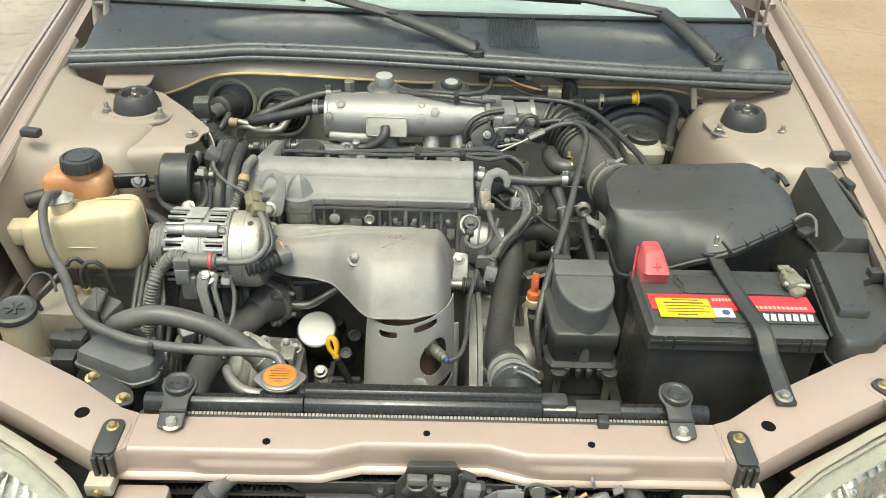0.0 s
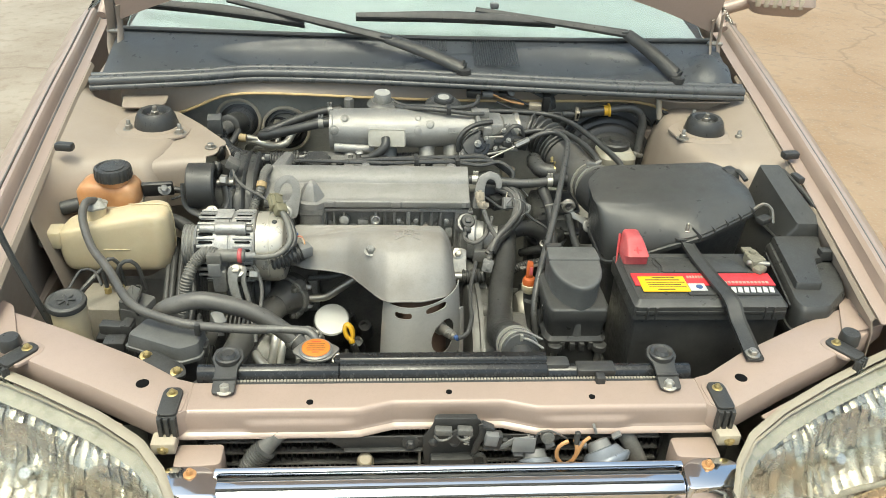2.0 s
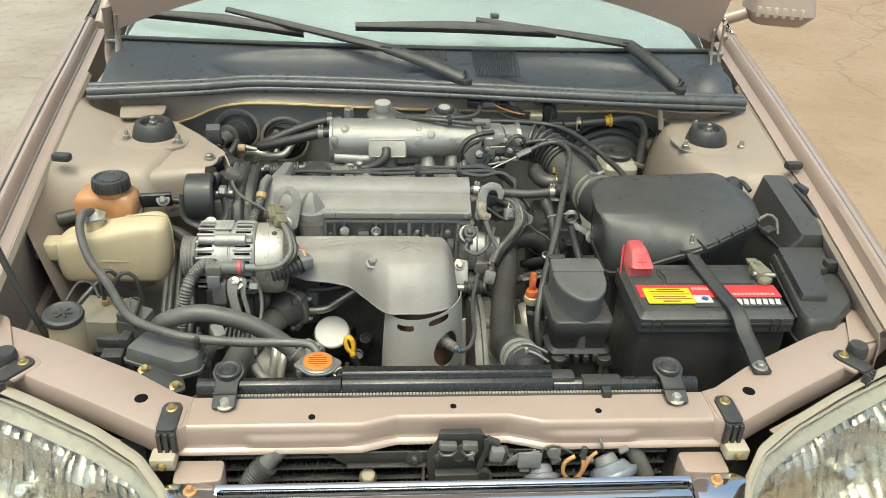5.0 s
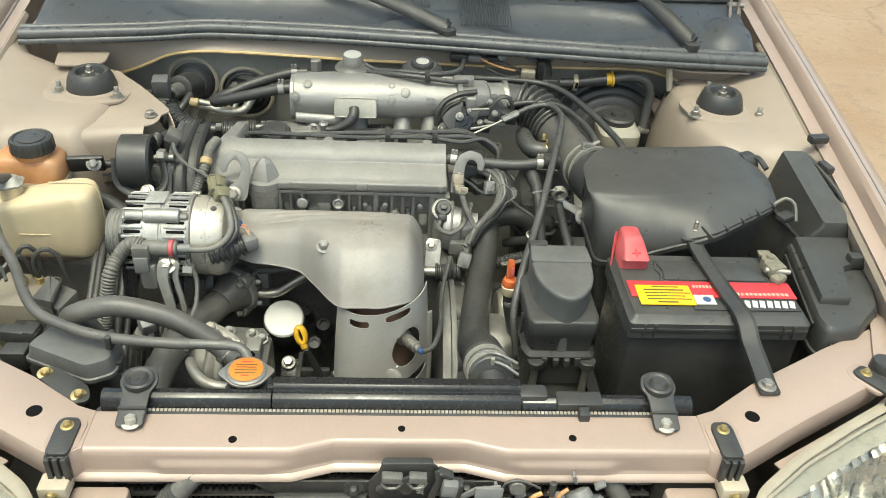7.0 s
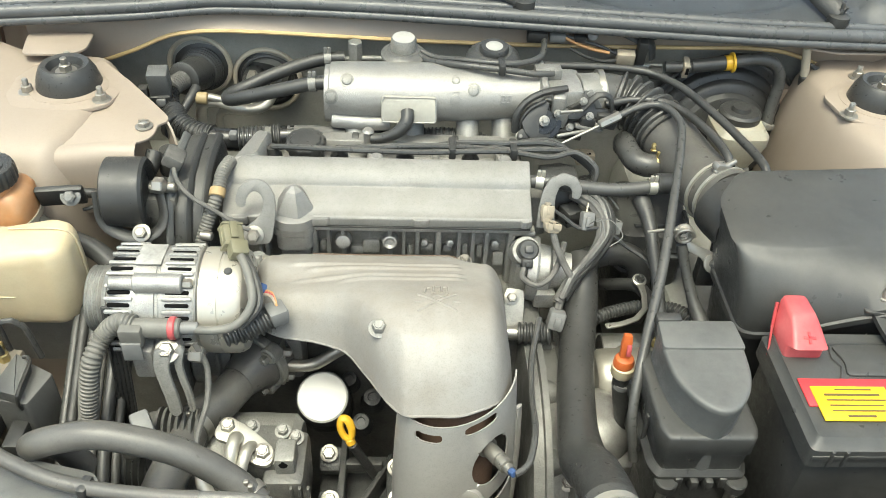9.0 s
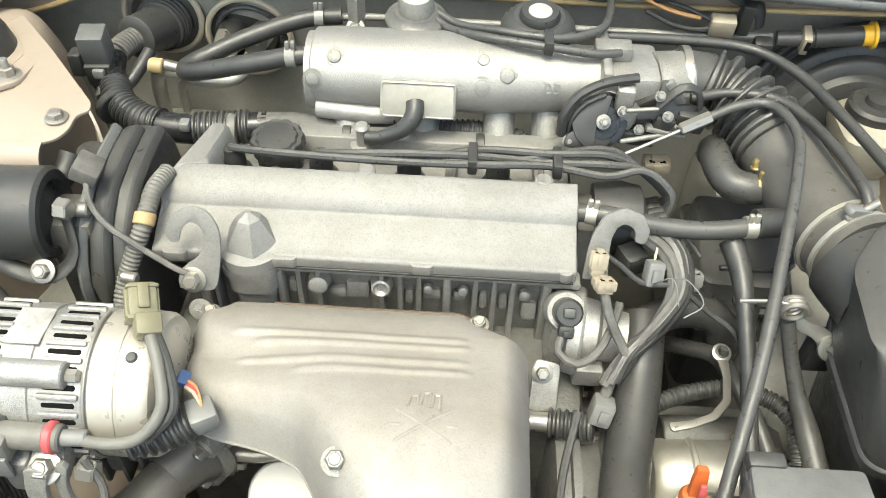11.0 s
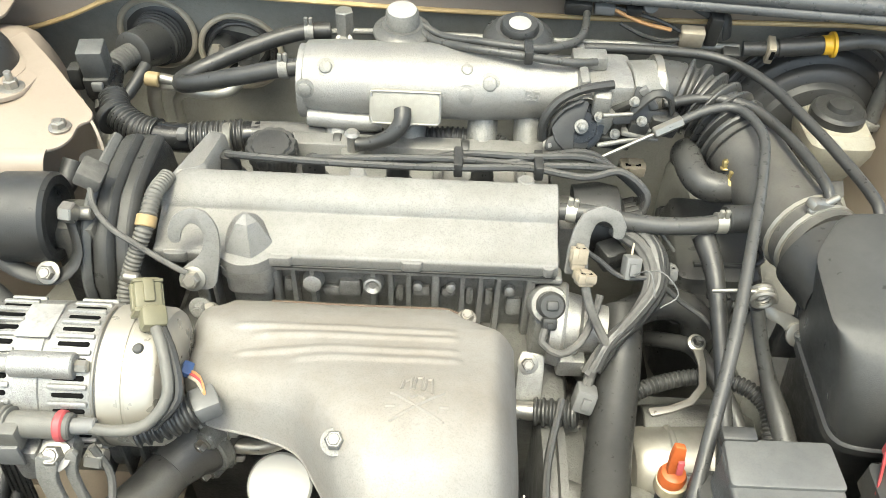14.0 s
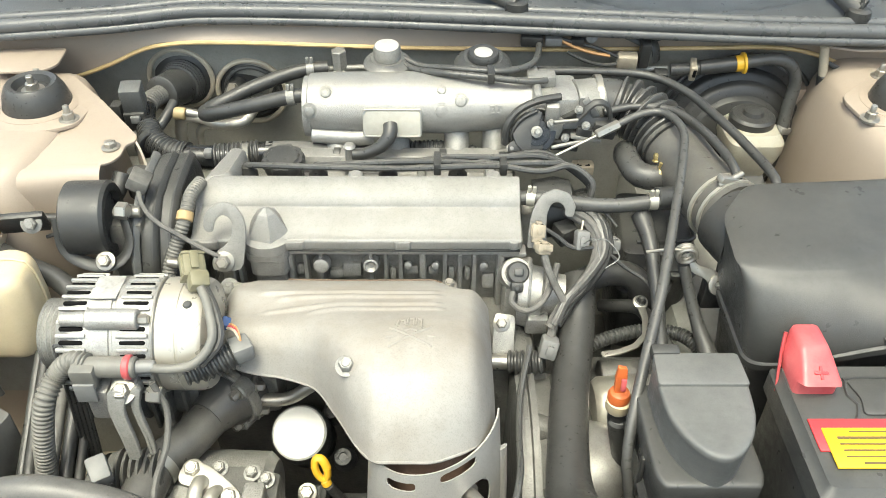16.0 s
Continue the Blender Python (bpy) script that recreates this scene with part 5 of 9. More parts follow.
plate = part("gas_plate", prism(rounded([(-0.041, -0.020), (0.041, -0.020), (0.041, 0.020), (-0.041, 0.020)], 0.006), 0, 0.014, 0.002, m=pose(-0.090, 1.502, 0.853, 66, 0, 0)), mat("brushed_plate", (0.36, 0.345, 0.30), 0.5, 0.4, 0.12, 60, 0.5, 900), plen)
part("rim", tube([pose(-0.090, 1.502, 0.853, 66, 0, 0) @ V(a, b, 0.0145) for a, b in rounded([(-0.039, -0.018), (0.039, -0.018), (0.039, 0.018), (-0.039, 0.018)], 0.006)], 0.0012, 6, 0.004), ALU_BRIGHT, plate)
part("nipple_hose", tube([(-0.093, 1.486, 0.858), (-0.093, 1.474, 0.850), (-0.105, 1.468, 0.835), (-0.130, 1.468, 0.822), (-0.145, 1.470, 0.820)], [0.010, 0.010, 0.009, 0.008, 0.008], 12), RUBBER, plate)
for x, a, r in ((-0.182, 50, 0.009), (-0.205, 15, 0.009), (-0.022, 55, 0.008), (-0.022, 15, 0.011), (0.004, 35, 0.010), (-0.148, -40, 0.008)):
    d = V(0, -math.cos(radians(a)), math.sin(radians(a)))
    part("plug", lathe(V(x, 1.548, 0.859) + V(d.x, d.y, d.z * 0.84) * 0.044, d, [(0, r * 1.25), (0.003, r * 1.2), (0.0035, r * 0.85), (0.0055, r * 0.80), (0.0065, r * 0.6)], 20), ALU_DARK if r < 0.0105 else ALU_BRIGHT, plen)
fc = bpy.data.curves.new("letters", 'FONT')
fc.body, fc.size, fc.extrude, fc.bevel_depth = "B5", 0.017, 0.0008, 0.0003
fo = bpy.data.objects.new("letters", fc)
fm = bpy.data.meshes.new_from_object(fo)
bpy.data.objects.remove(fo)
lt = bmesh.new()
lt.from_mesh(fm)
lt.transform(pose(0.044, 1.5035, 0.8655, 72, 0, 0))
part("cast_letters", lt, ALU_BRIGHT, plen, "raised cast letters B5")
for x in (-0.17, -0.085, 0.0, 0.055):
    part("runner", tube([(x, 1.53, 0.825), (x, 1.50, 0.79), (x, 1.46, 0.74)], 0.018, 14), ALU_DARK, plen)
part("breather_post", lathe((-0.150, 1.475, 0.800), (0, 0, 1), [(0, 0.014), (0.006, 0.014), (0.007, 0.007), (0.026, 0.0065), (0.030, 0.009), (0.034, 0.006)], 16), ALU_BRIGHT, vc)

# throttle body
thr = part("throttle_body", box((0.140, 1.545, 0.852), (0.060, 0.075, 0.070), 0.008), ALU, engine, "cast-alloy throttle body with linkage")
part("bore", cyl((0.165, 1.548, 0.855), (0.205, 1.556, 0.853), 0.036), ALU_DARK, thr)
part("flange", box((0.110, 1.545, 0.855), (0.012, 0.09, 0.085), 0.005), ALU, thr)
wheel = part("cable_wheel", prism(rounded([(0.030 * math.cos(a * 0.42 + 1.2), 0.030 * math.sin(a * 0.42 + 1.2)) for a in range(9)] + [(-0.004, -0.006), (0.004, 0.002)], 0.002, 3), 0, 0.008, 0.001, m=pose(0.105, 1.480, 0.850, 55, 0, 0)), BLACK, thr)
part("wheel_hub", lathe((0.108, 1.486, 0.846), (0.1, -0.8, 0.55), [(0, 0.027), (0.003, 0.028), (0.004, 0.025), (0.004, 0.020), (0.009, 0.018), (0.010, 0.010), (0.014, 0.009), (0.015, 0.004)], 32), GLOSS, wheel)
part("hub_screw", bolt((0.108, 1.474, 0.855), (0.1, -0.8, 0.55), 0.005, 0.008, 0.004), ALU_DARK, wheel)
part("cam_arc", tube([(0.066, 1.474, 0.836), (0.066, 1.474, 0.862), (0.080, 1.482, 0.882), (0.106, 1.490, 0.893), (0.140, 1.498, 0.896)], 0.0055, 8), BLACK, thr)
part("cam_arc", tube([(0.074, 1.476, 0.838), (0.076, 1.476, 0.858), (0.088, 1.482, 0.872), (0.108, 1.488, 0.880)], 0.003, 8), BLACK, thr)
for c, s_, r_ in (((0.135, 1.495, 0.850), (0.020, 0.016, 0.028), (0, 20, 10)), ((0.160, 1.505, 0.862), (0.030, 0.010, 0.012), (0, -30, 5)), ((0.175, 1.49, 0.845), (0.022, 0.014, 0.018), (0, 10, 0)),
                  ((0.150, 1.49, 0.825), (0.040, 0.012, 0.016), (0, 5, 0)), ((0.185, 1.508, 0.873), (0.010, 0.008, 0.034), (0, -35, 0)), ((0.20, 1.50, 0.850), (0.026, 0.012, 0.010), (0, 20, 0)), ((0.118, 1.55, 0.895), (0.04, 0.022, 0.016), (0, 0, 0))):
    part("linkage", box(c, s_, 0.002, r_), ALU_DARK if c[0] < 0.14 else (BLACK if c[0] < 0.18 else GREY_PL), thr)
part("lever", tube([(0.165, 1.488, 0.868), (0.186, 1.492, 0.890), (0.205, 1.496, 0.884), (0.212, 1.498, 0.862)], 0.003, 8, flat=1.8), BLACK, thr)
part("rod", cyl((0.130, 1.478, 0.868), (0.165, 1.484, 0.868), 0.0025), STEEL, thr)
part("rod", cyl((0.13, 1.476, 0.828), (0.19, 1.484, 0.838), 0.003), ALU_DARK, thr)
part("sensor_block", box((0.205, 1.500, 0.846), (0.034, 0.022, 0.024), 0.003, (10, 10, 0)), BLACK, thr)
for i in range(7):
    part("coil_turn", tube([(0.112 + 0.013 * math.cos(a * 0.6), 1.492 + 0.003 * i, 0.868 + 0.013 * math.sin(a * 0.6)) for a in range(12)], 0.0011, 6, 0.004), STEEL, thr)
part("cable_bracket", prism(rounded([(-0.03, 0), (0.035, 0), (0.035, 0.012), (0.012, 0.014), (0.008, 0.040), (-0.004, 0.042), (-0.010, 0.014), (-0.03, 0.012)], 0.003), 0, 0.003, 0.0008, m=pose(0.175, 1.492, 0.850, 62, 0, 8)), BLACK, thr)
part("cable_bracket", box((0.178, 1.486, 0.838), (0.044, 0.012, 0.006), 0.002, (0, 12, 0)), ALU_DARK, thr)
for p in ((0.128, 1.484, 0.862), (0.150, 1.486, 0.838), (0.176, 1.482, 0.86), (0.188, 1.494, 0.84), (0.165, 1.49, 0.88)):
    part("screw", bolt(p, (0, -0.8, 0.5), 0.0042, 0.006, 0.004), ALU_DARK, thr)
part("lever_plate", prism(rounded([(-0.040, -0.008), (-0.010, -0.014), (0.012, -0.010), (0.012, 0.010), (-0.012, 0.012), (-0.036, 0.006)], 0.006), 0, 0.004, 0.001, m=pose(0.106, 1.474, 0.836, 58, 0, 12)), BLACK, thr)
part("screw", bolt((0.074, 1.468, 0.832), (0, -0.8, 0.5), 0.005, 0.007, 0.004), ALU_DARK, thr)
part("alloy_boss", box((0.130, 1.494, 0.872), (0.020, 0.016, 0.034), 0.004, (10, 0, -6)), ALU, thr)
part("return_spring", tube([(0.120 + 0.010 * math.cos(i * 1.0), 1.486 + 0.0012 * i, 0.822 + 0.010 * math.sin(i * 1.0)) for i in range(28)], 0.0015, 6, 0.004), STEEL, thr)

# ---------------------------------------------------------------- alternator
alt = thing("alternator", (-0.37, 1.165, 0.70), "finned alloy alternator with a pale rear cover", "alternator")
AY, AZ, RK = 1.166, 0.778, 1.07


def on_alt(x, a, r):
    """A place on the alternator's barrel: a degrees up from its front."""
    return V(x, AY - RK * r * math.cos(radians(a)), AZ + RK * r * math.sin(radians(a)))


body = part("housing", lathe((-0.438, AY, AZ), (1, 0, 0), [(h_, r_ * RK) for h_, r_ in ((0, 0.028), (0.002, 0.046), (0.008, 0.054), (0.016, 0.059), (0.024, 0.0605), (0.060, 0.061), (0.061, 0.0595), (0.064, 0.0595), (0.065, 0.061), (0.104, 0.0605), (0.108, 0.058), (0.110, 0.04))], 48), ALU, alt)
for x0, x1 in ((-0.430, -0.404), (-0.366, -0.338)):
    for i in range(15):
        a = -55 + 13 * i
        # uncut slot: a near-black bar gives its shade by colour
        part("vent_slot", box(on_alt((x0 + x1) / 2, a, 0.0598), (x1 - x0, 0.0042, 0.0050), 0.0015, (-a, 0, 0), 1), HOLE_SHADE, body)
        part("fin", box(on_alt((x0 + x1) / 2, a + 6.5, 0.0612), (x1 - x0 + 0.006, 0.005, 0.0052), 0.0018, (-a - 6.5, 0, 0)), ALU, body)
part("lug", cyl(on_alt(-0.428, 58, 0.062), on_alt(-0.375, 58, 0.062), 0.008), ALU, body)
part("lug", cyl(on_alt(-0.400, 58, 0.063), on_alt(-0.345, 58, 0.063), 0.0115), ALU, body)
part("lug_nut", cyl(on_alt(-0.346, 58, 0.063), on_alt(-0.334, 58, 0.063), 0.006, seg=6), STEEL, body)
part("rating_label", box(on_alt(-0.388, 95, 0.0612), (0.030, 0.002, 0.040), 0.001, (-95, 0, 0)), mat("worn_foil_label", (0.33, 0.325, 0.305), 0.5, 0.3, 0.3, 90, 0, 1, (0.55, 0.54, 0.51), 0.7, 60), body)
rear = part("rear_cover", lathe((-0.330, AY, AZ), (1, 0, 0), [(h_, r_ * RK) for h_, r_ in ((0, 0.057), (0.001, 0.060), (0.022, 0.0605), (0.0225, 0.0595), (0.0245, 0.0595), (0.025, 0.0600), (0.044, 0.0590), (0.049, 0.056), (0.052, 0.048), (0.053, 0.01))], 48), mat("pale_pressed_steel", (0.46, 0.435, 0.375), 0.33, 0.5, 0.06, 20), alt, "pale pressed-steel rear cover")
# solid black plug, its colour standing for the shade in a hole
part("hole", cyl(on_alt(-0.297, 74, 0.0575), on_alt(-0.297, 74, 0.0612), 0.005), BLACK, rear)
part("edge_rib", tube([on_alt(-0.332, a, 0.0605) for a in range(-60, 121, 12)], 0.0016, 8), STEEL, rear)
part("skirt", lathe((-0.322, AY - 0.004, AZ - 0.010), (1, 0, 0), [(0, 0.052), (0.006, 0.055), (0.030, 0.055), (0.040, 0.046)], 28), CREAM, rear)
part("pulley", lathe((-0.466, AY, AZ), (1, 0, 0), [(0, 0.026), (0.001, 0.040)] + [(0.003 + 0.0028 * i, 0.040 if i % 2 else 0.0365) for i in range(8)] + [(0.027, 0.043), (0.029, 0.028)], 36), ALU, alt)
part("ear", box((-0.392, 1.093, 0.752), (0.026, 0.026, 0.046), 0.006), ALU, alt)
part("ear", box((-0.362, 1.090, 0.768), (0.030, 0.030, 0.026), 0.006, (20, 0, 0)), ALU, alt)
part("pivot_bolt", bolt((-0.360, 1.078, 0.779), (0, -0.55, 0.83), 0.009, 0.014, 0.009), STEEL, alt)
for k, w in ((0.0, 0.015), (0.017, 0.008)):
    part("adjust_arm", prism(rounded(flat_bar([(-0.002, 0.010), (-0.006, -0.014), (-0.003, -0.030), (0.003, -0.052), (0.007, -0.076)], [w * 1.3, w * 1.15, w, w, w * 0.9]), 0.004, 2), -0.008 * (k > 0), 0.007 - 0.008 * (k > 0), 0.0015, m=pose(-0.360 + k, 1.073, 0.778, 72, 0, 0)), ALU_DARK, alt)
part("side_nut", cyl((-0.338, 1.085, 0.768), (-0.322, 1.083, 0.768), 0.010, seg=6), STEEL, alt)
plug = part("plug", box((-0.298, 1.192, 0.856), (0.024, 0.034, 0.016), 0.003, (25, 20, 25)), OLIVE, alt, "olive wiring plug")
PT = Euler((radians(25), radians(20), radians(25))).to_matrix()
for dx, dy, dz, sx, sy, sz in ((0, 0.004, 0.009, 0.009, 0.022, 0.004), (-0.0125, 0, 0, 0.003, 0.024, 0.008), (0.0125, 0, 0, 0.003, 0.024, 0.008), (0, -0.014, 0, 0.027, 0.004, 0.019), (0, 0.013, 0, 0.0265, 0.003, 0.0185)):
    part("rib", box(V(-0.298, 1.192, 0.856) + PT @ V(dx, dy, dz), (sx, sy, sz), 0.001, (25, 20, 25)), OLIVE, plug)
part("plug_neck", box((-0.288, 1.172, 0.852), (0.022, 0.020, 0.020), 0.004, (25, 20, 25)), OLIVE, alt)
part("blue_plug", box((-0.262, 1.152, 0.808), (0.010, 0.013, 0.010), 0.002, (10, 30, 0)), BLUE, alt)
for k, m_ in enumerate((COPPER, RED, CREAM)):
    part("plug_wire", tube([(-0.258, 1.150 - 0.003 * k, 0.808), (-0.248, 1.142 - 0.003 * k, 0.812), (-0.242, 1.130, 0.802 - 0.002 * k), (-0.243, 1.122, 0.790)], 0.0016, 6), m_, alt)
part("stud_cover", cyl((-0.398, 1.094, 0.800), (-0.345, 1.094, 0.800), 0.0115), CONDUIT, alt)
part("red_ring", cyl((-0.358, 1.094, 0.800), (-0.350, 1.094, 0.800), 0.0135), RED, alt)
part("eyelet", cyl((-0.350, 1.094, 0.800), (-0.326, 1.096, 0.799), 0.007), GREY_PL, alt)
clip_ob = part("clip", box((-0.398, 1.088, 0.797), (0.026, 0.022, 0.026), 0.003), CONDUIT, alt)
part("clip_frame", box((-0.398, 1.076, 0.780), (0.022, 0.004, 0.026), 0.001), GREY_PL, clip_ob)
part("boot", tube([(-0.300, 1.100, 0.778), (-0.285, 1.108, 0.780), (-0.268, 1.116, 0.785), (-0.250, 1.124, 0.790)], [0.009, 0.013, 0.015, 0.016], 16, ridge=0.0018, pitch=0.008), RUBBER, alt)
part("boot_end", box((-0.243, 1.128, 0.792), (0.024, 0.026, 0.022), 0.004, (0, 0, 30)), GREY_PL, alt)
part("lead", tube([(-0.286, 1.168, 0.852), (-0.272, 1.140, 0.842), (-0.266, 1.112, 0.822), (-0.283, 1.094, 0.806), (-0.310, 1.091, 0.800), (-0.332, 1.094, 0.799)], 0.0052, 10), CONDUIT, alt)
part("lead", tube([(-0.282, 1.170, 0.850), (-0.265, 1.142, 0.838), (-0.258, 1.114, 0.818), (-0.278, 1.096, 0.800)], 0.004, 8), RUBBER, alt)

# ---------------------------------------------------------------- battery
bat = thing("battery", (0.456, 1.012, 0.58), "black car battery with red and yellow label, strapped down", "battery")
part("case", box((0.456, 1.010, 0.685), (0.256, 0.150, 0.19), 0.006), BLACK, bat)
lid = part("lid", loft([(rounded([(0.322, 0.928), (0.590, 0.928), (0.590, 1.092), (0.322, 1.092)], 0.008), 0.776), (rounded([(0.322, 0.928), (0.590, 0.928), (0.590, 1.092), (0.322, 1.092)], 0.008), 0.802),
                         (rounded([(0.327, 0.933), (0.585, 0.933), (0.585, 1.088), (0.327, 1.088)], 0.008), 0.806), (rounded([(0.330, 0.938), (0.582, 0.938), (0.582, 1.085), (0.330, 1.085)], 0.008), 0.812)]), BLACK_DUSTY, bat, "dusty black battery lid")
part("rim", box((0.456, 0.929, 0.790), (0.262, 0.004, 0.008), 0.001), BLACK, lid)
for x in (0.345, 0.36, 0.55, 0.565):
    part("notch", box((x, 0.9275, 0.790), (0.004, 0.004, 0.024), 0.001), BLACK, lid)
part("raised_panel", prism(rounded([(0.392, 1.02), (0.555, 1.02), (0.535, 1.066), (0.39, 1.066), (0.398, 1.04)], 0.008), 0.811, 0.8145, 0.001), BLACK_DUSTY, lid)
for pts in ([(0.382, 1.012), (0.392, 1.034), (0.386, 1.046), (0.390, 1.064), (0.40, 1.069), (0.505, 1.069), (0.525, 1.058), (0.56, 1.018)],):
    part("moulded_line", tube([(x, y, 0.8125) for x, y in pts], 0.0016, 6, 0.01), BLACK, lid)
part("red_band", box((0.459, 0.9960, 0.8135), (0.250, 0.038, 0.002), 0.0006), RED_LB, lid, "red printed label band")
part("yellow_label", box((0.384, 0.9800, 0.8148), (0.082, 0.046, 0.0022), 0.0006), YELLOW_LB, lid, "yellow warning label")
part("black_band", box((0.500, 0.9615, 0.8135), (0.160, 0.027, 0.002), 0.0006), BLACK, lid)
for i in range(6):
    part("print_bar", box((0.384 + 0.004 * (i % 2), 0.962 + 0.0072 * i, 0.8162), ((0.030, 0.066, 0.058, 0.068, 0.060, 0.040)[i], 0.0026 if i in (0, 4) else 0.0016, 0.0008), 0), INK, lid)
part("print_bar", box((0.441, 0.9700, 0.8150), (0.030, 0.022, 0.0012), 0.0004), WHITE, lid)
part("print_dot", lathe((0.444, 0.9700, 0.8156), (0, 0, 1), [(0, 0.006), (0.0008, 0.006), (0.001, 0.005)], 16), BLUE, lid)
for i in range(9):
    part("print_bar", box((0.480 + 0.0112 * i, 0.9615, 0.8150), (0.0080 if i != 1 else 0.0035, 0.0165, 0.0012), 0.0003, (0, 0, -14)), WHITE, lid)
for i in range(14):
    part("print_bar", box((0.482 + 0.0068 * i, 0.9850, 0.8150), (0.0046, 0.006, 0.0012), 0.0003), CREAM, lid)
for i in range(8):
    part("print_bar", box((0.433 + 0.0052 * i, 1.0020, 0.8150), (0.0034, 0.007, 0.0012), 0.0003), CREAM, lid)
# positive terminal under its red cover, bare negative clamp
red = part("terminal_cover", loft([(rounded([(0.331, 1.048), (0.375, 1.048), (0.375, 1.102), (0.333, 1.102)], 0.006), 0.811), (rounded([(0.331, 1.048), (0.375, 1.048), (0.375, 1.104), (0.333, 1.104)], 0.006), 0.828), (rounded([(0.334, 1.040), (0.374, 1.040), (0.373, 1.106), (0.336, 1.106)], 0.006), 0.832),
                                   (rounded([(0.337, 1.062), (0.370, 1.062), (0.370, 1.110), (0.338, 1.110)], 0.006), 0.844), (rounded([(0.339, 1.074), (0.368, 1.074), (0.367, 1.110), (0.340, 1.110)], 0.005), 0.849), (rounded([(0.342, 1.078), (0.365, 1.078), (0.364, 1.108), (0.343, 1.108)], 0.005), 0.851)]), RED, bat, "faded red terminal cover")

part("side_strap", tube([(0.335, 1.106, 0.842), (0.331, 1.094, 0.826), (0.326, 1.076, 0.808), (0.3235, 1.066, 0.796)], [0.005, 0.0045, 0.0035, 0.003], 8, flat=0.4), RED, red)
part("plus_mark", box((0.354, 1.052, 0.8392), (0.014, 0.003, 0.0014), 0.0003, (28, 0, 0)), RED_LB, red)
part("plus_mark", box((0.354, 1.052, 0.8392), (0.003, 0.014, 0.0014), 0.0003, (28, 0, 0)), RED_LB, red)
neg = part("terminal_clamp", lathe((0.571, 1.062, 0.811), (0, 0, 1), [(0, 0.013), (0.016, 0.013), (0.018, 0.011), (0.018, 0.007), (0.022, 0.006)], 20), mat("corroded_lead", (0.22, 0.205, 0.155), 0.7, 0.3, 0.3, 120, 0.9, 300), bat, "corroded battery terminal clamp")
lead_m = bpy.data.materials["corroded_lead"]
part("jaw", box((0.571, 1.042, 0.822), (0.030, 0.024, 0.018), 0.004, (0, 0, 15)), lead_m, neg)
part("jaw", box((0.571, 1.022, 0.818), (0.024, 0.018, 0.012), 0.004, (0, 0, 35)), lead_m, neg)
part("bolt", cyl((0.552, 1.036, 0.824), (0.592, 1.030, 0.824), 0.0045), STEEL, neg)
part("lug", box((0.567, 1.076, 0.826), (0.020, 0.014, 0.006), 0.002), lead_m, neg)
# hold-down strap and its rod
strap_pts = [(0.460, 1.108, 0.832), (0.462, 1.085, 0.826), (0.467, 1.05, 0.822), (0.476, 0.98, 0.820), (0.482, 0.935, 0.820), (0.486, 0.916, 0.812), (0.487, 0.895, 0.800), (0.487, 0.855, 0.793), (0.485, 0.822, 0.789), (0.485, 0.805, 0.788)]
strap = thing("battery_strap", (0.48, 0.96, 0.785), "black steel battery hold-down strap", "strap")
sb = bmesh.new()
line = spline(strap_pts, 0.008)
rows = []
for i, p in enumerate(line):
    w = lerp(0.011, 0.0135, min(1, i / 20))
    rows.append([sb.verts.new(p + V(dx * w, 0, dz)) for dx, dz in ((-1, 0.003), (-0.8, 0), (0.8, 0), (1, 0.003), (1, -0.003), (-1, -0.003))])
for r0, r1 in zip(rows, rows[1:]):
    for j in range(6):
        sb.faces.new((r0[j], r0[(j + 1) % 6], r1[(j + 1) % 6], r1[j]))
sb.faces.new(rows[0][::-1])
sb.faces.new(rows[-1])
part("strap", sb, BLACK, strap)
part("head", prism(rounded([(0.440, 1.100), (0.480, 1.095), (0.482, 1.12), (0.440, 1.122)], 0.006), 0.829, 0.834, 0.001), BLACK, strap)
part("rod", cyl((0.462, 1.112, 0.60), (0.462, 1.112, 0.862), 0.0035), STEEL, strap)
part("nut", stud_nut((0.462, 1.112, 0.834), r=0.007), STEEL, strap)
part("bolt", bolt((0.485, 0.818, 0.789), r=0.008, washer=0.012), STEEL, strap)
tray = solo("battery_tray", box((0.46, 1.01, 0.585), (0.30, 0.20, 0.012), 0.004), BLACK, "black battery tray below the battery", "battery tray")
solo("tray_bracket", box((0.50, 1.0, 0.43), (0.12, 0.14, 0.30), 0.01), GREASE, "dark steel battery tray bracket", "bracket")

# ---------------------------------------------------------------- air filter box
air = thing("air_filter_box", (0.46, 1.19, 0.70), "matt black plastic air filter housing", "air filter box")
def rim_z(x, y):
    return 0.839 + (x - 0.479) * (0.05 if x > 0.479 else 0.50) + (y - 1.085) * 0.10


def top_z(x, y):
    return 0.871 + (x - 0.33) * 0.035 + (y - 1.190) * 0.07


def lifted(d):
    return lambda x, y: rim_z(x, y) + d


def rising(k, d=0.0):
    return lambda x, y: lerp(rim_z(x, y), top_z(x, y), k) + d


base_o = rounded([(0.317, 1.132), (0.356, 1.113), (0.440, 1.101), (0.482, 1.090), (0.620, 1.172), (0.630, 1.25), (0.600, 1.338), (0.345, 1.338), (0.313, 1.26)], 0.026, 6)
crest_o = rounded([(0.300, 1.178), (0.345, 1.168), (0.420, 1.166), (0.475, 1.170), (0.574, 1.200), (0.580, 1.262), (0.572, 1.318), (0.345, 1.320), (0.304, 1.265)], 0.018, 6)
def between(k):
    return [(lerp(a[0], b[0], k), lerp(a[1], b[1], k)) for a, b in zip(base_o, crest_o)]


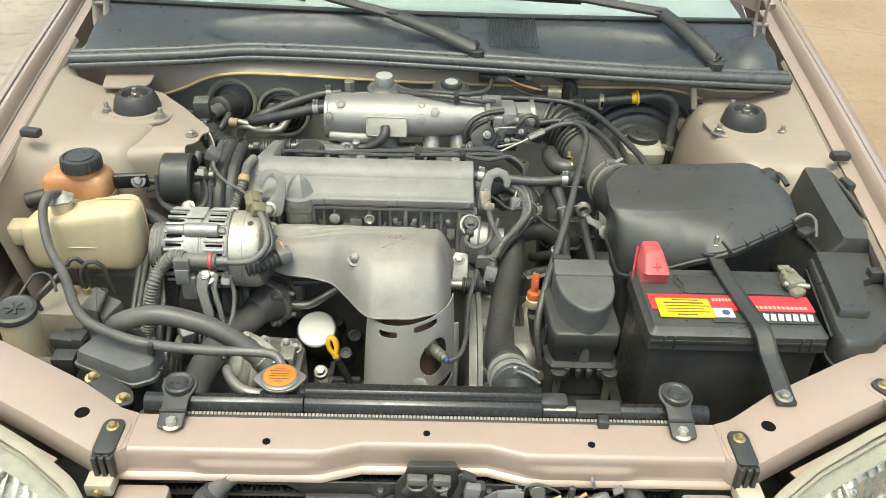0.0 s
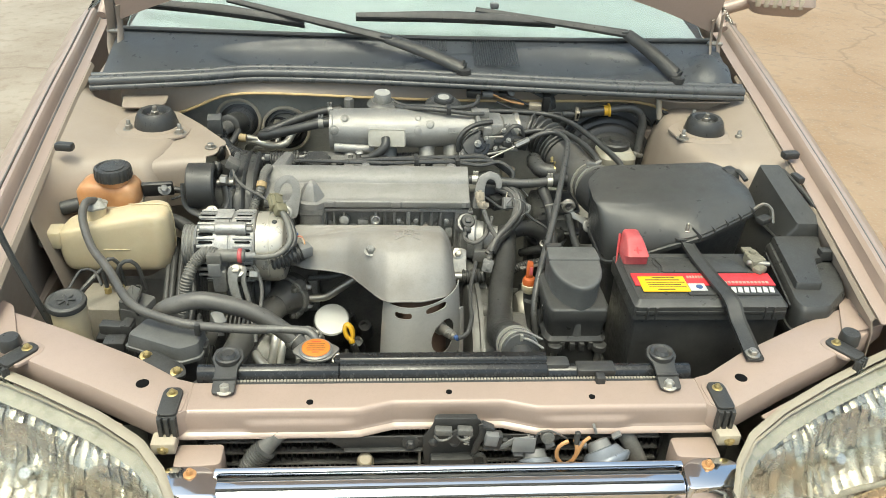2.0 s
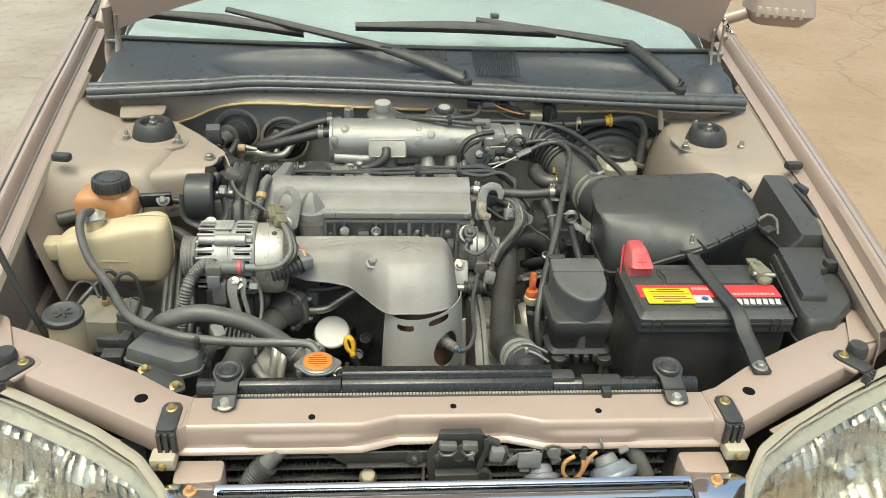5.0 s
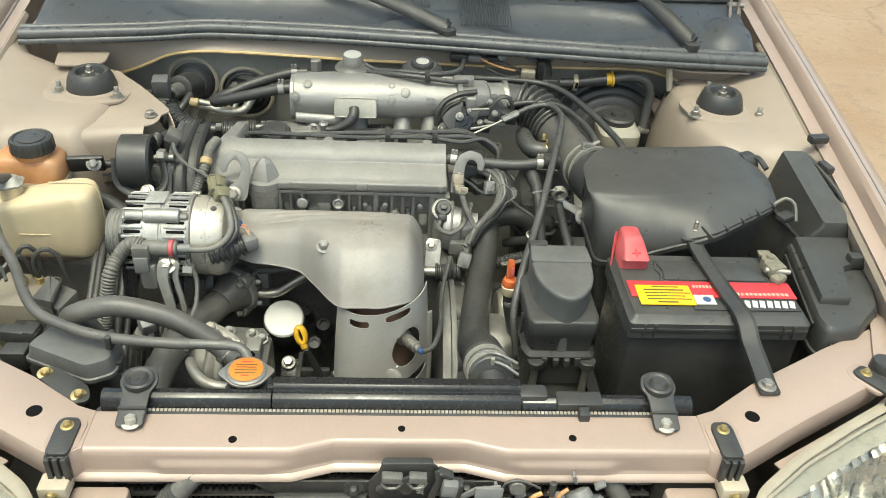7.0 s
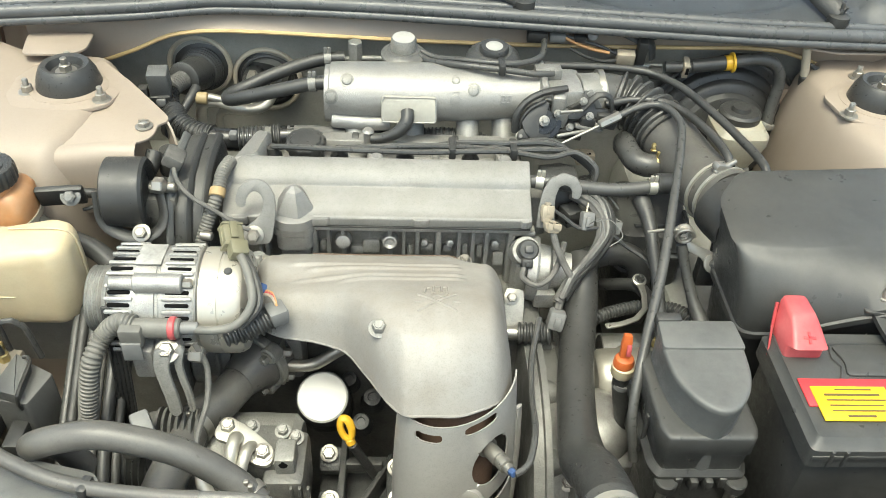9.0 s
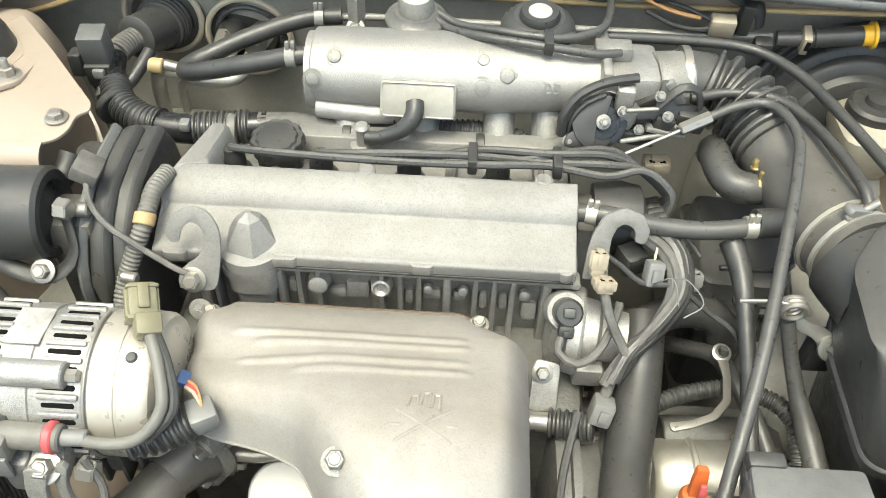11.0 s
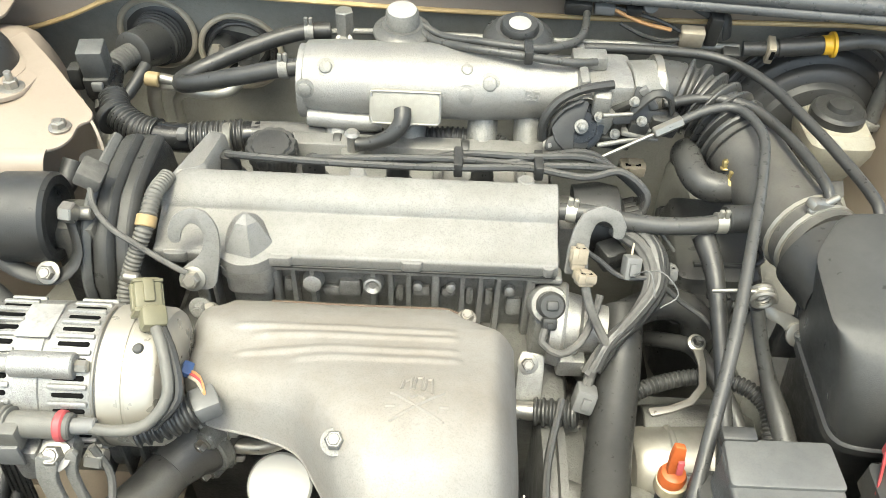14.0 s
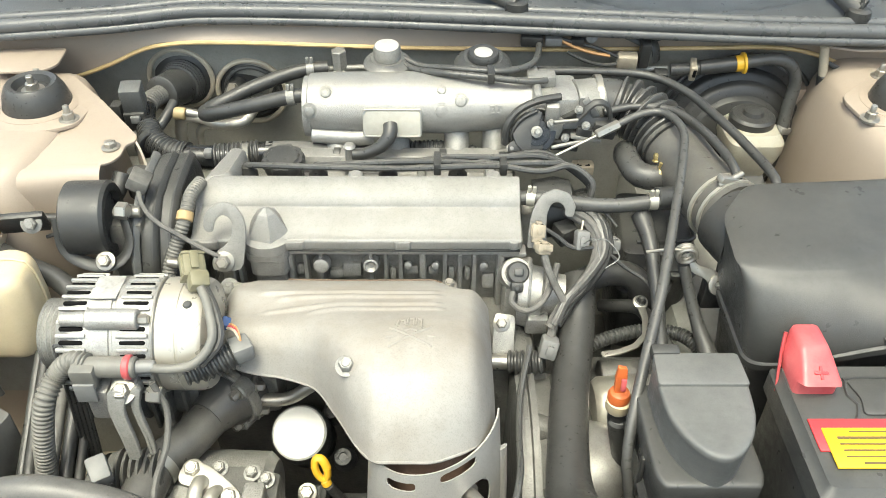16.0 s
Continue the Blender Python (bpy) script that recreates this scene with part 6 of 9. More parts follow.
lid_a = part("lid", loft([(inset(base_o, 0.003), lifted(0.0)), (between(0.05), rising(0.18)), (between(0.30), rising(0.56)), (between(0.62), rising(0.83)), (between(0.80), rising(0.91)), (between(0.91), rising(0.945)), (crest_o, rising(0.962)), (inset(crest_o, 0.003), rising(0.978)), (inset(crest_o, 0.007), rising(0.99)),
                          (inset(crest_o, 0.013), rising(0.998)), (inset(crest_o, 0.024), rising(1.0, 0.001)), (inset(crest_o, 0.05), rising(1.0, 0.001)), (inset(crest_o, 0.10), rising(1.0))]), BLACK_DUSTY, air, "smooth matt black filter lid")
part("rim", loft([(base_o, lifted(-0.008)), (base_o, lifted(0.0)), (inset(base_o, 0.003), lifted(0.002))]), BLACK, lid_a)
part("lower_case", loft([(inset(base_o, 0.03), 0.62), (inset(base_o, 0.010), lifted(-0.007))]), BLACK, air)
for i in range(5):
    t = i / 4
    x, y = lerp(0.480, 0.606, t), lerp(1.090, 1.164, t)
    part("rib", box((x - 0.004, y + 0.011, rim_z(x, y) + 0.004), (0.0025, 0.026, 0.015), 0.0008, (18, 0, 32)), BLACK, lid_a)
part("inlet_collar", lathe((0.352, 1.268, 0.828), (-0.35, 0.9, 0.0), [(0, 0.046), (0.04, 0.045), (0.05, 0.044), (0.052, 0.038)], 32), BLACK, lid_a)
part("latch", tube([(0.612, 1.176, 0.856), (0.630, 1.180, 0.866), (0.644, 1.172, 0.860), (0.648, 1.160, 0.836)], 0.0035, 8, flat=1.8), STEEL, air)
part("latch", tube([(0.606, 1.300, 0.878), (0.618, 1.285, 0.884), (0.626, 1.262, 0.876)], 0.005, 8), BLACK, air)
part("latch_ear", box((0.630, 1.162, 0.842), (0.03, 0.02, 0.012), 0.003, (0, 0, 30)), BLACK, air)
part("rear_cap", lathe((0.594, 1.295, 0.864), (0.9, 0.3, 0.2), [(0, 0.022), (0.02, 0.021), (0.024, 0.018)], 24), BLACK, air)

# ---------------------------------------------------------------- fuse box
fuse = thing("fuse_box", (0.68, 1.1, 0.70), "black plastic fuse box beside the wing", "fuse box")
def fuse_top(d):
    return lambda x, y: 0.893 - max(0.0, 1.305 - y) * 0.33 + d


rl = rounded([(0.690, 1.145), (0.742, 1.145), (0.708, 1.305), (0.664, 1.305)], 0.006)
part("rear_lid", loft([(rounded([(0.648, 1.145), (0.742, 1.145), (0.710, 1.31), (0.640, 1.31)], 0.006), 0.70), (rounded([(0.664, 1.145), (0.744, 1.145), (0.710, 1.308), (0.650, 1.308)], 0.006), 0.80), (rl, fuse_top(-0.008)), (inset(rl, 0.003), fuse_top(0.0))]), BLACK_DUSTY, fuse)
part("lid_seam", tube([(0.668, 1.148, 0.800), (0.655, 1.22, 0.805), (0.650, 1.306, 0.812)], 0.003, 6), BLACK, fuse)
fo_ = rounded([(0.640, 1.150), (0.752, 1.150), (0.746, 1.067), (0.716, 0.975), (0.660, 0.922), (0.612, 0.920), (0.606, 0.945)], 0.010)
part("front_case", loft([(inset(fo_, 0.016), 0.66), (inset(fo_, 0.010), 0.750)]), BLACK, fuse)
flid = part("front_lid", loft([(inset(fo_, -0.002), 0.744), (inset(fo_, -0.003), 0.752), (inset(fo_, 0.001), 0.754), (fo_, 0.792), (inset(fo_, 0.003), 0.799), (inset(fo_, 0.007), 0.803), (inset(fo_, 0.03), 0.804)]), BLACK_DUSTY, fuse)
rt_ = [(0.646, 1.144), (0.738, 1.144), (0.714, 1.068), (0.694, 1.060), (0.668, 0.977), (0.622, 0.979)]
part("raised_top", loft([(rounded(rt_, 0.005), 0.800), (rounded(rt_, 0.005), 0.813), (inset(rounded(rt_, 0.005), 0.003), 0.817), (inset(rounded(rt_, 0.005), 0.02), 0.8175)]), BLACK_DUSTY, flid)
part("latch", box((0.722, 1.075, 0.818), (0.034, 0.018, 0.022), 0.003), BLACK, flid)
for x, y in ((0.622, 0.918), (0.640, 0.918), (0.660, 0.920), (0.688, 0.946)):
    part("rib", box((x, y, 0.758), (0.004, 0.008, 0.040), 0.001), BLACK, flid)
part("side_groove", box((0.619, 1.04, 0.788), (0.004, 0.18, 0.005), 0.001, (0, 0, -9)), BLACK, flid)
part("harness", tube([(0.716, 1.302, 0.880), (0.734, 1.24, 0.866), (0.748, 1.17, 0.845), (0.750, 1.13, 0.83)], 0.005, 8), BLACK, fuse)
part("bracket_clip", box((0.735, 1.27, 0.878), (0.016, 0.03, 0.014), 0.003, (0, 0, 12)), BLACK, fuse)

# ---------------------------------------------------------------- ignition coil housing
coil = thing("relay_housing", (0.24, 1.03, 0.66), "square black plastic housing beside the battery", "housing")
co = rounded([(0.197, 1.096), (0.289, 1.096), (0.289, 1.050), (0.286, 1.018), (0.276, 0.992), (0.260, 0.973), (0.243, 0.966), (0.226, 0.973), (0.210, 0.992), (0.200, 1.018), (0.197, 1.050)], 0.012, 4)
cs = rounded([(0.186, 1.100), (0.294, 1.100), (0.296, 0.985), (0.290, 0.969), (0.194, 0.969), (0.187, 0.985)], 0.005, 3)
part("case", loft([(inset(cs, 0.008), 0.64), (inset(cs, 0.006), 0.700), (inset(cs, 0.003), 0.735), (cs, 0.740), (cs, 0.764), (inset(cs, 0.0015), 0.7665), (inset(cs, 0.004), 0.7675), (inset(cs, 0.010), 0.768)]), BLACK_DUSTY, coil)
part("lid", loft([(inset(co, 0.004), 0.690), (inset(co, 0.002), 0.770), (inset(co, 0.001), 0.8065), (co, 0.807), (co, 0.8125), (inset(co, 0.0012), 0.8142), (inset(co, 0.003), 0.8150), (inset(co, 0.008), 0.8152), (inset(co, 0.02), 0.8153)]), BOX_GREY, coil, "scuffed grey-black lid with a rounded front")
part("lid_step", prism(rounded([(0.196, 1.055), (0.290, 1.055), (0.288, 1.099), (0.199, 1.099)], 0.005), 0.808, 0.8185, 0.002), BOX_GREY, coil)
part("rear_lug", box((0.213, 1.103, 0.814), (0.030, 0.014, 0.014), 0.003), BLACK, coil)
for q in ((0.187, 1.02), (0.187, 1.06), (0.294, 1.02), (0.294, 1.06)):
    part("side_rib", box((q[0], q[1], 0.712), (0.005, 0.006, 0.065), 0.0015), BLACK, coil)
part("skirt", loft([(inset(cs, -0.001), 0.694), (inset(cs, -0.003), 0.702), (inset(cs, 0.004), 0.709)]), BLACK, coil)
for i in range(4):
    part("lower_tab", box((0.218 + 0.017 * i, 0.964 + 0.004 * abs(i - 1.5), 0.692), (0.010, 0.012, 0.018), 0.003), BLACK, coil)
for x in (0.205, 0.285):
    part("ear", cyl((x, 0.968, 0.682), (x, 0.968, 0.696), 0.013), BLACK, coil)
    part("leg", cyl((x, 0.968, 0.54), (x, 0.968, 0.684), 0.006), STEEL, coil)
part("bracket", box((0.245, 1.02, 0.60), (0.09, 0.08, 0.13), 0.01), GREASE, coil)

# ---------------------------------------------------------------- fluid reservoirs
res = thing("coolant_reservoir", (-0.62, 1.22, 0.70), "yellowed white plastic coolant overflow tank", "reservoir")
ro = rounded([(-0.712, 1.192), (-0.520, 1.188), (-0.502, 1.205), (-0.504, 1.262), (-0.705, 1.266)], 0.024, 6)
rt = lambda x, y: curve([(-0.72, 0.789), (-0.66, 0.797), (-0.60, 0.824), (-0.48, 0.828)], x)
part("tank", loft([(inset(ro, 0.020), 0.704), (inset(ro, 0.008), 0.708), (inset(ro, 0.003), 0.716), (ro, 0.735), (inset(ro, -0.002), 0.765), (ro, lambda x, y: rt(x, y) - 0.016), (inset(ro, 0.003), lambda x, y: rt(x, y) - 0.007), (inset(ro, 0.009), lambda x, y: rt(x, y) - 0.002), (inset(ro, 0.018), rt), (inset(ro, 0.05), rt)]), WHITE_PL, res)
part("mould_seam", tube([(-0.506, 1.235, 0.715), (-0.5005, 1.235, 0.76), (-0.503, 1.235, 0.815), (-0.52, 1.235, 0.828), (-0.58, 1.235, 0.827)], 0.0015, 6), WHITE_PL, res)
part("level_line", box((-0.60, 1.1885, 0.755), (0.05, 0.002, 0.0015), 0.0005), WHITE_PL, res)
part("ear", prism(rounded([(-0.748, 1.196), (-0.700, 1.19), (-0.700, 1.235), (-0.742, 1.230)], 0.010), 0.752, 0.788, 0.006), WHITE_PL, res)
part("bolt", bolt((-0.732, 1.192, 0.768), (0, -1, 0.3), 0.007, 0.011), STEEL, res)
part("neck", cyl((-0.640, 1.232, 0.795), (-0.640, 1.232, 0.826), 0.018), WHITE_PL, res)
part("cap", lathe((-0.640, 1.232, 0.824), (0, 0, 1), [(0, 0.020), (0.004, 0.021), (0.007, 0.016), (0.012, 0.012), (0.014, 0.009)], 30, teeth=5, tooth=0.14), mat("clear_grey_plastic", (0.30, 0.295, 0.265), 0.3, 0, 0.15, 40), res, "greyed clear plastic cap")

ps = thing("power_steering_reservoir", (-0.63, 1.295, 0.74), "amber fluid reservoir with a black screw cap", "reservoir")
po = rounded([(-0.690, 1.268), (-0.578, 1.268), (-0.572, 1.30), (-0.58, 1.338), (-0.685, 1.338)], 0.018, 5)
part("tank", loft([(inset(po, 0.02), 0.74), (inset(po, 0.004), 0.775), (po, 0.80), (po, 0.832), (inset(po, 0.006), 0.842), (inset(po, 0.018), 0.848)]), AMBER, ps)
part("neck", cyl((-0.619, 1.297, 0.843), (-0.619, 1.297, 0.858), 0.030), AMBER, ps)
cap_p = part("screw_cap", lathe((-0.619, 1.297, 0.854), (0, 0, 1), [(0, 0.0335), (0.003, 0.0345), (0.019, 0.0335), (0.0225, 0.032), (0.0235, 0.028), (0.0215, 0.026), (0.0215, 0.012)], 96, teeth=24, tooth=0.035), BLACK, ps, "black ribbed screw cap")
part("cap_cross", box((-0.619, 1.297, 0.8765), (0.040, 0.005, 0.002), 0.0008, (0, 0, 20)), BLACK_DUSTY, cap_p)
part("cap_ring", lathe((-0.619, 1.297, 0.8755), (0, 0, 1), [(0, 0.022), (0.0015, 0.022), (0.0018, 0.019)], 40), BLACK_DUSTY, cap_p)
part("bracket", box((-0.545, 1.318, 0.818), (0.060, 0.010, 0.034), 0.003, (20, 0, 8)), BLACK, ps)
part("bolt", bolt((-0.530, 1.311, 0.822), (0.1, -0.9, 0.5), 0.008, 0.013), ALU_DARK, ps)
part("band", loft([(inset(po, -0.002), 0.792), (inset(po, -0.0025), 0.798), (inset(po, -0.002), 0.804)]), CREAM, ps)
part("clamp_side", cyl((-0.722, 1.275, 0.795), (-0.688, 1.285, 0.800), 0.014), BLACK, ps)

wash = thing("washer_filler", (-0.625, 0.982, 0.62), "yellowed washer bottle neck with a dark lid", "washer bottle")
part("neck", lathe((-0.628, 0.985, 0.60), (0.04, -0.03, 1), [(0, 0.038), (0.06, 0.034), (0.10, 0.028), (0.165, 0.029), (0.176, 0.028)], 28), WHITE_PL, wash)
wl = part("lid", lathe((-0.623, 0.979, 0.776), (0.05, -0.1, 1), [(0, 0.032), (0.004, 0.033), (0.009, 0.031), (0.011, 0.026), (0.009, 0.022)], 36), BLACK_DUSTY, wash, "dark grey flip lid")
for a in (0, 60, 120):
    part("lid_rib", box((-0.622, 0.978, 0.786), (0.030, 0.004, 0.003), 0.001, (0, 0, a)), BLACK_DUSTY, wl)
part("lid_loop", tube([(-0.628, 1.01, 0.785), (-0.615, 1.045, 0.80), (-0.595, 1.05, 0.795), (-0.580, 1.03, 0.78)], 0.0025, 8), BLACK, wash)

unit = thing("brake_control_unit", (-0.57, 1.12, 0.58), "pale metal control unit with a black end box", "control unit")
part("metal_case", prism([(-0.668, 1.085), (-0.579, 1.080), (-0.572, 1.160), (-0.650, 1.172)], 0.60, 0.692, 0.003), mat("pale_unit_metal", (0.33, 0.30, 0.25), 0.5, 0.2, 0.12, 20, 0.2, 600, (0.22, 0.20, 0.165), 0.45, 16, speck=0.25), unit)
part("black_box", prism(rounded([(-0.577, 1.074), (-0.534, 1.066), (-0.519, 1.116), (-0.545, 1.130), (-0.568, 1.140)], 0.006), 0.56, 0.698, 0.004), BOX_GREY, unit)
part("box_lid", prism(rounded([(-0.577, 1.078), (-0.543, 1.068), (-0.546, 1.122), (-0.567, 1.137)], 0.005), 0.680, 0.712, 0.003), BOX_GREY, unit)
part("lid_edge", tube([(-0.541, 1.066, 0.690), (-0.541, 1.067, 0.712), (-0.545, 1.122, 0.713), (-0.556, 1.128, 0.713)], 0.0024, 6), BLACK, unit)
for i, (x, y) in enumerate(((-0.612, 1.138), (-0.588, 1.142), (-0.600, 1.158))):
    part("pipe_nut", cyl((x, y, 0.688), (x, y, 0.704), 0.007, seg=6), BRASS, unit)
for pts in ([(-0.612, 1.138, 0.70), (-0.616, 1.142, 0.735), (-0.606, 1.150, 0.757), (-0.592, 1.158, 0.745), (-0.588, 1.16, 0.69)],
            [(-0.588, 1.142, 0.70), (-0.590, 1.140, 0.735), (-0.575, 1.145, 0.756), (-0.556, 1.150, 0.745), (-0.546, 1.150, 0.69)],
            [(-0.650, 1.10, 0.68), (-0.645, 1.085, 0.72), (-0.628, 1.10, 0.740), (-0.604, 1.13, 0.752), (-0.596, 1.15, 0.70)]):
    part("brake_pipe", tube(pts, 0.0040, 8), RUBBER_GREY, unit)
for x in (-0.60, -0.585, -0.55):
    part("plug", box((x, 1.055, 0.655), (0.020, 0.05, 0.022), 0.003), BLACK, unit)
part("stand", box((-0.57, 1.12, 0.52), (0.10, 0.06, 0.17), 0.006), GREASE, unit)

rb = thing("relay_box", (-0.47, 0.955, 0.66), "black relay box with a chamfered lid", "relay box")
bo = rounded([(-0.508, 0.893), (-0.414, 0.850), (-0.386, 0.864), (-0.381, 0.905), (-0.392, 0.918), (-0.486, 0.940)], 0.008)
part("case", loft([(inset(bo, 0.014), 0.64), (inset(bo, 0.006), 0.760)]), BLACK, rb)
def scaled(poly, k):
    mx, my = sum(p[0] for p in poly) / len(poly), sum(p[1] for p in poly) / len(poly)
    return [(mx + (x - mx) * k, my + (y - my) * k) for x, y in poly]


part("lid", loft([(scaled(bo, 1.05), 0.750), (scaled(bo, 1.05), 0.7555), (scaled(bo, 1.0), 0.757), (scaled(bo, 0.95), 0.774), (scaled(bo, 0.92), 0.7785), (scaled(bo, 0.80), 0.7795), (scaled(bo, 0.4), 0.780)]), BOX_GREY, rb, "dusty chamfered relay box lid")
for q in ((-0.490, 0.885), (-0.460, 0.872), (-0.430, 0.858)):
    part("case_rib", box((q[0], q[1] + 0.004, 0.725), (0.004, 0.006, 0.06), 0.001, (0, 0, -24)), BLACK, rb)
part("latch", box((-0.384, 0.888, 0.752), (0.012, 0.02, 0.02), 0.002), BLACK, rb)
part("connector", box((-0.535, 0.945, 0.752), (0.056, 0.020, 0.020), 0.004, (0, 0, -8)), BLACK, rb)
part("connector_collar", box((-0.518, 0.945, 0.752), (0.018, 0.026, 0.026), 0.003, (0, 0, -8)), BLACK, rb)
part("connector", box((-0.532, 0.915, 0.738), (0.034, 0.026, 0.030), 0.003), BLACK, rb)
part("connector", box((-0.560, 0.920, 0.715), (0.046, 0.03, 0.03), 0.003), TAPE, rb)
part("stand", box((-0.45, 0.895, 0.52), (0.09, 0.05, 0.26), 0.006), GREASE, rb)
for p in ((-0.462, 0.842, 0.774), (-0.408, 0.803, 0.774)):
    part("screw", bolt(p, (0.2, -0.2, 1), 0.006, 0.010), BRASS, rb)
part("mount_strap", prism(rounded([(-0.478, 0.842), (-0.455, 0.858), (-0.40, 0.820), (-0.392, 0.795), (-0.41, 0.788), (-0.44, 0.812)], 0.01), 0.770, 0.775, 0.001), BLACK, rb)

# ---------------------------------------------------------------- front-end bits behind the grille
cond = thing("condenser", (0, 0.72, 0.42), "dark finned condenser in front of the radiator", "condenser")
# backing box in the hole colour, painting the shade between the fins
part("core", box((-0.02, 0.742, 0.56), (0.68, 0.016, 0.30), 0.002), HOLE_SHADE, cond)
for i in range(10):
    z_ = 0.709 - 0.0225 * i
    part("cooling_tube", box((-0.02, 0.727, z_), (0.68, 0.014, 0.0042), 0.0012), CORE, cond)
    fb_ = bmesh.new()
    for k in range(170):
        x_ = -0.355 + 0.004 * k
        q = [fb_.verts.new((x_ + 0.002 * (k % 2), y_, zz)) for y_, zz in ((0.724, z_ + 0.002), (0.736, z_ + 0.002), (0.736, z_ + 0.0205), (0.724, z_ + 0.0205))]
        fb_.faces.new(q)
    part("finned_strip", fb_, IRON, cond)
part("side_frame", box((-0.046, 0.708, 0.655), (0.004, 0.016, 0.110), 0.001), GREASE, cond)
sf = thing("support_gusset", (-0.105, 0.705, 0.712), "black steel flange bolted under the support", "bracket")
part("plate", prism([(-0.188, 0.7335), (-0.156, 0.709), (-0.044, 0.709), (-0.034, 0.7335)], -0.7060, -0.7030, 0.001, m=pose(0, 0, 0, 90, 0, 0)), BLACK, sf)
part("lip", box((-0.100, 0.700, 0.7115), (0.112, 0.010, 0.003), 0.001), BLACK, sf)
part("bolt", bolt((-0.060, 0.7025, 0.722), (0, -1, 0.1), 0.007, 0.013), BLACK, sf)
sg = thing("support_gusset", (0.115, 0.705, 0.715), "black steel flange bolted under the support", "bracket")
part("plate", prism([(0.045, 0.7335), (0.056, 0.712), (0.150, 0.716), (0.176, 0.7335)], -0.7060, -0.7030, 0.001, m=pose(0, 0, 0, 90, 0, 0)), BLACK, sg)
part("bolt", bolt((0.078, 0.7025, 0.724), (0, -1, 0.1), 0.007, 0.012), BLACK, sg)

latch = thing("bonnet_latch", (0.004, 0.700, 0.662), "black steel bonnet latch at the front support", "latch")
part("plate", prism(rounded([(-0.036, 0.668), (0.038, 0.668), (0.038, 0.726), (0.044, 0.762), (0.034, 0.772), (-0.026, 0.772), (-0.030, 0.756), (-0.042, 0.738), (-0.042, 0.710)], 0.005), -0.7010, -0.6975, 0.001, m=pose(0, 0, 0, 90, 0, 0)), BLACK, latch)
part("top_fold", prism(rounded([(-0.028, 0.698), (0.036, 0.698), (0.034, 0.708), (-0.024, 0.708)], 0.003), 0.7690, 0.7720, 0.001), BLACK, latch)
for x_, w_ in ((-0.014, 0.025), (0.017, 0.022)):
    part("striker_guide", box((x_, 0.691, 0.755), (w_, 0.012, 0.011), 0.002, (0, 4, 0)), GREASE, latch)
    part("guide_lip", tube([(x_ - w_ / 2, 0.688, 0.749), (x_ - w_ / 4, 0.686, 0.742), (x_ + w_ / 4, 0.686, 0.743), (x_ + w_ / 2, 0.688, 0.750)], 0.0020, 6), GREASE, latch)
part("pawl", prism(rounded([(-0.010, 0.735), (0.008, 0.728), (0.014, 0.742), (0.006, 0.758), (-0.004, 0.752)], 0.003), -0.6935, -0.6890, 0.001, m=pose(0, 0, 0, 90, 0, 0)), BLACK, latch)
part("hook_lever", prism(rounded(flat_bar([(0.030, 0.700), (0.036, 0.730), (0.044, 0.750), (0.040, 0.768)], [0.008, 0.009, 0.011, 0.009]), 0.003), -0.6920, -0.6885, 0.001, m=pose(0, 0, 0, 90, 0, 0)), BLACK, latch)
part("lever_top", box((0.050, 0.692, 0.762), (0.020, 0.012, 0.006), 0.0015, (0, 28, 0)), BLACK, latch)
part("return_spring", tube([(0.020 + 0.004 * math.cos(i), 0.689 - 0.0002 * i, 0.730 + 0.0008 * i) if i % 2 else (0.020 + 0.004 * math.cos(i), 0.687, 0.730 + 0.0008 * i) for i in range(26)], 0.0009, 6, 0.003), STEEL, latch)
for p in ((-0.027, 0.6970, 0.728), (0.004, 0.6970, 0.728), (0.012, 0.6965, 0.738)):
    part("rivet", lathe(p, (0, -1, 0.1), [(0, 0.0075), (0.003, 0.0075), (0.005, 0.005), (0.0055, 0.002)], 16), GREASE if p[0] > 0 else BLACK, latch)
part("lower_box", box((0.000, 0.690, 0.690), (0.062, 0.016, 0.034), 0.003), BLACK, latch)
part("release_rod", tube([(0.046, 0.690, 0.722), (0.066, 0.688, 0.724), (0.085, 0.687, 0.734), (0.100, 0.687, 0.742)], 0.0030, 8, flat=0.6), GREASE, latch)
part("round_boss", lathe((0.040, 0.690, 0.700), (0, -1, 0.2), [(0, 0.012), (0.006, 0.012), (0.007, 0.008), (0.002, 0.007)], 20), BLACK, latch)
pk = thing("horn_relay", (0.056, 0.690, 0.728), "pale grey plug on a black relay by the latch", "relay")
part("case", box((0.058, 0.690, 0.738), (0.026, 0.016, 0.026), 0.003, (0, 8, 0)), BLACK, pk)
part("plug", box((0.055, 0.682, 0.747), (0.019, 0.012, 0.020), 0.002, (0, 8, 0)), GREY_PL, pk)
mb = thing("horn_bracket", (0.105, 0.690, 0.70), "grey steel horn bracket with a flat plate", "bracket")
part("plate", box((0.103, 0.682, 0.734), (0.034, 0.004, 0.024), 0.001, (-8, 3, 0)), GREY_PL, mb)
part("strap", prism(rounded(flat_bar([(0.060, 0.722), (0.075, 0.728), (0.088, 0.738), (0.118, 0.742)], [0.007, 0.008, 0.010, 0.010]), 0.002), -0.6880, -0.6850, 0.0008, m=pose(0, 0, 0, 90, 0, 0)), GREY_PL, mb)
part("stub", cyl((0.137, 0.690, 0.745), (0.137, 0.680, 0.747), 0.010), GREASE, mb)
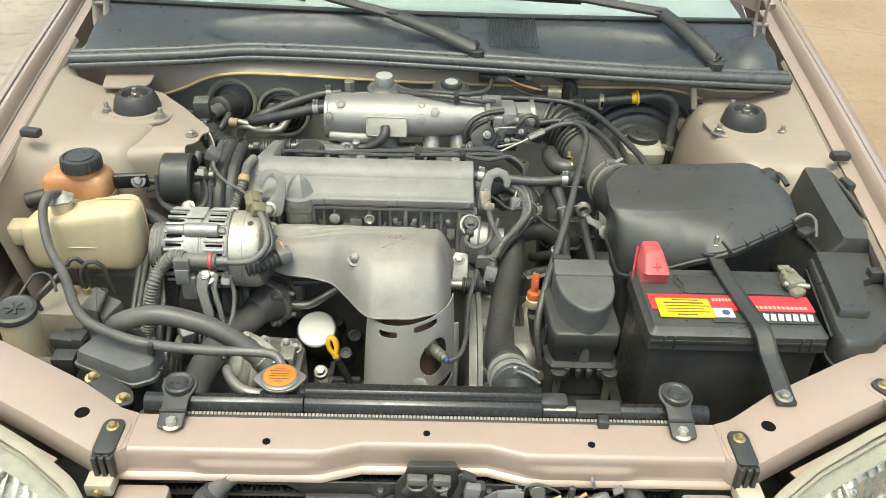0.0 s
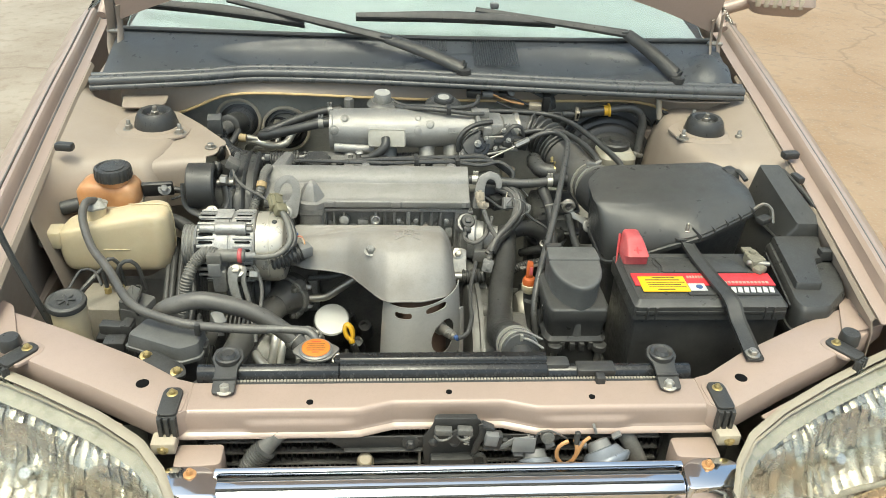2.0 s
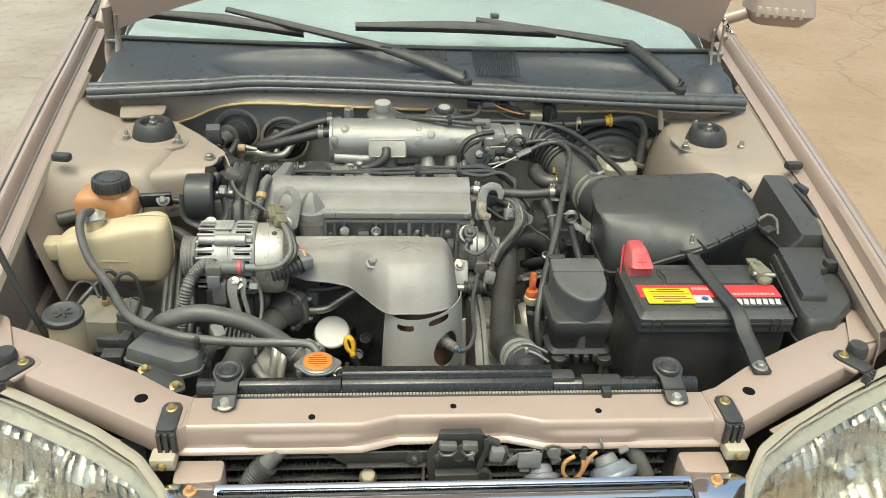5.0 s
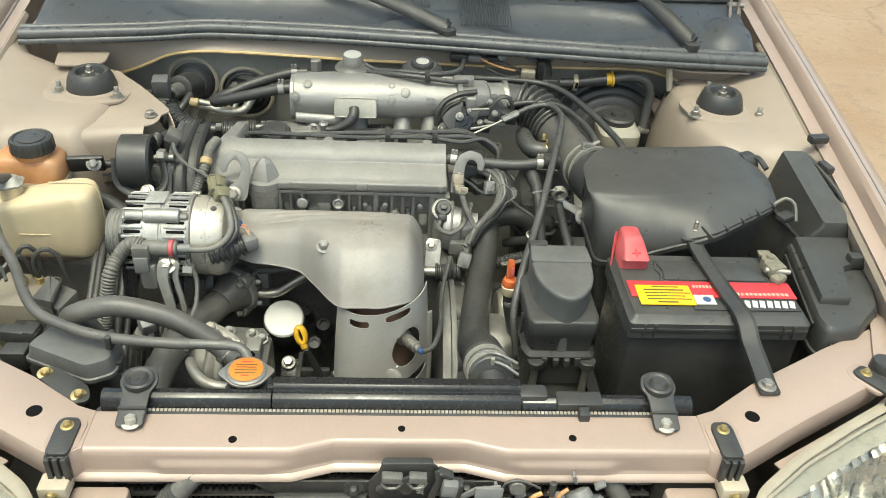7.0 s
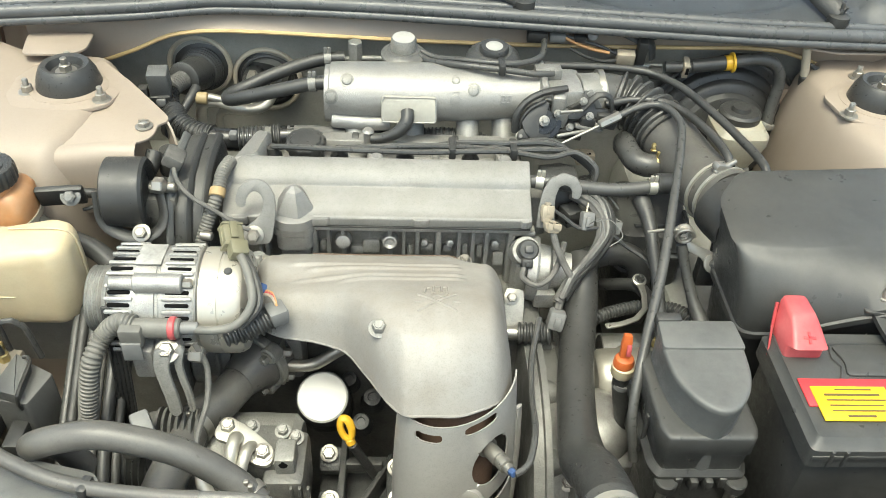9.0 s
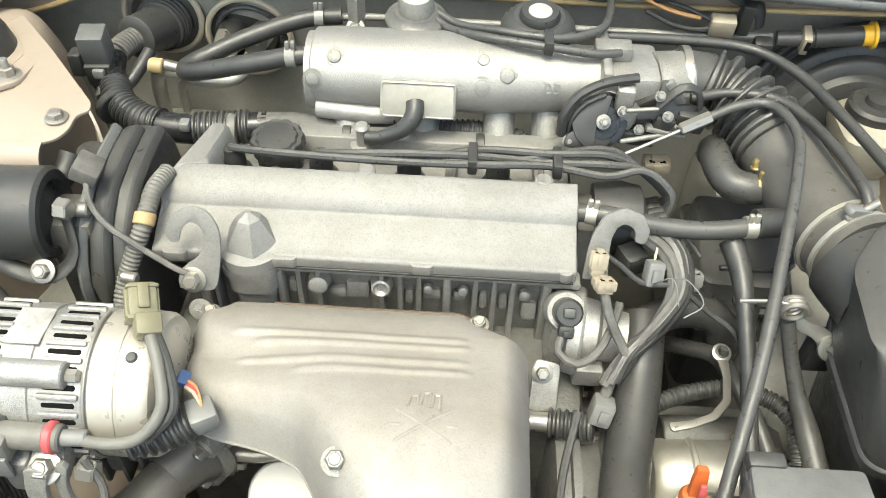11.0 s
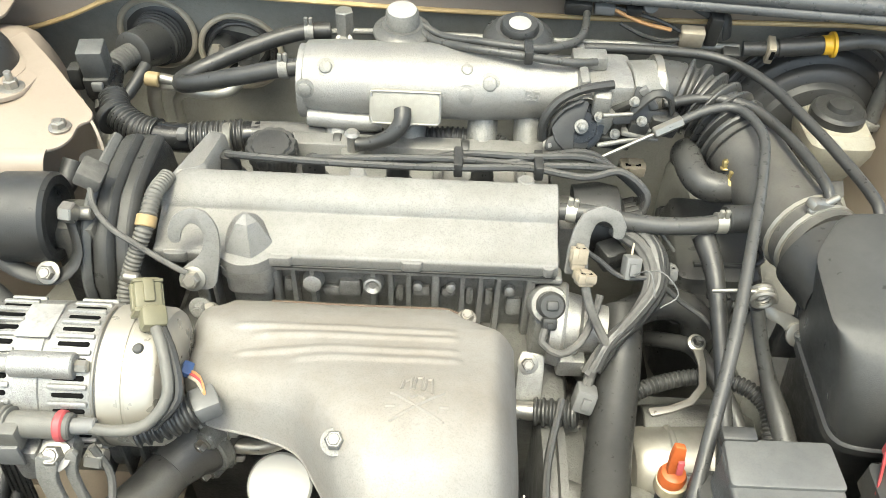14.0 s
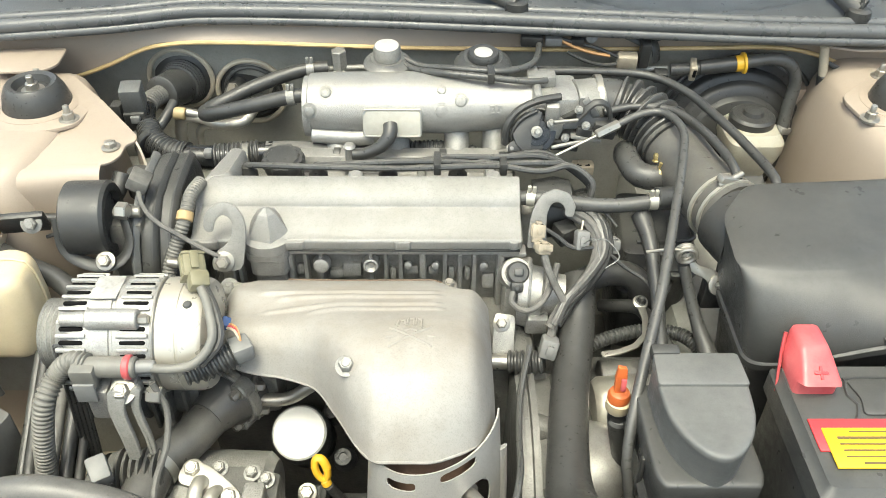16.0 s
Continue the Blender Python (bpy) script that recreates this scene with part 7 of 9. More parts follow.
part("loop_strap", tube([(0.120, 0.688, 0.732), (0.122, 0.685, 0.752), (0.135, 0.684, 0.760), (0.150, 0.686, 0.752), (0.166, 0.690, 0.738)], 0.0028, 8, flat=0.5), GREASE, mb)
HORN = mat("blue_grey_paint", (0.20, 0.225, 0.26), 0.38, 0.3, 0.1, 30, 0.1, 500, (0.28, 0.27, 0.24), 0.35, 25, speck=0.15)
for hx, hz, sc, nm in ((0.123, 0.682, 0.92, "horn"), (0.218, 0.698, 1.0, "horn")):
    hn = thing(nm, (hx, 0.690, hz - 0.03), "blue-grey disc horn with copper wires", "horn", "horns")
    hd = V(0.30 if hx > 0.2 else 0.05, -0.62, -0.55).normalized()
    part("dish", lathe(V(hx, 0.688, hz + 0.022), hd, [(0, 0.012 * sc), (0.003, 0.026 * sc), (0.014, 0.032 * sc), (0.017, 0.036 * sc), (0.024, 0.0365 * sc), (0.028, 0.034 * sc), (0.034, 0.018 * sc)], 36), HORN, hn)
    part("rim", lathe(V(hx, 0.688, hz + 0.022) + hd * 0.016, hd, [(0, 0.037 * sc), (0.002, 0.0385 * sc), (0.006, 0.0385 * sc), (0.008, 0.037 * sc)], 36), HORN, hn)
    part("rear_cap", lathe(V(hx, 0.688, hz + 0.022) - hd * 0.012, hd, [(0, 0.010), (0.002, 0.016), (0.014, 0.018)], 24), GREY_PL, hn)
    for a in (0.6, 1.9, 3.1):
        u_ = V(math.cos(a), 0.4 * math.sin(a), 0.8 * math.sin(a)) * 0.028 * sc
        part("tab", box(V(hx, 0.686, hz + 0.030) + u_, (0.004, 0.010, 0.014), 0.001, (0, -math.degrees(a) + 90, 0)), GREY_PL, hn)
    if hx > 0.2:
        part("wire", tube([(0.166, 0.676, 0.746), (0.153, 0.674, 0.738), (0.151, 0.673, 0.719), (0.163, 0.673, 0.703), (0.176, 0.673, 0.712), (0.180, 0.674, 0.731), (0.176, 0.680, 0.745)], 0.0030, 8), COPPER, hn)
        part("wire", tube([(0.197, 0.676, 0.753), (0.188, 0.674, 0.746), (0.182, 0.673, 0.728), (0.176, 0.674, 0.706), (0.168, 0.676, 0.690)], 0.0026, 8), COPPER, hn)
        part("wire_sleeve", cyl((0.178, 0.678, 0.738), (0.180, 0.682, 0.758), 0.0045), BLACK, hn)

solo("drain_knob", lathe((-0.126, 0.702, 0.688), (0, -0.55, 0.80), [(-0.010, 0.0125), (-0.007, 0.0132), (-0.005, 0.0112), (0.012, 0.0105), (0.014, 0.008)], 24), mat("aged_knob", (0.30, 0.25, 0.175), 0.5, 0, 0.15, 60), "small cream plastic knob on the condenser", "knob")
cdt = thing("conduit", (-0.27, 0.70, 0.66), "taped black conduit curving past the condenser", "conduit", "front conduits")
part("upper_run", tube([(-0.205, 0.738, 0.752), (-0.232, 0.728, 0.742), (-0.256, 0.712, 0.730), (-0.272, 0.700, 0.716)], 0.0140, 16), TAPE, cdt)
part("ribbed_run", tube([(-0.268, 0.697, 0.720), (-0.282, 0.695, 0.704), (-0.292, 0.694, 0.684), (-0.298, 0.694, 0.65)], 0.0165, 18, ridge=0.0010, pitch=0.0042), RUBBER_GREY, cdt)
cdu = thing("conduit", (0.27, 0.70, 0.66), "taped black conduit running down the condenser", "conduit", "front conduits")
part("run", tube([(0.238, 0.738, 0.756), (0.254, 0.724, 0.736), (0.270, 0.708, 0.710), (0.284, 0.699, 0.684), (0.296, 0.697, 0.655)], 0.0130, 16), TAPE, cdu)
# ---------------------------------------------------------------- hoses on the belt side


def hose(name, pts, r, m, label, category="hose", ends=(), end_m=None, **kw):
    """A hose or cable as a thing, with band clamps at the given points."""
    lo = min(p[2] for p in pts)
    t = thing(name, (sum(p[0] for p in pts) / len(pts), sum(p[1] for p in pts) / len(pts), lo), label, category)
    part("hose_body", tube(pts, r, kw.pop("seg", 14), kw.pop("step", 0.008), **kw), m, t)
    rr = r[0] if isinstance(r, list) else r
    for c, d in ends:
        clamp(c, d, rr + 0.0005, 0.011, t, True, end_m or STEEL)
    return t


hose("overflow_hose", [(-0.640, 1.232, 0.836), (-0.646, 1.205, 0.846), (-0.645, 1.172, 0.832), (-0.613, 1.105, 0.812), (-0.565, 1.035, 0.808), (-0.505, 0.937, 0.808), (-0.445, 0.900, 0.804), (-0.384, 0.883, 0.801), (-0.309, 0.873, 0.802), (-0.280, 0.8715, 0.8025)], 0.0075, HOSE_GREY, "long grey-black coolant overflow hose", seg=12)
ovf = [o for o in bpy.data.objects if o.name == "overflow_hose"][0]
part("end_pipe", tube([(-0.300, 0.8725, 0.8025), (-0.238, 0.8705, 0.8025), (-0.214, 0.8665, 0.8005), (-0.204, 0.8545, 0.7935), (-0.202, 0.846, 0.779)], 0.0066, 12), GREASE, ovf, "dull greasy steel end pipe")
part("hose_clip", box((-0.388, 0.884, 0.797), (0.010, 0.020, 0.022), 0.003, (0, 0, -10)), BLACK, ovf)
hose("heater_return_hose", [(-0.235, 0.905, 0.745), (-0.262, 0.917, 0.766), (-0.315, 0.929, 0.796), (-0.385, 0.934, 0.814), (-0.430, 0.934, 0.807), (-0.456, 0.938, 0.792), (-0.464, 0.952, 0.772), (-0.452, 0.970, 0.748), (-0.44, 0.98, 0.70)], 0.0145, HOSE_GREY, "thick black rubber hose looped over the conduit", ends=(((-0.244, 0.911, 0.750), (-0.8, 0.6, 0.3)),))
hose("wiring_conduit", [(-0.396, 1.096, 0.803), (-0.416, 1.100, 0.802), (-0.436, 1.098, 0.782), (-0.447, 1.078, 0.764), (-0.455, 1.066, 0.728), (-0.462, 1.060, 0.690), (-0.468, 1.054, 0.650), (-0.470, 1.05, 0.61)], 0.0108, CONDUIT, "grey corrugated wiring conduit from the alternator", "conduit", ridge=0.0010, pitch=0.0052, seg=16)
hose("lower_radiator_hose", [(-0.288, 1.160, 0.662), (-0.304, 1.134, 0.660), (-0.320, 1.106, 0.659), (-0.347, 1.068, 0.659), (-0.356, 1.020, 0.659), (-0.366, 0.965, 0.652), (-0.370, 0.90, 0.63), (-0.365, 0.84, 0.58)], 0.0240, HOSE_GREY, "dull grey lower radiator hose", ends=(((-0.345, 1.070, 0.659), (-0.45, -0.88, 0.0)),), seg=18)
th = thing("thermostat_housing", (-0.28, 1.18, 0.60), "dull alloy water inlet housing with a bolted flange", "housing")
td = V(-0.5, -0.86, 0.0).normalized()
part("housing", lathe(V(-0.283, 1.170, 0.662), td, [(-0.030, 0.036), (0.0, 0.037), (0.012, 0.035), (0.018, 0.030), (0.036, 0.0255), (0.040, 0.024)], 32), HOSE_GREY, th)
for a in (50, 172, 294):
    lug = V(-0.283, 1.170, 0.662) + V(0.86, -0.5, 0) * 0.038 * math.cos(radians(a)) + V(0, 0, 1) * 0.038 * math.sin(radians(a))
    part("lug", lathe(lug - td * 0.010, td, [(0, 0.012), (0.016, 0.012), (0.018, 0.010)], 18), ALU_DARK, th)
    part("bolt", bolt(lug + td * 0.008, tuple(td), 0.0065, 0.009), STEEL, th)
part("flange", lathe(V(-0.283, 1.170, 0.662) - td * 0.012, td, [(0, 0.040), (0.002, 0.042), (0.012, 0.042), (0.014, 0.040)], 36), ALU_DARK, th)
part("stem", box((-0.255, 1.215, 0.650), (0.06, 0.06, 0.08), 0.01), ALU_DARK, th)
wp = thing("water_pump", (-0.355, 1.19, 0.62), "greasy ribbed water pump casting behind the alternator", "pump")
part("casting", lathe((-0.400, 1.185, 0.668), (1, 0, 0), [(0, 0.030), (0.004, 0.040), (0.018, 0.042), (0.022, 0.034), (0.036, 0.034), (0.040, 0.042), (0.052, 0.042), (0.056, 0.034), (0.085, 0.032)], 32), GREASE, wp)
for k in range(3):
    part("web", box((-0.368 + 0.020 * k, 1.158, 0.668), (0.005, 0.030, 0.070), 0.002), GREASE, wp)
solo("coolant_pipe", tube([(-0.252, 1.170, 0.657), (-0.225, 1.169, 0.657), (-0.207, 1.170, 0.661), (-0.185, 1.173, 0.676), (-0.150, 1.182, 0.697)], 0.0082, 14), STEEL, "shiny steel coolant pipe under the heat shield", "pipe", "coolant pipes")
solo("coolant_pipe", tube([(-0.245, 1.190, 0.690), (-0.20, 1.195, 0.690), (-0.165, 1.198, 0.700)], 0.006, 10), GREASE, "dull thin coolant pipe under the heat shield", "pipe", "coolant pipes")
pf = thing("pipe_flange", (-0.251, 1.172, 0.632), "cast flange plate holding the coolant pipe", "flange")
part("plate", box((-0.251, 1.172, 0.661), (0.007, 0.030, 0.060), 0.003), ALU, pf)
for z in (0.638, 0.684):
    part("bolt", bolt((-0.247, 1.168, z), (1, 0, 0), 0.006, 0.008), STEEL, pf)
belt = thing("drive_belt", (-0.438, 1.10, 0.56), "ribbed grey-black drive belt below the alternator", "belt")
part("band", box((-0.4345, 1.108, 0.685), (0.022, 0.004, 0.25), 0.0012, (-4, 3, 0)), RUBBER_GREY, belt)
for k in range(4):
    part("rib", box((-0.4425 + 0.0052 * k, 1.1052, 0.685), (0.0030, 0.0022, 0.25), 0.0006, (-4, 3, 0)), RUBBER, belt)
comp = thing("ac_compressor", (-0.27, 1.03, 0.50), "dull alloy air-conditioning compressor body", "compressor")
part("body", lathe((-0.38, 1.075, 0.58), (1, 0, 0), [(0, 0.05), (0.01, 0.06), (0.10, 0.062), (0.15, 0.060), (0.16, 0.05)], 32), ALU_DARK, comp)
part("clutch", lathe((-0.44, 1.075, 0.58), (1, 0, 0), [(0, 0.040), (0.004, 0.056)] + [(0.010 + 0.004 * i, 0.058 if i % 2 else 0.052) for i in range(8)] + [(0.05, 0.05)], 36), BLACK, comp)
part("manifold", box((-0.268, 1.045, 0.640), (0.07, 0.06, 0.03), 0.005), GREASE, comp)
fl = part("fitting_plate", prism(rounded([(-0.038, 0.016), (-0.026, 0.031), (-0.008, 0.026), (0.022, 0.006), (0.038, -0.010), (0.032, -0.029), (0.012, -0.027), (-0.018, -0.002), (-0.036, 0.002)], 0.009), 0, 0.009, 0.002, m=pose(-0.279, 1.039, 0.660, 14, 5, 0)), PIPE, comp, "pale alloy pipe fitting")
part("bolt", bolt((-0.301, 1.056, 0.673), (0, -0.3, 0.95), 0.009, 0.012), STEEL, fl)
part("bolt", bolt((-0.256, 1.025, 0.664), (0, -0.3, 0.95), 0.009, 0.012), STEEL, fl)
part("refrigerant_pipe", tube([(-0.288, 1.044, 0.664), (-0.288, 1.034, 0.680), (-0.289, 1.018, 0.682), (-0.291, 1.002, 0.668), (-0.298, 0.985, 0.63), (-0.30, 0.97, 0.58)], 0.0080, 14), PIPE, comp)
part("refrigerant_pipe", tube([(-0.270, 1.034, 0.664), (-0.272, 1.022, 0.676), (-0.276, 1.005, 0.672), (-0.282, 0.985, 0.64), (-0.29, 0.96, 0.58)], 0.0070, 14), PIPE, comp)
part("refrigerant_pipe", tube([(-0.330, 1.030, 0.60), (-0.326, 1.008, 0.645), (-0.318, 0.985, 0.652), (-0.300, 0.962, 0.650), (-0.276, 0.950, 0.650), (-0.250, 0.955, 0.640), (-0.240, 0.97, 0.60)], 0.0085, 14), PIPE, comp)
part("rear_case", box((-0.232, 1.035, 0.60), (0.05, 0.08, 0.09), 0.008), GREASE, comp)
for k in range(3):
    part("case_rib", box((-0.222 + 0.010 * k, 0.994, 0.600), (0.004, 0.006, 0.080), 0.0015), GREASE, comp)
for p in ((-0.276, 1.069, 0.656), (-0.238, 1.063, 0.656), (-0.222, 1.058, 0.650)):
    part("bolt", bolt(p, (0, -0.3, 0.95), 0.007, 0.010), ALU_DARK, comp)
part("rear_tab", box((-0.230, 1.026, 0.655), (0.024, 0.034, 0.030), 0.004), ALU_DARK, comp)
# near-black disc on the tab paints a hole's shade
part("tab_hole", lathe((-0.231, 1.0105, 0.662), (0, -1, 0.1), [(0, 0.0055), (0.0015, 0.0055), (0.002, 0.004)], 16), HOLE_SHADE, comp)
tens = thing("belt_tensioner", (-0.34, 1.03, 0.58), "greasy dark tensioner with wiring plugs", "tensioner")
for i in range(7):
    part("fin", lathe((-0.385 + 0.008 * i, 1.06, 0.665), (1, 0, 0), [(0, 0.024), (0.004, 0.026), (0.005, 0.022)], 20), GREASE, tens)
part("plug", box((-0.392, 1.035, 0.70), (0.022, 0.03, 0.026), 0.004, (20, 0, 30)), GREY_PL, tens)
part("plug", box((-0.405, 1.03, 0.672), (0.020, 0.022, 0.034), 0.004, (0, 20, 0)), TAPE, tens)
part("arm", box((-0.37, 1.07, 0.63), (0.08, 0.05, 0.06), 0.01), GREASE, tens)
hose("sensor_lead", [(-0.330, 1.085, 0.785), (-0.318, 1.075, 0.755), (-0.316, 1.045, 0.73), (-0.322, 1.01, 0.715), (-0.318, 0.97, 0.70)], 0.0035, TAPE, "thin taped grey sensor lead", "cable", seg=8)

for i, (dx, dz) in enumerate(((0.0, 0.0), (0.014, 0.006), (0.027, 0.002), (0.040, -0.006), (0.052, -0.016), (-0.012, -0.010))):
    hose("rubber_hose", [(-0.505 + dx * 1.0, 1.26, 0.735 + dz), (-0.500 + dx, 1.20, 0.720 + dz), (-0.495 + dx, 1.13, 0.69 + dz), (-0.492 + dx, 1.05, 0.645 + dz), (-0.485 + dx, 0.98, 0.60 + dz)], (0.007, 0.0055, 0.006, 0.008, 0.0065, 0.006)[i], (BLACK, RUBBER, TAPE, RUBBER, BLACK, RUBBER_GREY)[i], "black rubber line beside the wing apron", seg=10)
hose("steering_hose", [(-0.60, 1.31, 0.79), (-0.54, 1.285, 0.775), (-0.49, 1.26, 0.770), (-0.455, 1.225, 0.755), (-0.445, 1.18, 0.72), (-0.45, 1.12, 0.66)], 0.013, RUBBER, "thick black rubber power steering hose")
hose("steering_hose", [(-0.545, 1.35, 0.80), (-0.50, 1.345, 0.80), (-0.465, 1.33, 0.79)], 0.007, RUBBER, "short black steering hose", seg=10)
hose("ground_lead", [(-0.522, 1.318, 0.795), (-0.50, 1.325, 0.80), (-0.478, 1.34, 0.812), (-0.468, 1.345, 0.825)], 0.0025, BLACK, "thin black earth lead wire", "cable", seg=8)

mount = thing("engine_mount", (-0.445, 1.345, 0.66), "black steel engine mount with a round bush", "engine mount")
part("bush", lathe((-0.486, 1.322, 0.822), (1, 0.05, 0), [(0, 0.042), (0.003, 0.0465), (0.050, 0.0465), (0.054, 0.043), (0.054, 0.034), (0.046, 0.032), (0.050, 0.018), (0.053, 0.012)], 40), BLACK, mount)
part("frame", tube([(-0.488, 1.300, 0.84), (-0.486, 1.288, 0.800), (-0.462, 1.282, 0.782), (-0.428, 1.280, 0.782), (-0.410, 1.296, 0.80), (-0.418, 1.318, 0.845)], 0.009, 10, flat=0.4), BLACK, mount)
part("bolt", bolt((-0.436, 1.277, 0.790), (0, -0.7, 0.7), 0.008, 0.012), STEEL, mount)
part("through_bolt", cyl((-0.43, 1.322, 0.83), (-0.395, 1.322, 0.832), 0.007), STEEL, mount)
part("nut", cyl((-0.420, 1.312, 0.842), (-0.406, 1.310, 0.842), 0.011, seg=6), STEEL, mount)
part("arm", box((-0.42, 1.335, 0.74), (0.05, 0.05, 0.16), 0.008), GREASE, mount)
part("link", tube([(-0.44, 1.40, 0.835), (-0.446, 1.38, 0.82), (-0.452, 1.35, 0.82)], 0.012, 12), BLACK, mount)
part("bracket_plate", box((-0.400, 1.352, 0.858), (0.026, 0.03, 0.018), 0.003, (0, 30, 0)), TAPE, mount)
hose("cover_lead", [(-0.402, 1.348, 0.856), (-0.392, 1.322, 0.842), (-0.372, 1.304, 0.830), (-0.345, 1.292, 0.820), (-0.310, 1.282, 0.802), (-0.296, 1.280, 0.795)], 0.003, TAPE, "thin grey lead to the lifting hook bolt", "cable", seg=8)
bp_ = hose("breather_pipe", [(-0.333, 1.378, 0.838), (-0.338, 1.345, 0.840), (-0.342, 1.315, 0.824), (-0.352, 1.298, 0.800), (-0.362, 1.280, 0.772), (-0.366, 1.25, 0.74)], 0.0085, CONDUIT, "taped grey corrugated conduit beside the valve cover", "conduit", ridge=0.0006, pitch=0.0045)
part("tape_band", lathe((-0.341, 1.318, 0.828), (-0.1, -0.8, -0.6), [(-0.006, 0.0095), (-0.005, 0.0105), (0.005, 0.0105), (0.006, 0.0095)], 18), mat("tan_tape", (0.36, 0.26, 0.13), 0.6, 0, 0.15, 60), bp_)
# ---------------------------------------------------------------- lower engine
filt = thing("oil_filter", (-0.19, 1.15, 0.52), "black oil filter with a white-painted end", "oil filter")
fd = V(0.0, -0.52, 0.85).normalized()
fc0 = V(-0.199, 1.146, 0.622)
part("can", lathe(fc0 - fd * 0.09, fd, [(0, 0.034), (0.004, 0.037), (0.078, 0.037), (0.086, 0.034)], 36), BLACK, filt)
part("end_cap", lathe(fc0 - fd * 0.006, fd, [(0, 0.0335), (0.004, 0.0340), (0.007, 0.0315), (0.008, 0.01)], 40), WHITE, filt, "white-painted filter end")
dip = thing("oil_dipstick", (-0.157, 1.08, 0.56), "yellow plastic dipstick ring", "dipstick")
part("ring", tube([(-0.163 + 0.0070 * math.cos(a * 0.7) - 0.003 * math.sin(a * 0.7), 1.080 + 0.006 * math.sin(a * 0.7), 0.640 + 0.0125 * math.sin(a * 0.7)) for a in range(10)], 0.0056, 10, 0.003, flat=0.8), YELLOW, dip)
part("stem", cyl((-0.159, 1.074, 0.628), (-0.156, 1.071, 0.620), 0.006), YELLOW, dip)
part("tube", cyl((-0.156, 1.071, 0.621), (-0.120, 1.095, 0.50), 0.006), IRON, dip)
lowb = thing("exhaust_stay", (-0.15, 1.08, 0.50), "greasy black cast bracket with ribs and bolts", "bracket")
part("pad", box((-0.186, 1.108, 0.535), (0.034, 0.034, 0.040), 0.006, (30, 0, 0)), IRON, lowb)
part("pad", box((-0.182, 1.040, 0.535), (0.034, 0.034, 0.040), 0.006, (30, 0, 0)), IRON, lowb)
part("rib", box((-0.170, 1.072, 0.540), (0.009, 0.120, 0.040), 0.003), IRON, lowb)
part("rib", box((-0.128, 1.068, 0.520), (0.008, 0.100, 0.050), 0.003, (0, 0, -28)), IRON, lowb)
part("shelf", box((-0.143, 1.090, 0.548), (0.050, 0.010, 0.020), 0.003), IRON, lowb)
part("stay", box((-0.098, 1.065, 0.520), (0.030, 0.10, 0.05), 0.006), IRON, lowb)
for p in ((-0.189, 1.100, 0.562), (-0.183, 1.032, 0.558), (-0.100, 1.086, 0.552), (-0.098, 1.040, 0.548)):
    part("bolt", bolt(p, (0, -0.5, 0.85), 0.0085, 0.012, 0.009), STEEL, lowb)
part("web", box((-0.14, 1.08, 0.49), (0.13, 0.12, 0.03), 0.006), IRON, lowb)
for x, y, z, r in ((-0.150, 1.158, 0.555, 0.011), (-0.168, 1.205, 0.590, 0.010), (-0.228, 1.176, 0.555, 0.010), (-0.135, 1.185, 0.575, 0.012)):
    solo("block_boss", lathe((x, y, z), (0, -0.5, 0.85), [(-0.03, r * 1.5), (0.0, r * 1.15), (0.006, r), (0.0065, r * 0.55), (0.003, r * 0.5)], 16), IRON, "round oily casting boss on the block", "casting", "block bosses")
# ---------------------------------------------------------------- gearbox side
gear = thing("gearbox", (0.16, 1.15, 0.27), "dull cast-alloy gearbox housing", "gearbox")
bell = part("bell_housing", lathe((0.066, 1.165, 0.455), (1, 0, 0), [(0, 0.20), (0.004, 0.215), (0.018, 0.216), (0.022, 0.205), (0.05, 0.20), (0.056, 0.212), (0.066, 0.212), (0.075, 0.18), (0.12, 0.14)], 56), GEAR_ALLOY, gear)
for i in range(5):
    a = radians(28 + 26 * i)
    at_ = V(0.107, 1.165 - 0.198 * math.cos(a), 0.455 + 0.198 * math.sin(a))
    out_ = V(0, -math.cos(a), math.sin(a))
    part("bolt_boss", lathe(at_ - V(0.030, 0, 0), (1, 0, 0), [(0, 0.018), (0.020, 0.018), (0.034, 0.013)], 20), GEAR_ALLOY, bell)
    part("bolt", bolt(at_ + V(0.004, 0, 0), (1, 0, 0), 0.007, 0.011), STEEL, bell)
part("starter_flange", lathe((0.081, 1.165, 0.455), (1, 0, 0), [(0, 0.207), (0.004, 0.222), (0.012, 0.222), (0.014, 0.207)], 64), GEAR_ALLOY, bell)
part("case", box((0.23, 1.18, 0.46), (0.22, 0.26, 0.28), 0.03), GEAR_ALLOY, gear)
part("rear_case", lathe((0.160, 1.115, 0.55), (0, 0, 1), [(0, 0.055), (0.06, 0.054), (0.078, 0.046), (0.088, 0.030), (0.090, 0.012)], 36), ALU, gear, "smooth rounded alloy case end")
stm = thing("starter_motor", (0.245, 1.200, 0.555), "silver steel starter motor can with a yellow paint dab", "starter motor")
part("can", lathe((0.172, 1.200, 0.600), (1, 0.03, 0.02), [(0, 0.020), (0.003, 0.036), (0.012, 0.043), (0.040, 0.044), (0.042, 0.046), (0.046, 0.046), (0.048, 0.044), (0.118, 0.044), (0.120, 0.046), (0.126, 0.046), (0.130, 0.040), (0.146, 0.034), (0.148, 0.012)], 40), PIPE, stm)
part("paint_dab", box((0.278, 1.186, 0.6435), (0.006, 0.016, 0.0012), 0.0004, (16, 0, 0)), YELLOW_LB, stm)
part("solenoid", cyl((0.19, 1.245, 0.612), (0.275, 1.247, 0.614), 0.024), GREASE, stm)
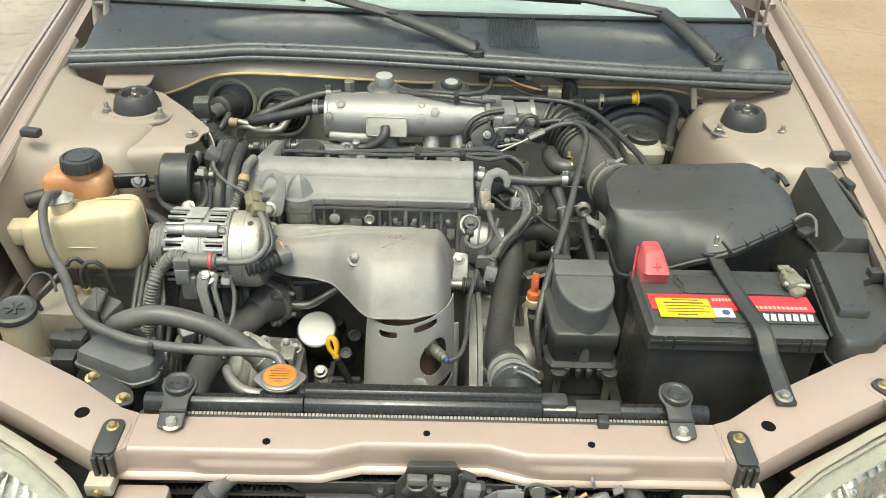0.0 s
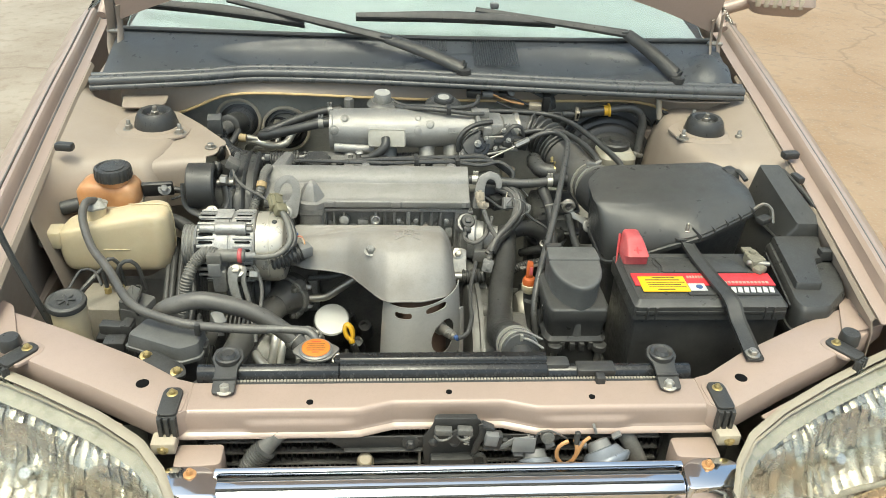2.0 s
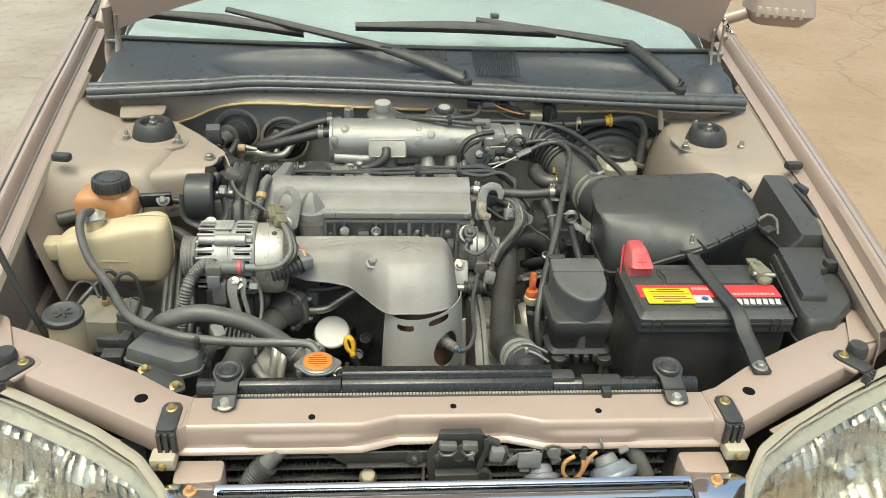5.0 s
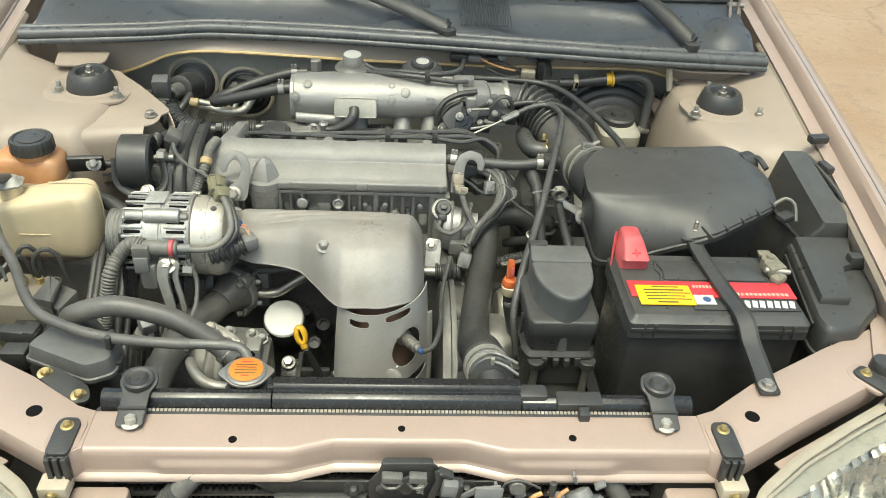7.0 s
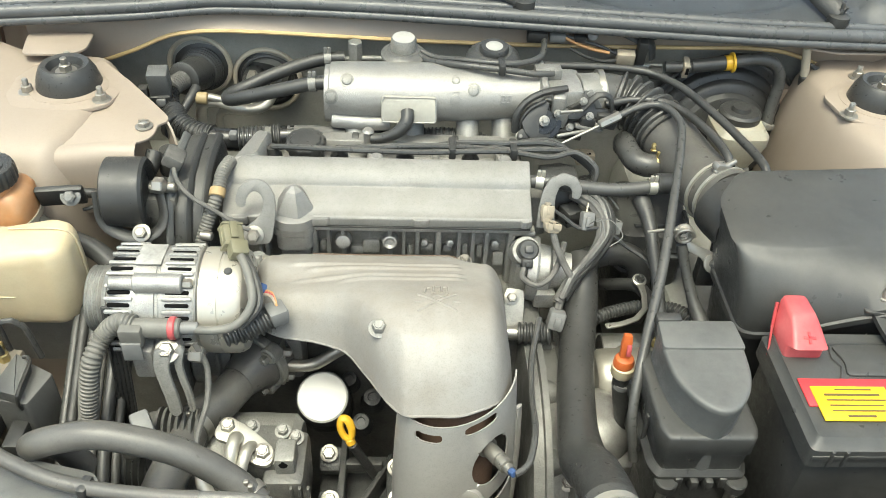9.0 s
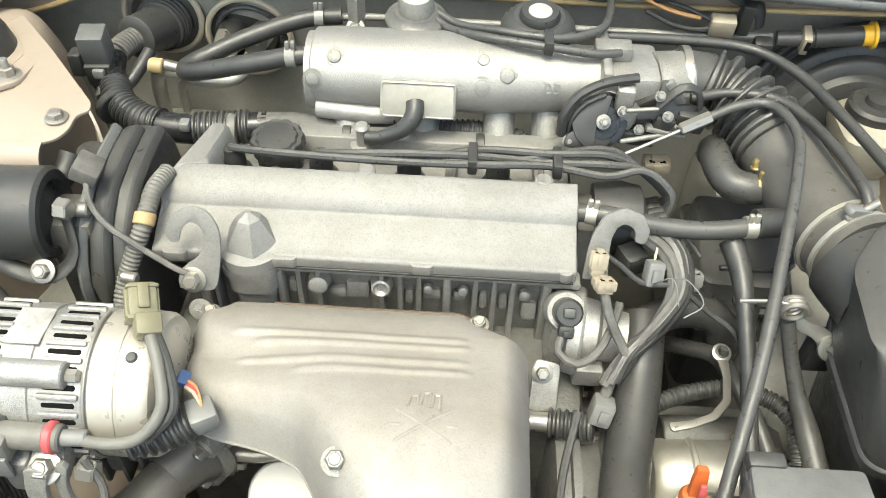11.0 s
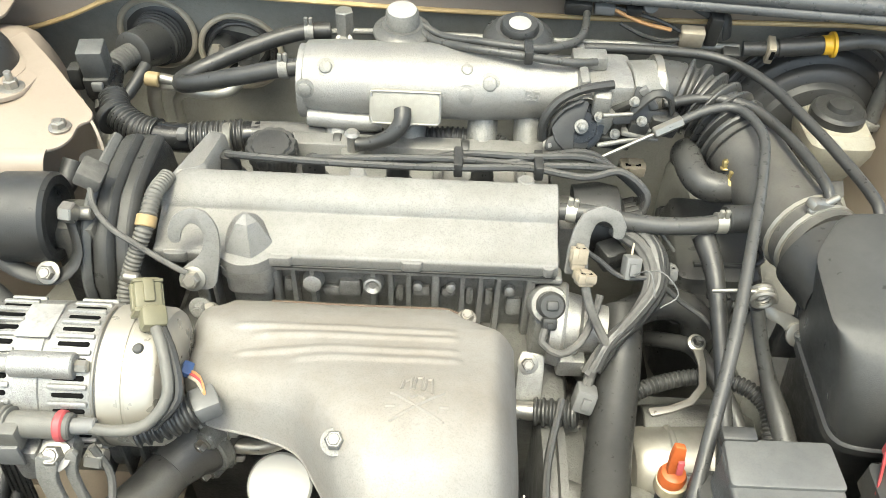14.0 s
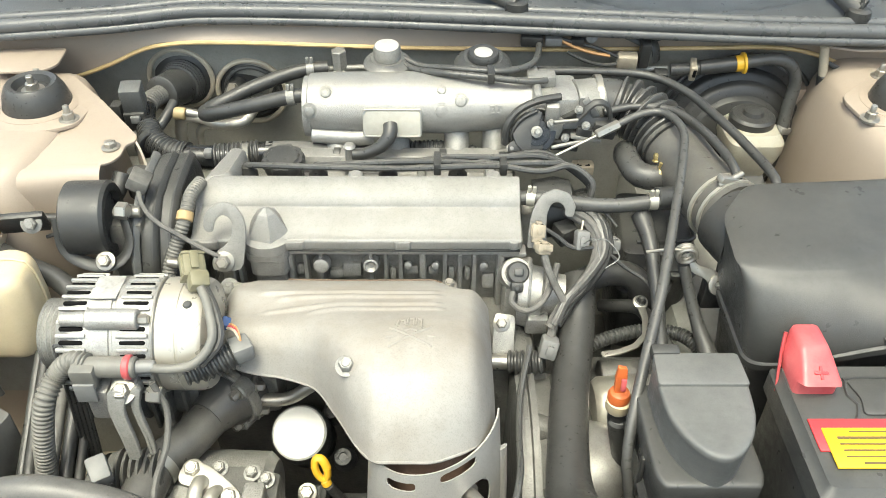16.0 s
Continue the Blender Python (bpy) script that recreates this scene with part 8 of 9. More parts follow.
part("stud", cyl((0.262, 1.230, 0.640), (0.262, 1.226, 0.655), 0.006), BRASS, stm)
for p in ((0.115, 1.03, 0.60), (0.125, 1.10, 0.635), (0.13, 1.00, 0.57), (0.155, 1.02, 0.60)):
    part("bolt", bolt(p, (0, -0.5, 0.85), 0.008, 0.012), STEEL, gear)
part("linkage", tube([(0.205, 1.14, 0.69), (0.212, 1.10, 0.66), (0.225, 1.06, 0.63)], 0.008, 10), ALU, gear)
part("floor_pan", box((0.12, 0.98, 0.44), (0.20, 0.20, 0.10), 0.02), GREASE, gear)

hose("upper_radiator_hose", [(0.158, 1.318, 0.722), (0.156, 1.296, 0.716), (0.150, 1.245, 0.696), (0.133, 1.160, 0.682), (0.117, 1.050, 0.690), (0.114, 0.990, 0.700), (0.119, 0.952, 0.724), (0.119, 0.905, 0.750), (0.116, 0.868, 0.770), (0.117, 0.838, 0.781)], [0.0235, 0.0235, 0.0235, 0.0235, 0.0235, 0.0240, 0.0285, 0.0285, 0.0285, 0.0285], RUBBER, "smooth black upper radiator hose", ends=(((0.113, 0.868, 0.772), (0.05, -0.9, 0.5)), ((0.116, 0.848, 0.779), (0.05, -0.9, 0.4))), seg=22, end_m=PIPE)
slv = thing("hose_sleeve", (0.114, 0.862, 0.745), "greyed hose sleeve with two steel spring clamps", "hose")
part("sleeve", cyl((0.1125, 0.888, 0.764), (0.1165, 0.832, 0.785), 0.0300), RUBBER_GREY, slv)
for q in (0.35, 0.72):
    c_ = V(0.1125, 0.888, 0.764).lerp(V(0.1165, 0.832, 0.785), q)
    part("band", lathe(c_, (0.07, -0.935, 0.35), [(-0.005, 0.030), (-0.005, 0.0318), (0.005, 0.0318), (0.005, 0.030)], 30), PIPE, slv)
for k, pts in enumerate(([(0.100, 0.862, 0.802), (0.122, 0.850, 0.812), (0.150, 0.845, 0.800)], [(0.095, 0.850, 0.798), (0.125, 0.838, 0.806), (0.150, 0.828, 0.795)])):
    solo("clamp_tang", tube(pts, 0.0022, 8, flat=1.3), ALU_DARK, "bent steel tang of a spring clamp", "clamp", "clamp tangs")
atf = thing("gearbox_dipstick", (0.172, 1.085, 0.62), "orange plastic handled gearbox dipstick", "dipstick")
part("handle", prism(rounded([(-0.006, 0), (0.006, 0), (0.0070, 0.020), (0.0060, 0.034), (-0.004, 0.036), (-0.006, 0.022)], 0.002), -0.0035, 0.0035, 0.0012, m=pose(0.176, 1.110, 0.741, 78, 0, 0)), ORANGE_PL, atf)
part("handle_slot", box((0.177, 1.1025, 0.762), (0.006, 0.004, 0.016), 0.0015, (-12, 0, 0)), RED, atf)
part("handle_foot", lathe((0.177, 1.110, 0.729), (0, 0, 1), [(0, 0.0125), (0.008, 0.013), (0.013, 0.011), (0.015, 0.007)], 20), ORANGE_PL, atf)
part("collar", lathe((0.178, 1.110, 0.713), (0, 0, 1), [(0, 0.0125), (0.003, 0.0145), (0.016, 0.0145), (0.018, 0.012)], 24), WHITE_PL, atf)
part("tube", tube([(0.178, 1.110, 0.715), (0.180, 1.108, 0.69), (0.188, 1.102, 0.65), (0.200, 1.095, 0.60), (0.21, 1.09, 0.54)], 0.0105, 14), BLACK, atf)
part("tube_band", lathe((0.180, 1.109, 0.693), (0.1, -0.1, 1), [(0, 0.0115), (0.008, 0.0115)], 20), GREY_PL, atf)
blackbox = thing("resonator_box", (0.27, 1.36, 0.62), "matt black plastic intake resonator", "resonator")
ro_ = rounded([(0.222, 1.365), (0.330, 1.362), (0.355, 1.515), (0.236, 1.525)], 0.018)
part("shell", loft([(inset(ro_, 0.01), 0.58), (inset(ro_, 0.002), 0.69), (ro_, 0.694), (ro_, 0.700), (inset(ro_, 0.004), 0.704), (inset(ro_, 0.009), 0.722), (inset(ro_, 0.014), 0.725), (inset(ro_, 0.04), 0.727)]), BLACK_DUSTY, blackbox)
part("flange", loft([(inset(ro_, -0.007), 0.690), (inset(ro_, -0.007), 0.695), (inset(ro_, -0.004), 0.697)]), BLACK, blackbox)
part("rib", tube([(0.250, 1.392, 0.727), (0.325, 1.396, 0.727), (0.335, 1.43, 0.727)], 0.0035, 8), BLACK_DUSTY, blackbox)

# intake duct: throttle end, bellows, plain bend to the filter lid
duct = thing("intake_duct", (0.28, 1.46, 0.78), "black rubber intake duct with bellows", "duct")
part("neck", tube([(0.192, 1.560, 0.850), (0.215, 1.563, 0.849), (0.236, 1.562, 0.848)], [0.037, 0.036, 0.035], 28), RUBBER_GREY, duct)
part("bellows", tube([(0.232, 1.562, 0.848), (0.252, 1.553, 0.845), (0.272, 1.535, 0.839), (0.288, 1.512, 0.832), (0.300, 1.486, 0.826)], [0.038, 0.039, 0.040, 0.041, 0.042], 28, ridge=0.0050, pitch=0.0150), RUBBER_GREY, duct)
part("bend", tube([(0.298, 1.492, 0.826), (0.312, 1.450, 0.820), (0.322, 1.405, 0.818), (0.332, 1.360, 0.822), (0.345, 1.318, 0.828)], [0.042, 0.041, 0.042, 0.043, 0.044], 28), HOSE_GREY, duct)
for c in ((0.334, 1.350, 0.823), (0.340, 1.331, 0.826)):
    clamp(c, (0.3, -0.95, 0.1), 0.0448, 0.0045, duct, False, PIPE)
part("clamp_screw", box((0.330, 1.338, 0.872), (0.028, 0.014, 0.010), 0.003, (0, 20, 20)), STEEL, duct)
part("clamp_screw", cyl((0.318, 1.330, 0.868), (0.350, 1.346, 0.876), 0.004), STEEL, duct)
clamp((0.202, 1.560, 0.850), (1, 0, 0), 0.0405, 0.009, duct, False)
part("nipple", cyl((0.255, 1.366, 0.822), (0.302, 1.375, 0.818), 0.015), RUBBER, duct)
hose("breather_hose", [(0.082, 1.372, 0.818), (0.110, 1.366, 0.822), (0.150, 1.358, 0.820), (0.205, 1.356, 0.818), (0.262, 1.362, 0.822)], 0.0095, RUBBER_GREY, "black breather hose from the valve cover", ends=(((0.094, 1.370, 0.820), (1, -0.2, 0)), ((0.250, 1.361, 0.821), (1, 0.05, 0))), end_m=PIPE)
hose("idle_air_hose", [(0.244, 1.510, 0.790), (0.241, 1.500, 0.806), (0.240, 1.474, 0.809), (0.246, 1.450, 0.807), (0.262, 1.437, 0.806), (0.310, 1.440, 0.805)], [0.0160, 0.0168, 0.0172, 0.0178, 0.0172, 0.0165], RUBBER_GREY, "black rubber elbow hose", ends=(((0.278, 1.438, 0.806), (1, 0, 0)), ((0.288, 1.439, 0.806), (1, 0, 0))), seg=20, end_m=BRASS)
solo("clamp_screw", bolt((0.272, 1.447, 0.826), (-0.2, 0.2, 1), 0.004, 0.006, 0.008), BRASS, "small brass hose clamp screw head", "screw")
# cables that swing over to the bulkhead
hose("throttle_cable", [(0.118, 1.600, 0.880), (0.200, 1.604, 0.878), (0.281, 1.600, 0.874), (0.325, 1.556, 0.874), (0.352, 1.488, 0.874), (0.374, 1.420, 0.872), (0.392, 1.345, 0.868), (0.388, 1.322, 0.850)], 0.0062, RUBBER, "long black control cable over the intake duct", "cable", seg=10)
hose("kickdown_cable", [(0.205, 1.515, 0.862), (0.250, 1.520, 0.868), (0.298, 1.502, 0.872), (0.330, 1.437, 0.874), (0.342, 1.370, 0.876), (0.345, 1.345, 0.868)], 0.006, RUBBER, "black throttle control cable", "cable", seg=10)
hose("speed_cable", [(0.205, 1.478, 0.856), (0.250, 1.492, 0.872), (0.283, 1.490, 0.876), (0.296, 1.440, 0.880), (0.284, 1.380, 0.872), (0.262, 1.305, 0.852), (0.230, 1.200, 0.815), (0.190, 1.090, 0.765), (0.176, 1.040, 0.72), (0.185, 1.02, 0.66)], [0.0054, 0.0054, 0.0056, 0.0058, 0.006, 0.0066, 0.0068, 0.0066, 0.006, 0.006], RUBBER_GREY, "black cable dropping to the gearbox", "cable", seg=10)
solo("cable_pin", cyl((0.12, 1.452, 0.822), (0.215, 1.482, 0.858), 0.0022), STEEL, "thin steel throttle inner cable", "cable")
solo("cable_adjuster", cyl((0.190, 1.474, 0.850), (0.222, 1.484, 0.862), 0.007, seg=6), STEEL, "steel cable adjuster nuts", "adjuster")
hose("shift_cable", [(0.238, 1.360, 0.800), (0.245, 1.320, 0.785), (0.245, 1.25, 0.755), (0.240, 1.17, 0.725), (0.235, 1.11, 0.70)], [0.013, 0.009, 0.008, 0.008, 0.010], RUBBER, "black cable into the gearbox housing", "cable", seg=10)
hose("oil_cooler_hose", [(0.274, 1.266, 0.795), (0.284, 1.252, 0.762), (0.296, 1.228, 0.728), (0.307, 1.200, 0.704), (0.312, 1.165, 0.690)], [0.007, 0.007, 0.008, 0.012, 0.012], RUBBER_GREY, "dusty rubber hose with a sleeve", seg=12)
spring = thing("hose_bracket", (0.285, 1.26, 0.76), "bent steel hose bracket with a coil clip", "bracket")
part("coil", tube([(0.273 + 0.011 * math.cos(i * 0.8), 1.258 + 0.0006 * i, 0.814 + 0.011 * math.sin(i * 0.8)) for i in range(24)], 0.0028, 8, 0.004), STEEL, spring)
part("wire", tube([(0.228, 1.275, 0.808), (0.252, 1.268, 0.818), (0.268, 1.262, 0.822)], 0.0020, 8), STEEL, spring)
part("arm", prism(rounded(flat_bar([(-0.040, 0.032), (-0.026, 0.014), (-0.010, 0.008), (0.004, -0.004)], [0.010, 0.012, 0.014, 0.022]), 0.003, 2), 0, 0.003, 0.0008, m=pose(0.314, 1.258, 0.778, 60, 0, 0)), STEEL, spring)
part("eye", lathe((0.317, 1.253, 0.774), (0.1, -0.86, 0.5), [(0.0, 0.013), (0.003, 0.013), (0.004, 0.010), (0.004, 0.006), (0.001, 0.0055)], 20), STEEL, spring)
part("eye_bolt", bolt((0.317, 1.251, 0.775), (0.1, -0.86, 0.5), 0.005, 0.006), GREASE, spring)
part("foot", box((0.320, 1.268, 0.752), (0.03, 0.02, 0.05), 0.004), BLACK, spring)
bbx = thing("vacuum_tank", (0.27, 1.395, 0.60), "black moulded plastic box under the intake duct", "plastic box")
bq = rounded([(0.222, 1.452), (0.218, 1.372), (0.228, 1.345), (0.290, 1.342), (0.316, 1.398), (0.322, 1.455)], 0.010, 4)
part("case", loft([(inset(bq, 0.010), 0.56), (bq, 0.690), (inset(bq, 0.002), 0.698), (inset(bq, 0.006), 0.702), (inset(bq, 0.016), 0.703)]), BLACK, bbx)
part("rim", loft([(inset(bq, -0.003), 0.672), (inset(bq, -0.004), 0.678), (inset(bq, 0.0), 0.681)]), BLACK, bbx)
for k in range(3):
    part("rib", box((0.246 + 0.022 * k, 1.395, 0.7045), (0.005, 0.070, 0.006), 0.0015), BLACK, bbx)
# looms round the head end
hose("bypass_hose", [(0.160, 1.312, 0.722), (0.190, 1.326, 0.726), (0.222, 1.332, 0.722), (0.245, 1.330, 0.706), (0.252, 1.325, 0.68)], 0.018, RUBBER, "black rubber bypass hose")
hose("small_conduit", [(0.162, 1.236, 0.674), (0.180, 1.246, 0.680), (0.210, 1.257, 0.682), (0.246, 1.262, 0.686), (0.270, 1.252, 0.693), (0.290, 1.236, 0.698), (0.302, 1.212, 0.696), (0.299, 1.176, 0.685)], 0.0085, RUBBER, "short corrugated black conduit", "conduit", ridge=0.001, pitch=0.005)
for c, s_, r_, m_, lb in (((0.099, 1.316, 0.808), (0.017, 0.013, 0.028), (-28, 8, 5), CREAM, "cream two-pin connector block"), ((0.104, 1.294, 0.800), (0.020, 0.020, 0.016), (-25, 10, 10), CREAM, "cream connector housing with wires"),
                          ((0.200, 1.330, 0.775), (0.018, 0.016, 0.022), (-20, 0, 0), GREY_PL, "small grey plastic wiring connector"), ((0.184, 1.505, 0.775), (0.030, 0.020, 0.024), (0, 0, 0), CREAM, "cream plug by the distributor")):
    cn = thing("connector", (c[0], c[1], c[2] - s_[2] / 2), lb, "connector")
    turn = Euler([radians(q) for q in r_]).to_matrix()
    at = lambda x, y, z: V(*c) + turn @ V(x * s_[0], y * s_[1], z * s_[2])
    m_ = AGED_CREAM if m_ is CREAM else m_
    part("shell", box(c, (s_[0], s_[1], s_[2] * 0.62), 0.002, r_), m_, cn)
    part("collar", box(at(0, 0, -0.36), (s_[0] * 0.8, s_[1] * 0.8, s_[2] * 0.34), 0.0015, r_), m_, cn)
    part("latch", box(at(0, -0.52, 0.10), (s_[0] * 0.34, s_[1] * 0.16, s_[2] * 0.42), 0.0008, r_), m_, cn)
    part("latch", box(at(0, 0.05, 0.36), (s_[0] * 0.42, s_[1] * 0.5, s_[2] * 0.16), 0.0008, r_), m_, cn)
    for k in (-1, 1):
        part("rib", box(at(0.5 * k, 0, 0.02), (s_[0] * 0.08, s_[1] * 0.5, s_[2] * 0.46), 0.0005, r_), m_, cn)
        # near-black chip paints the shade of a pin socket
        part("socket_hole", box(at(0.2 * k, -0.2, 0.30), (s_[0] * 0.22, s_[1] * 0.24, s_[2] * 0.05), 0.0003, r_), HOLE_SHADE, cn)
sens = thing("coolant_switch", (0.06, 1.215, 0.68), "metal switch with a ribbed rubber boot", "switch")
part("stub", cyl((0.030, 1.216, 0.676), (0.066, 1.213, 0.678), 0.010), STEEL, sens)
part("boot", tube([(0.062, 1.213, 0.678), (0.085, 1.210, 0.681), (0.106, 1.206, 0.686)], 0.014, 14, ridge=0.0015, pitch=0.008), RUBBER, sens)
for pts in ([(0.165, 1.305, 0.80), (0.180, 1.290, 0.815), (0.196, 1.275, 0.80), (0.178, 1.265, 0.79)], [(0.155, 1.30, 0.80), (0.165, 1.285, 0.82), (0.172, 1.27, 0.80)]):
    solo("thin_wire", tube(pts, 0.0007, 6, 0.005), GREY_PL, "thin grey stray bare wire", "wire", "stray wires")
dist = thing("distributor", (0.14, 1.40, 0.72), "black distributor cap with plug leads", "distributor")
part("cap", lathe((0.105, 1.41, 0.772), (1, 0, 0.1), [(0, 0.040), (0.03, 0.042), (0.05, 0.036), (0.056, 0.02)], 28), BLACK, dist)
for i in range(4):
    part("tower", cyl((0.155, 1.392 + 0.014 * i, 0.79 - 0.006 * i), (0.178, 1.390 + 0.014 * i, 0.80 - 0.006 * i), 0.008), RUBBER, dist)
part("base", box((0.10, 1.41, 0.75), (0.03, 0.06, 0.07), 0.006), ALU_DARK, dist)

for i in range(4):
    x = -0.285 + 0.095 * i
    k = i * 0.006
    pts = [(x, 1.434, 0.826), (x + 0.025, 1.422 + k * 0.4, 0.834)]
    for xx in (-0.17, -0.085, -0.02, 0.05, 0.11):
        if xx > x + 0.05:
            pts.append((xx, 1.418 + k * 1.6 + 0.004 * math.sin(xx * 40 + i), 0.834 + 0.002 * i + 0.003 * math.cos(xx * 30 + 2 * i)))
    pts += [(0.150, 1.420 + k * 1.3, 0.836 - k), (0.178, 1.402 + k, 0.822 - k), (0.176, 1.392 + 0.014 * i, 0.800 - 0.006 * i)]
    hose("spark_plug_lead", pts, 0.0042, RUBBER_GREY, "grey-black spark plug lead over the valve cover", "cable", seg=8)
for x in (-0.028, 0.06):
    solo("lead_comb", box((x, 1.428, 0.834), (0.010, 0.034, 0.018), 0.002), BLACK, "small black plug lead separator", "clip", "lead separators")

# ---------------------------------------------------------------- bulkhead side
lm = hose("engine_loom", [(-0.468, 1.606, 0.814), (-0.462, 1.575, 0.808), (-0.440, 1.530, 0.802), (-0.405, 1.504, 0.797), (-0.350, 1.497, 0.796), (-0.300, 1.502, 0.798), (-0.262, 1.506, 0.800)], [0.013, 0.015, 0.0165, 0.0175, 0.0175, 0.017, 0.016], GLOSS, "fat black-taped engine wiring conduit", "conduit", seg=20)
part("corrugated_sleeve", tube([(-0.456, 1.560, 0.806), (-0.440, 1.530, 0.802), (-0.410, 1.507, 0.798), (-0.385, 1.500, 0.797)], [0.0165, 0.0178, 0.0188, 0.0188], 20, ridge=0.0013, pitch=0.0065), RUBBER, lm)
part("corrugated_sleeve", tube([(-0.345, 1.497, 0.796), (-0.318, 1.500, 0.797), (-0.282, 1.504, 0.799)], 0.0188, 20, ridge=0.0014, pitch=0.0065), RUBBER, lm)
hose("engine_loom", [(-0.272, 1.505, 0.800), (-0.235, 1.508, 0.801), (-0.190, 1.510, 0.798), (-0.150, 1.512, 0.796), (-0.118, 1.514, 0.795)], [0.016, 0.0145, 0.014, 0.013, 0.013], TAPE, "taped wiring loom behind the valve cover", "wiring", seg=14)
hose("corrugated_hose", [(-0.120, 1.512, 0.794), (-0.080, 1.517, 0.795), (-0.030, 1.520, 0.796), (0.005, 1.516, 0.795), (0.035, 1.500, 0.792), (0.055, 1.480, 0.780)], 0.0135, RUBBER_GREY, "black corrugated hose under the plenum", "hose", ridge=0.0012, pitch=0.006, seg=18)
grm = thing("bulkhead_grommet", (-0.442, 1.715, 0.75), "large black rubber grommet with a ribbed boot", "grommet")
part("disc", lathe((-0.442, 1.732, 0.797), (0, -1, 0.05), [(0, 0.048), (0.006, 0.048), (0.010, 0.042), (0.012, 0.03)], 36), RUBBER, grm)
part("ring", tube([(-0.447 + 0.051 * math.cos(a * 0.35), 1.724, 0.800 + 0.051 * math.sin(a * 0.35)) for a in range(19)], 0.0045, 8), CREAM, grm)
part("boot", tube([(-0.442, 1.722, 0.797), (-0.446, 1.694, 0.801), (-0.453, 1.668, 0.809), (-0.458, 1.652, 0.812)], [0.036, 0.030, 0.027, 0.0255], 28), RUBBER, grm)
for k in range(4):
    part("boot_ring", lathe((-0.4425 - 0.0008 * k, 1.716 - 0.006 * k, 0.798 + 0.0008 * k), (-0.12, -0.98, 0.15), [(-0.0022, 0.034 - 0.0012 * k), (-0.001, 0.0372 - 0.0012 * k), (0.001, 0.0372 - 0.0012 * k), (0.0022, 0.034 - 0.0012 * k)], 32), RUBBER, grm)
part("boot_lip", lathe((-0.457, 1.655, 0.8115), (-0.3, -0.93, 0.2), [(-0.004, 0.025), (-0.002, 0.0272), (0.003, 0.0272), (0.006, 0.022), (0.007, 0.014)], 28), RUBBER, grm)
part("taped_neck", tube([(-0.458, 1.650, 0.812), (-0.466, 1.632, 0.813), (-0.470, 1.618, 0.812)], 0.0148, 16, ridge=0.0006, pitch=0.005), TAPE, grm)
part("loom", tube([(-0.462, 1.645, 0.813), (-0.474, 1.618, 0.812), (-0.478, 1.592, 0.80), (-0.472, 1.56, 0.785)], 0.0115, 14), TAPE, grm)
rel = thing("relay_block", (-0.47, 1.575, 0.80), "black relay block on the bulkhead loom", "relay")
part("case", box((-0.474, 1.578, 0.848), (0.031, 0.030, 0.040), 0.003, (8, 0, 6)), BOX_GREY, rel)
part("socket", box((-0.475, 1.578, 0.815), (0.032, 0.031, 0.032), 0.004, (8, 0, 6)), BLACK, rel)
part("side_plug", box((-0.500, 1.576, 0.824), (0.016, 0.02, 0.03), 0.003), BLACK, rel)
part("clip", box((-0.471, 1.5605, 0.820), (0.014, 0.008, 0.012), 0.002), GREY_PL, rel)
hose("loom_tail", [(-0.430, 1.62, 0.815), (-0.438, 1.598, 0.805), (-0.452, 1.578, 0.792), (-0.475, 1.572, 0.788), (-0.49, 1.58, 0.80)], 0.008, RUBBER, "short black taped loom tail", "wiring")

hose("heater_hose", [(-0.195, 1.655, 0.856), (-0.240, 1.649, 0.853), (-0.300, 1.624, 0.842), (-0.348, 1.599, 0.829), (-0.366, 1.586, 0.825), (-0.372, 1.574, 0.824), (-0.364, 1.563, 0.827), (-0.330, 1.553, 0.840), (-0.285, 1.548, 0.854), (-0.238, 1.548, 0.866), (-0.212, 1.550, 0.868)], 0.0108, RUBBER, "black U-bent heater hose into the plenum", ends=(((-0.222, 1.650, 0.856), (1, 0.1, 0)), ((-0.236, 1.548, 0.8665), (1, 0, 0.1))), end_m=ALU_DARK)
seal2 = thing("pipe_seal", (-0.334, 1.730, 0.777), "round rubber pipe seal in a pale bulkhead ring", "seal")
part("ring", tube([(-0.334 + 0.056 * math.cos(a * 0.3), 1.722, 0.777 + 0.056 * math.sin(a * 0.3)) for a in range(22)], 0.0042, 8), CREAM, seal2)
part("disc", lathe((-0.334, 1.732, 0.777), (0, -1, 0), [(0, 0.053), (0.006, 0.052), (0.008, 0.046), (0.003, 0.042), (0.004, 0.02)], 40), RUBBER, seal2)
part("inner_ring", tube([(-0.334 + 0.043 * math.cos(a * 0.3), 1.724, 0.777 + 0.043 * math.sin(a * 0.3)) for a in range(22)], 0.0035, 8), RUBBER_GREY, seal2)
for dx, dz in ((-0.022, 0.004), (0.020, 0.002)):
    part("boss", lathe((-0.334 + dx, 1.728, 0.777 + dz), (0, -1, 0.15), [(0, 0.020), (0.03, 0.018), (0.05, 0.015), (0.052, 0.010)], 20), RUBBER, seal2)
acp = thing("refrigerant_lines", (-0.370, 1.625, 0.710), "bare alloy refrigerant lines at the bulkhead", "pipe")
part("line", tube([(-0.430, 1.620, 0.720), (-0.430, 1.620, 0.765), (-0.420, 1.615, 0.790), (-0.395, 1.610, 0.795), (-0.360, 1.607, 0.785), (-0.325, 1.615, 0.787), (-0.308, 1.645, 0.805), (-0.305, 1.720, 0.785)], 0.009, 12), PIPE, acp)
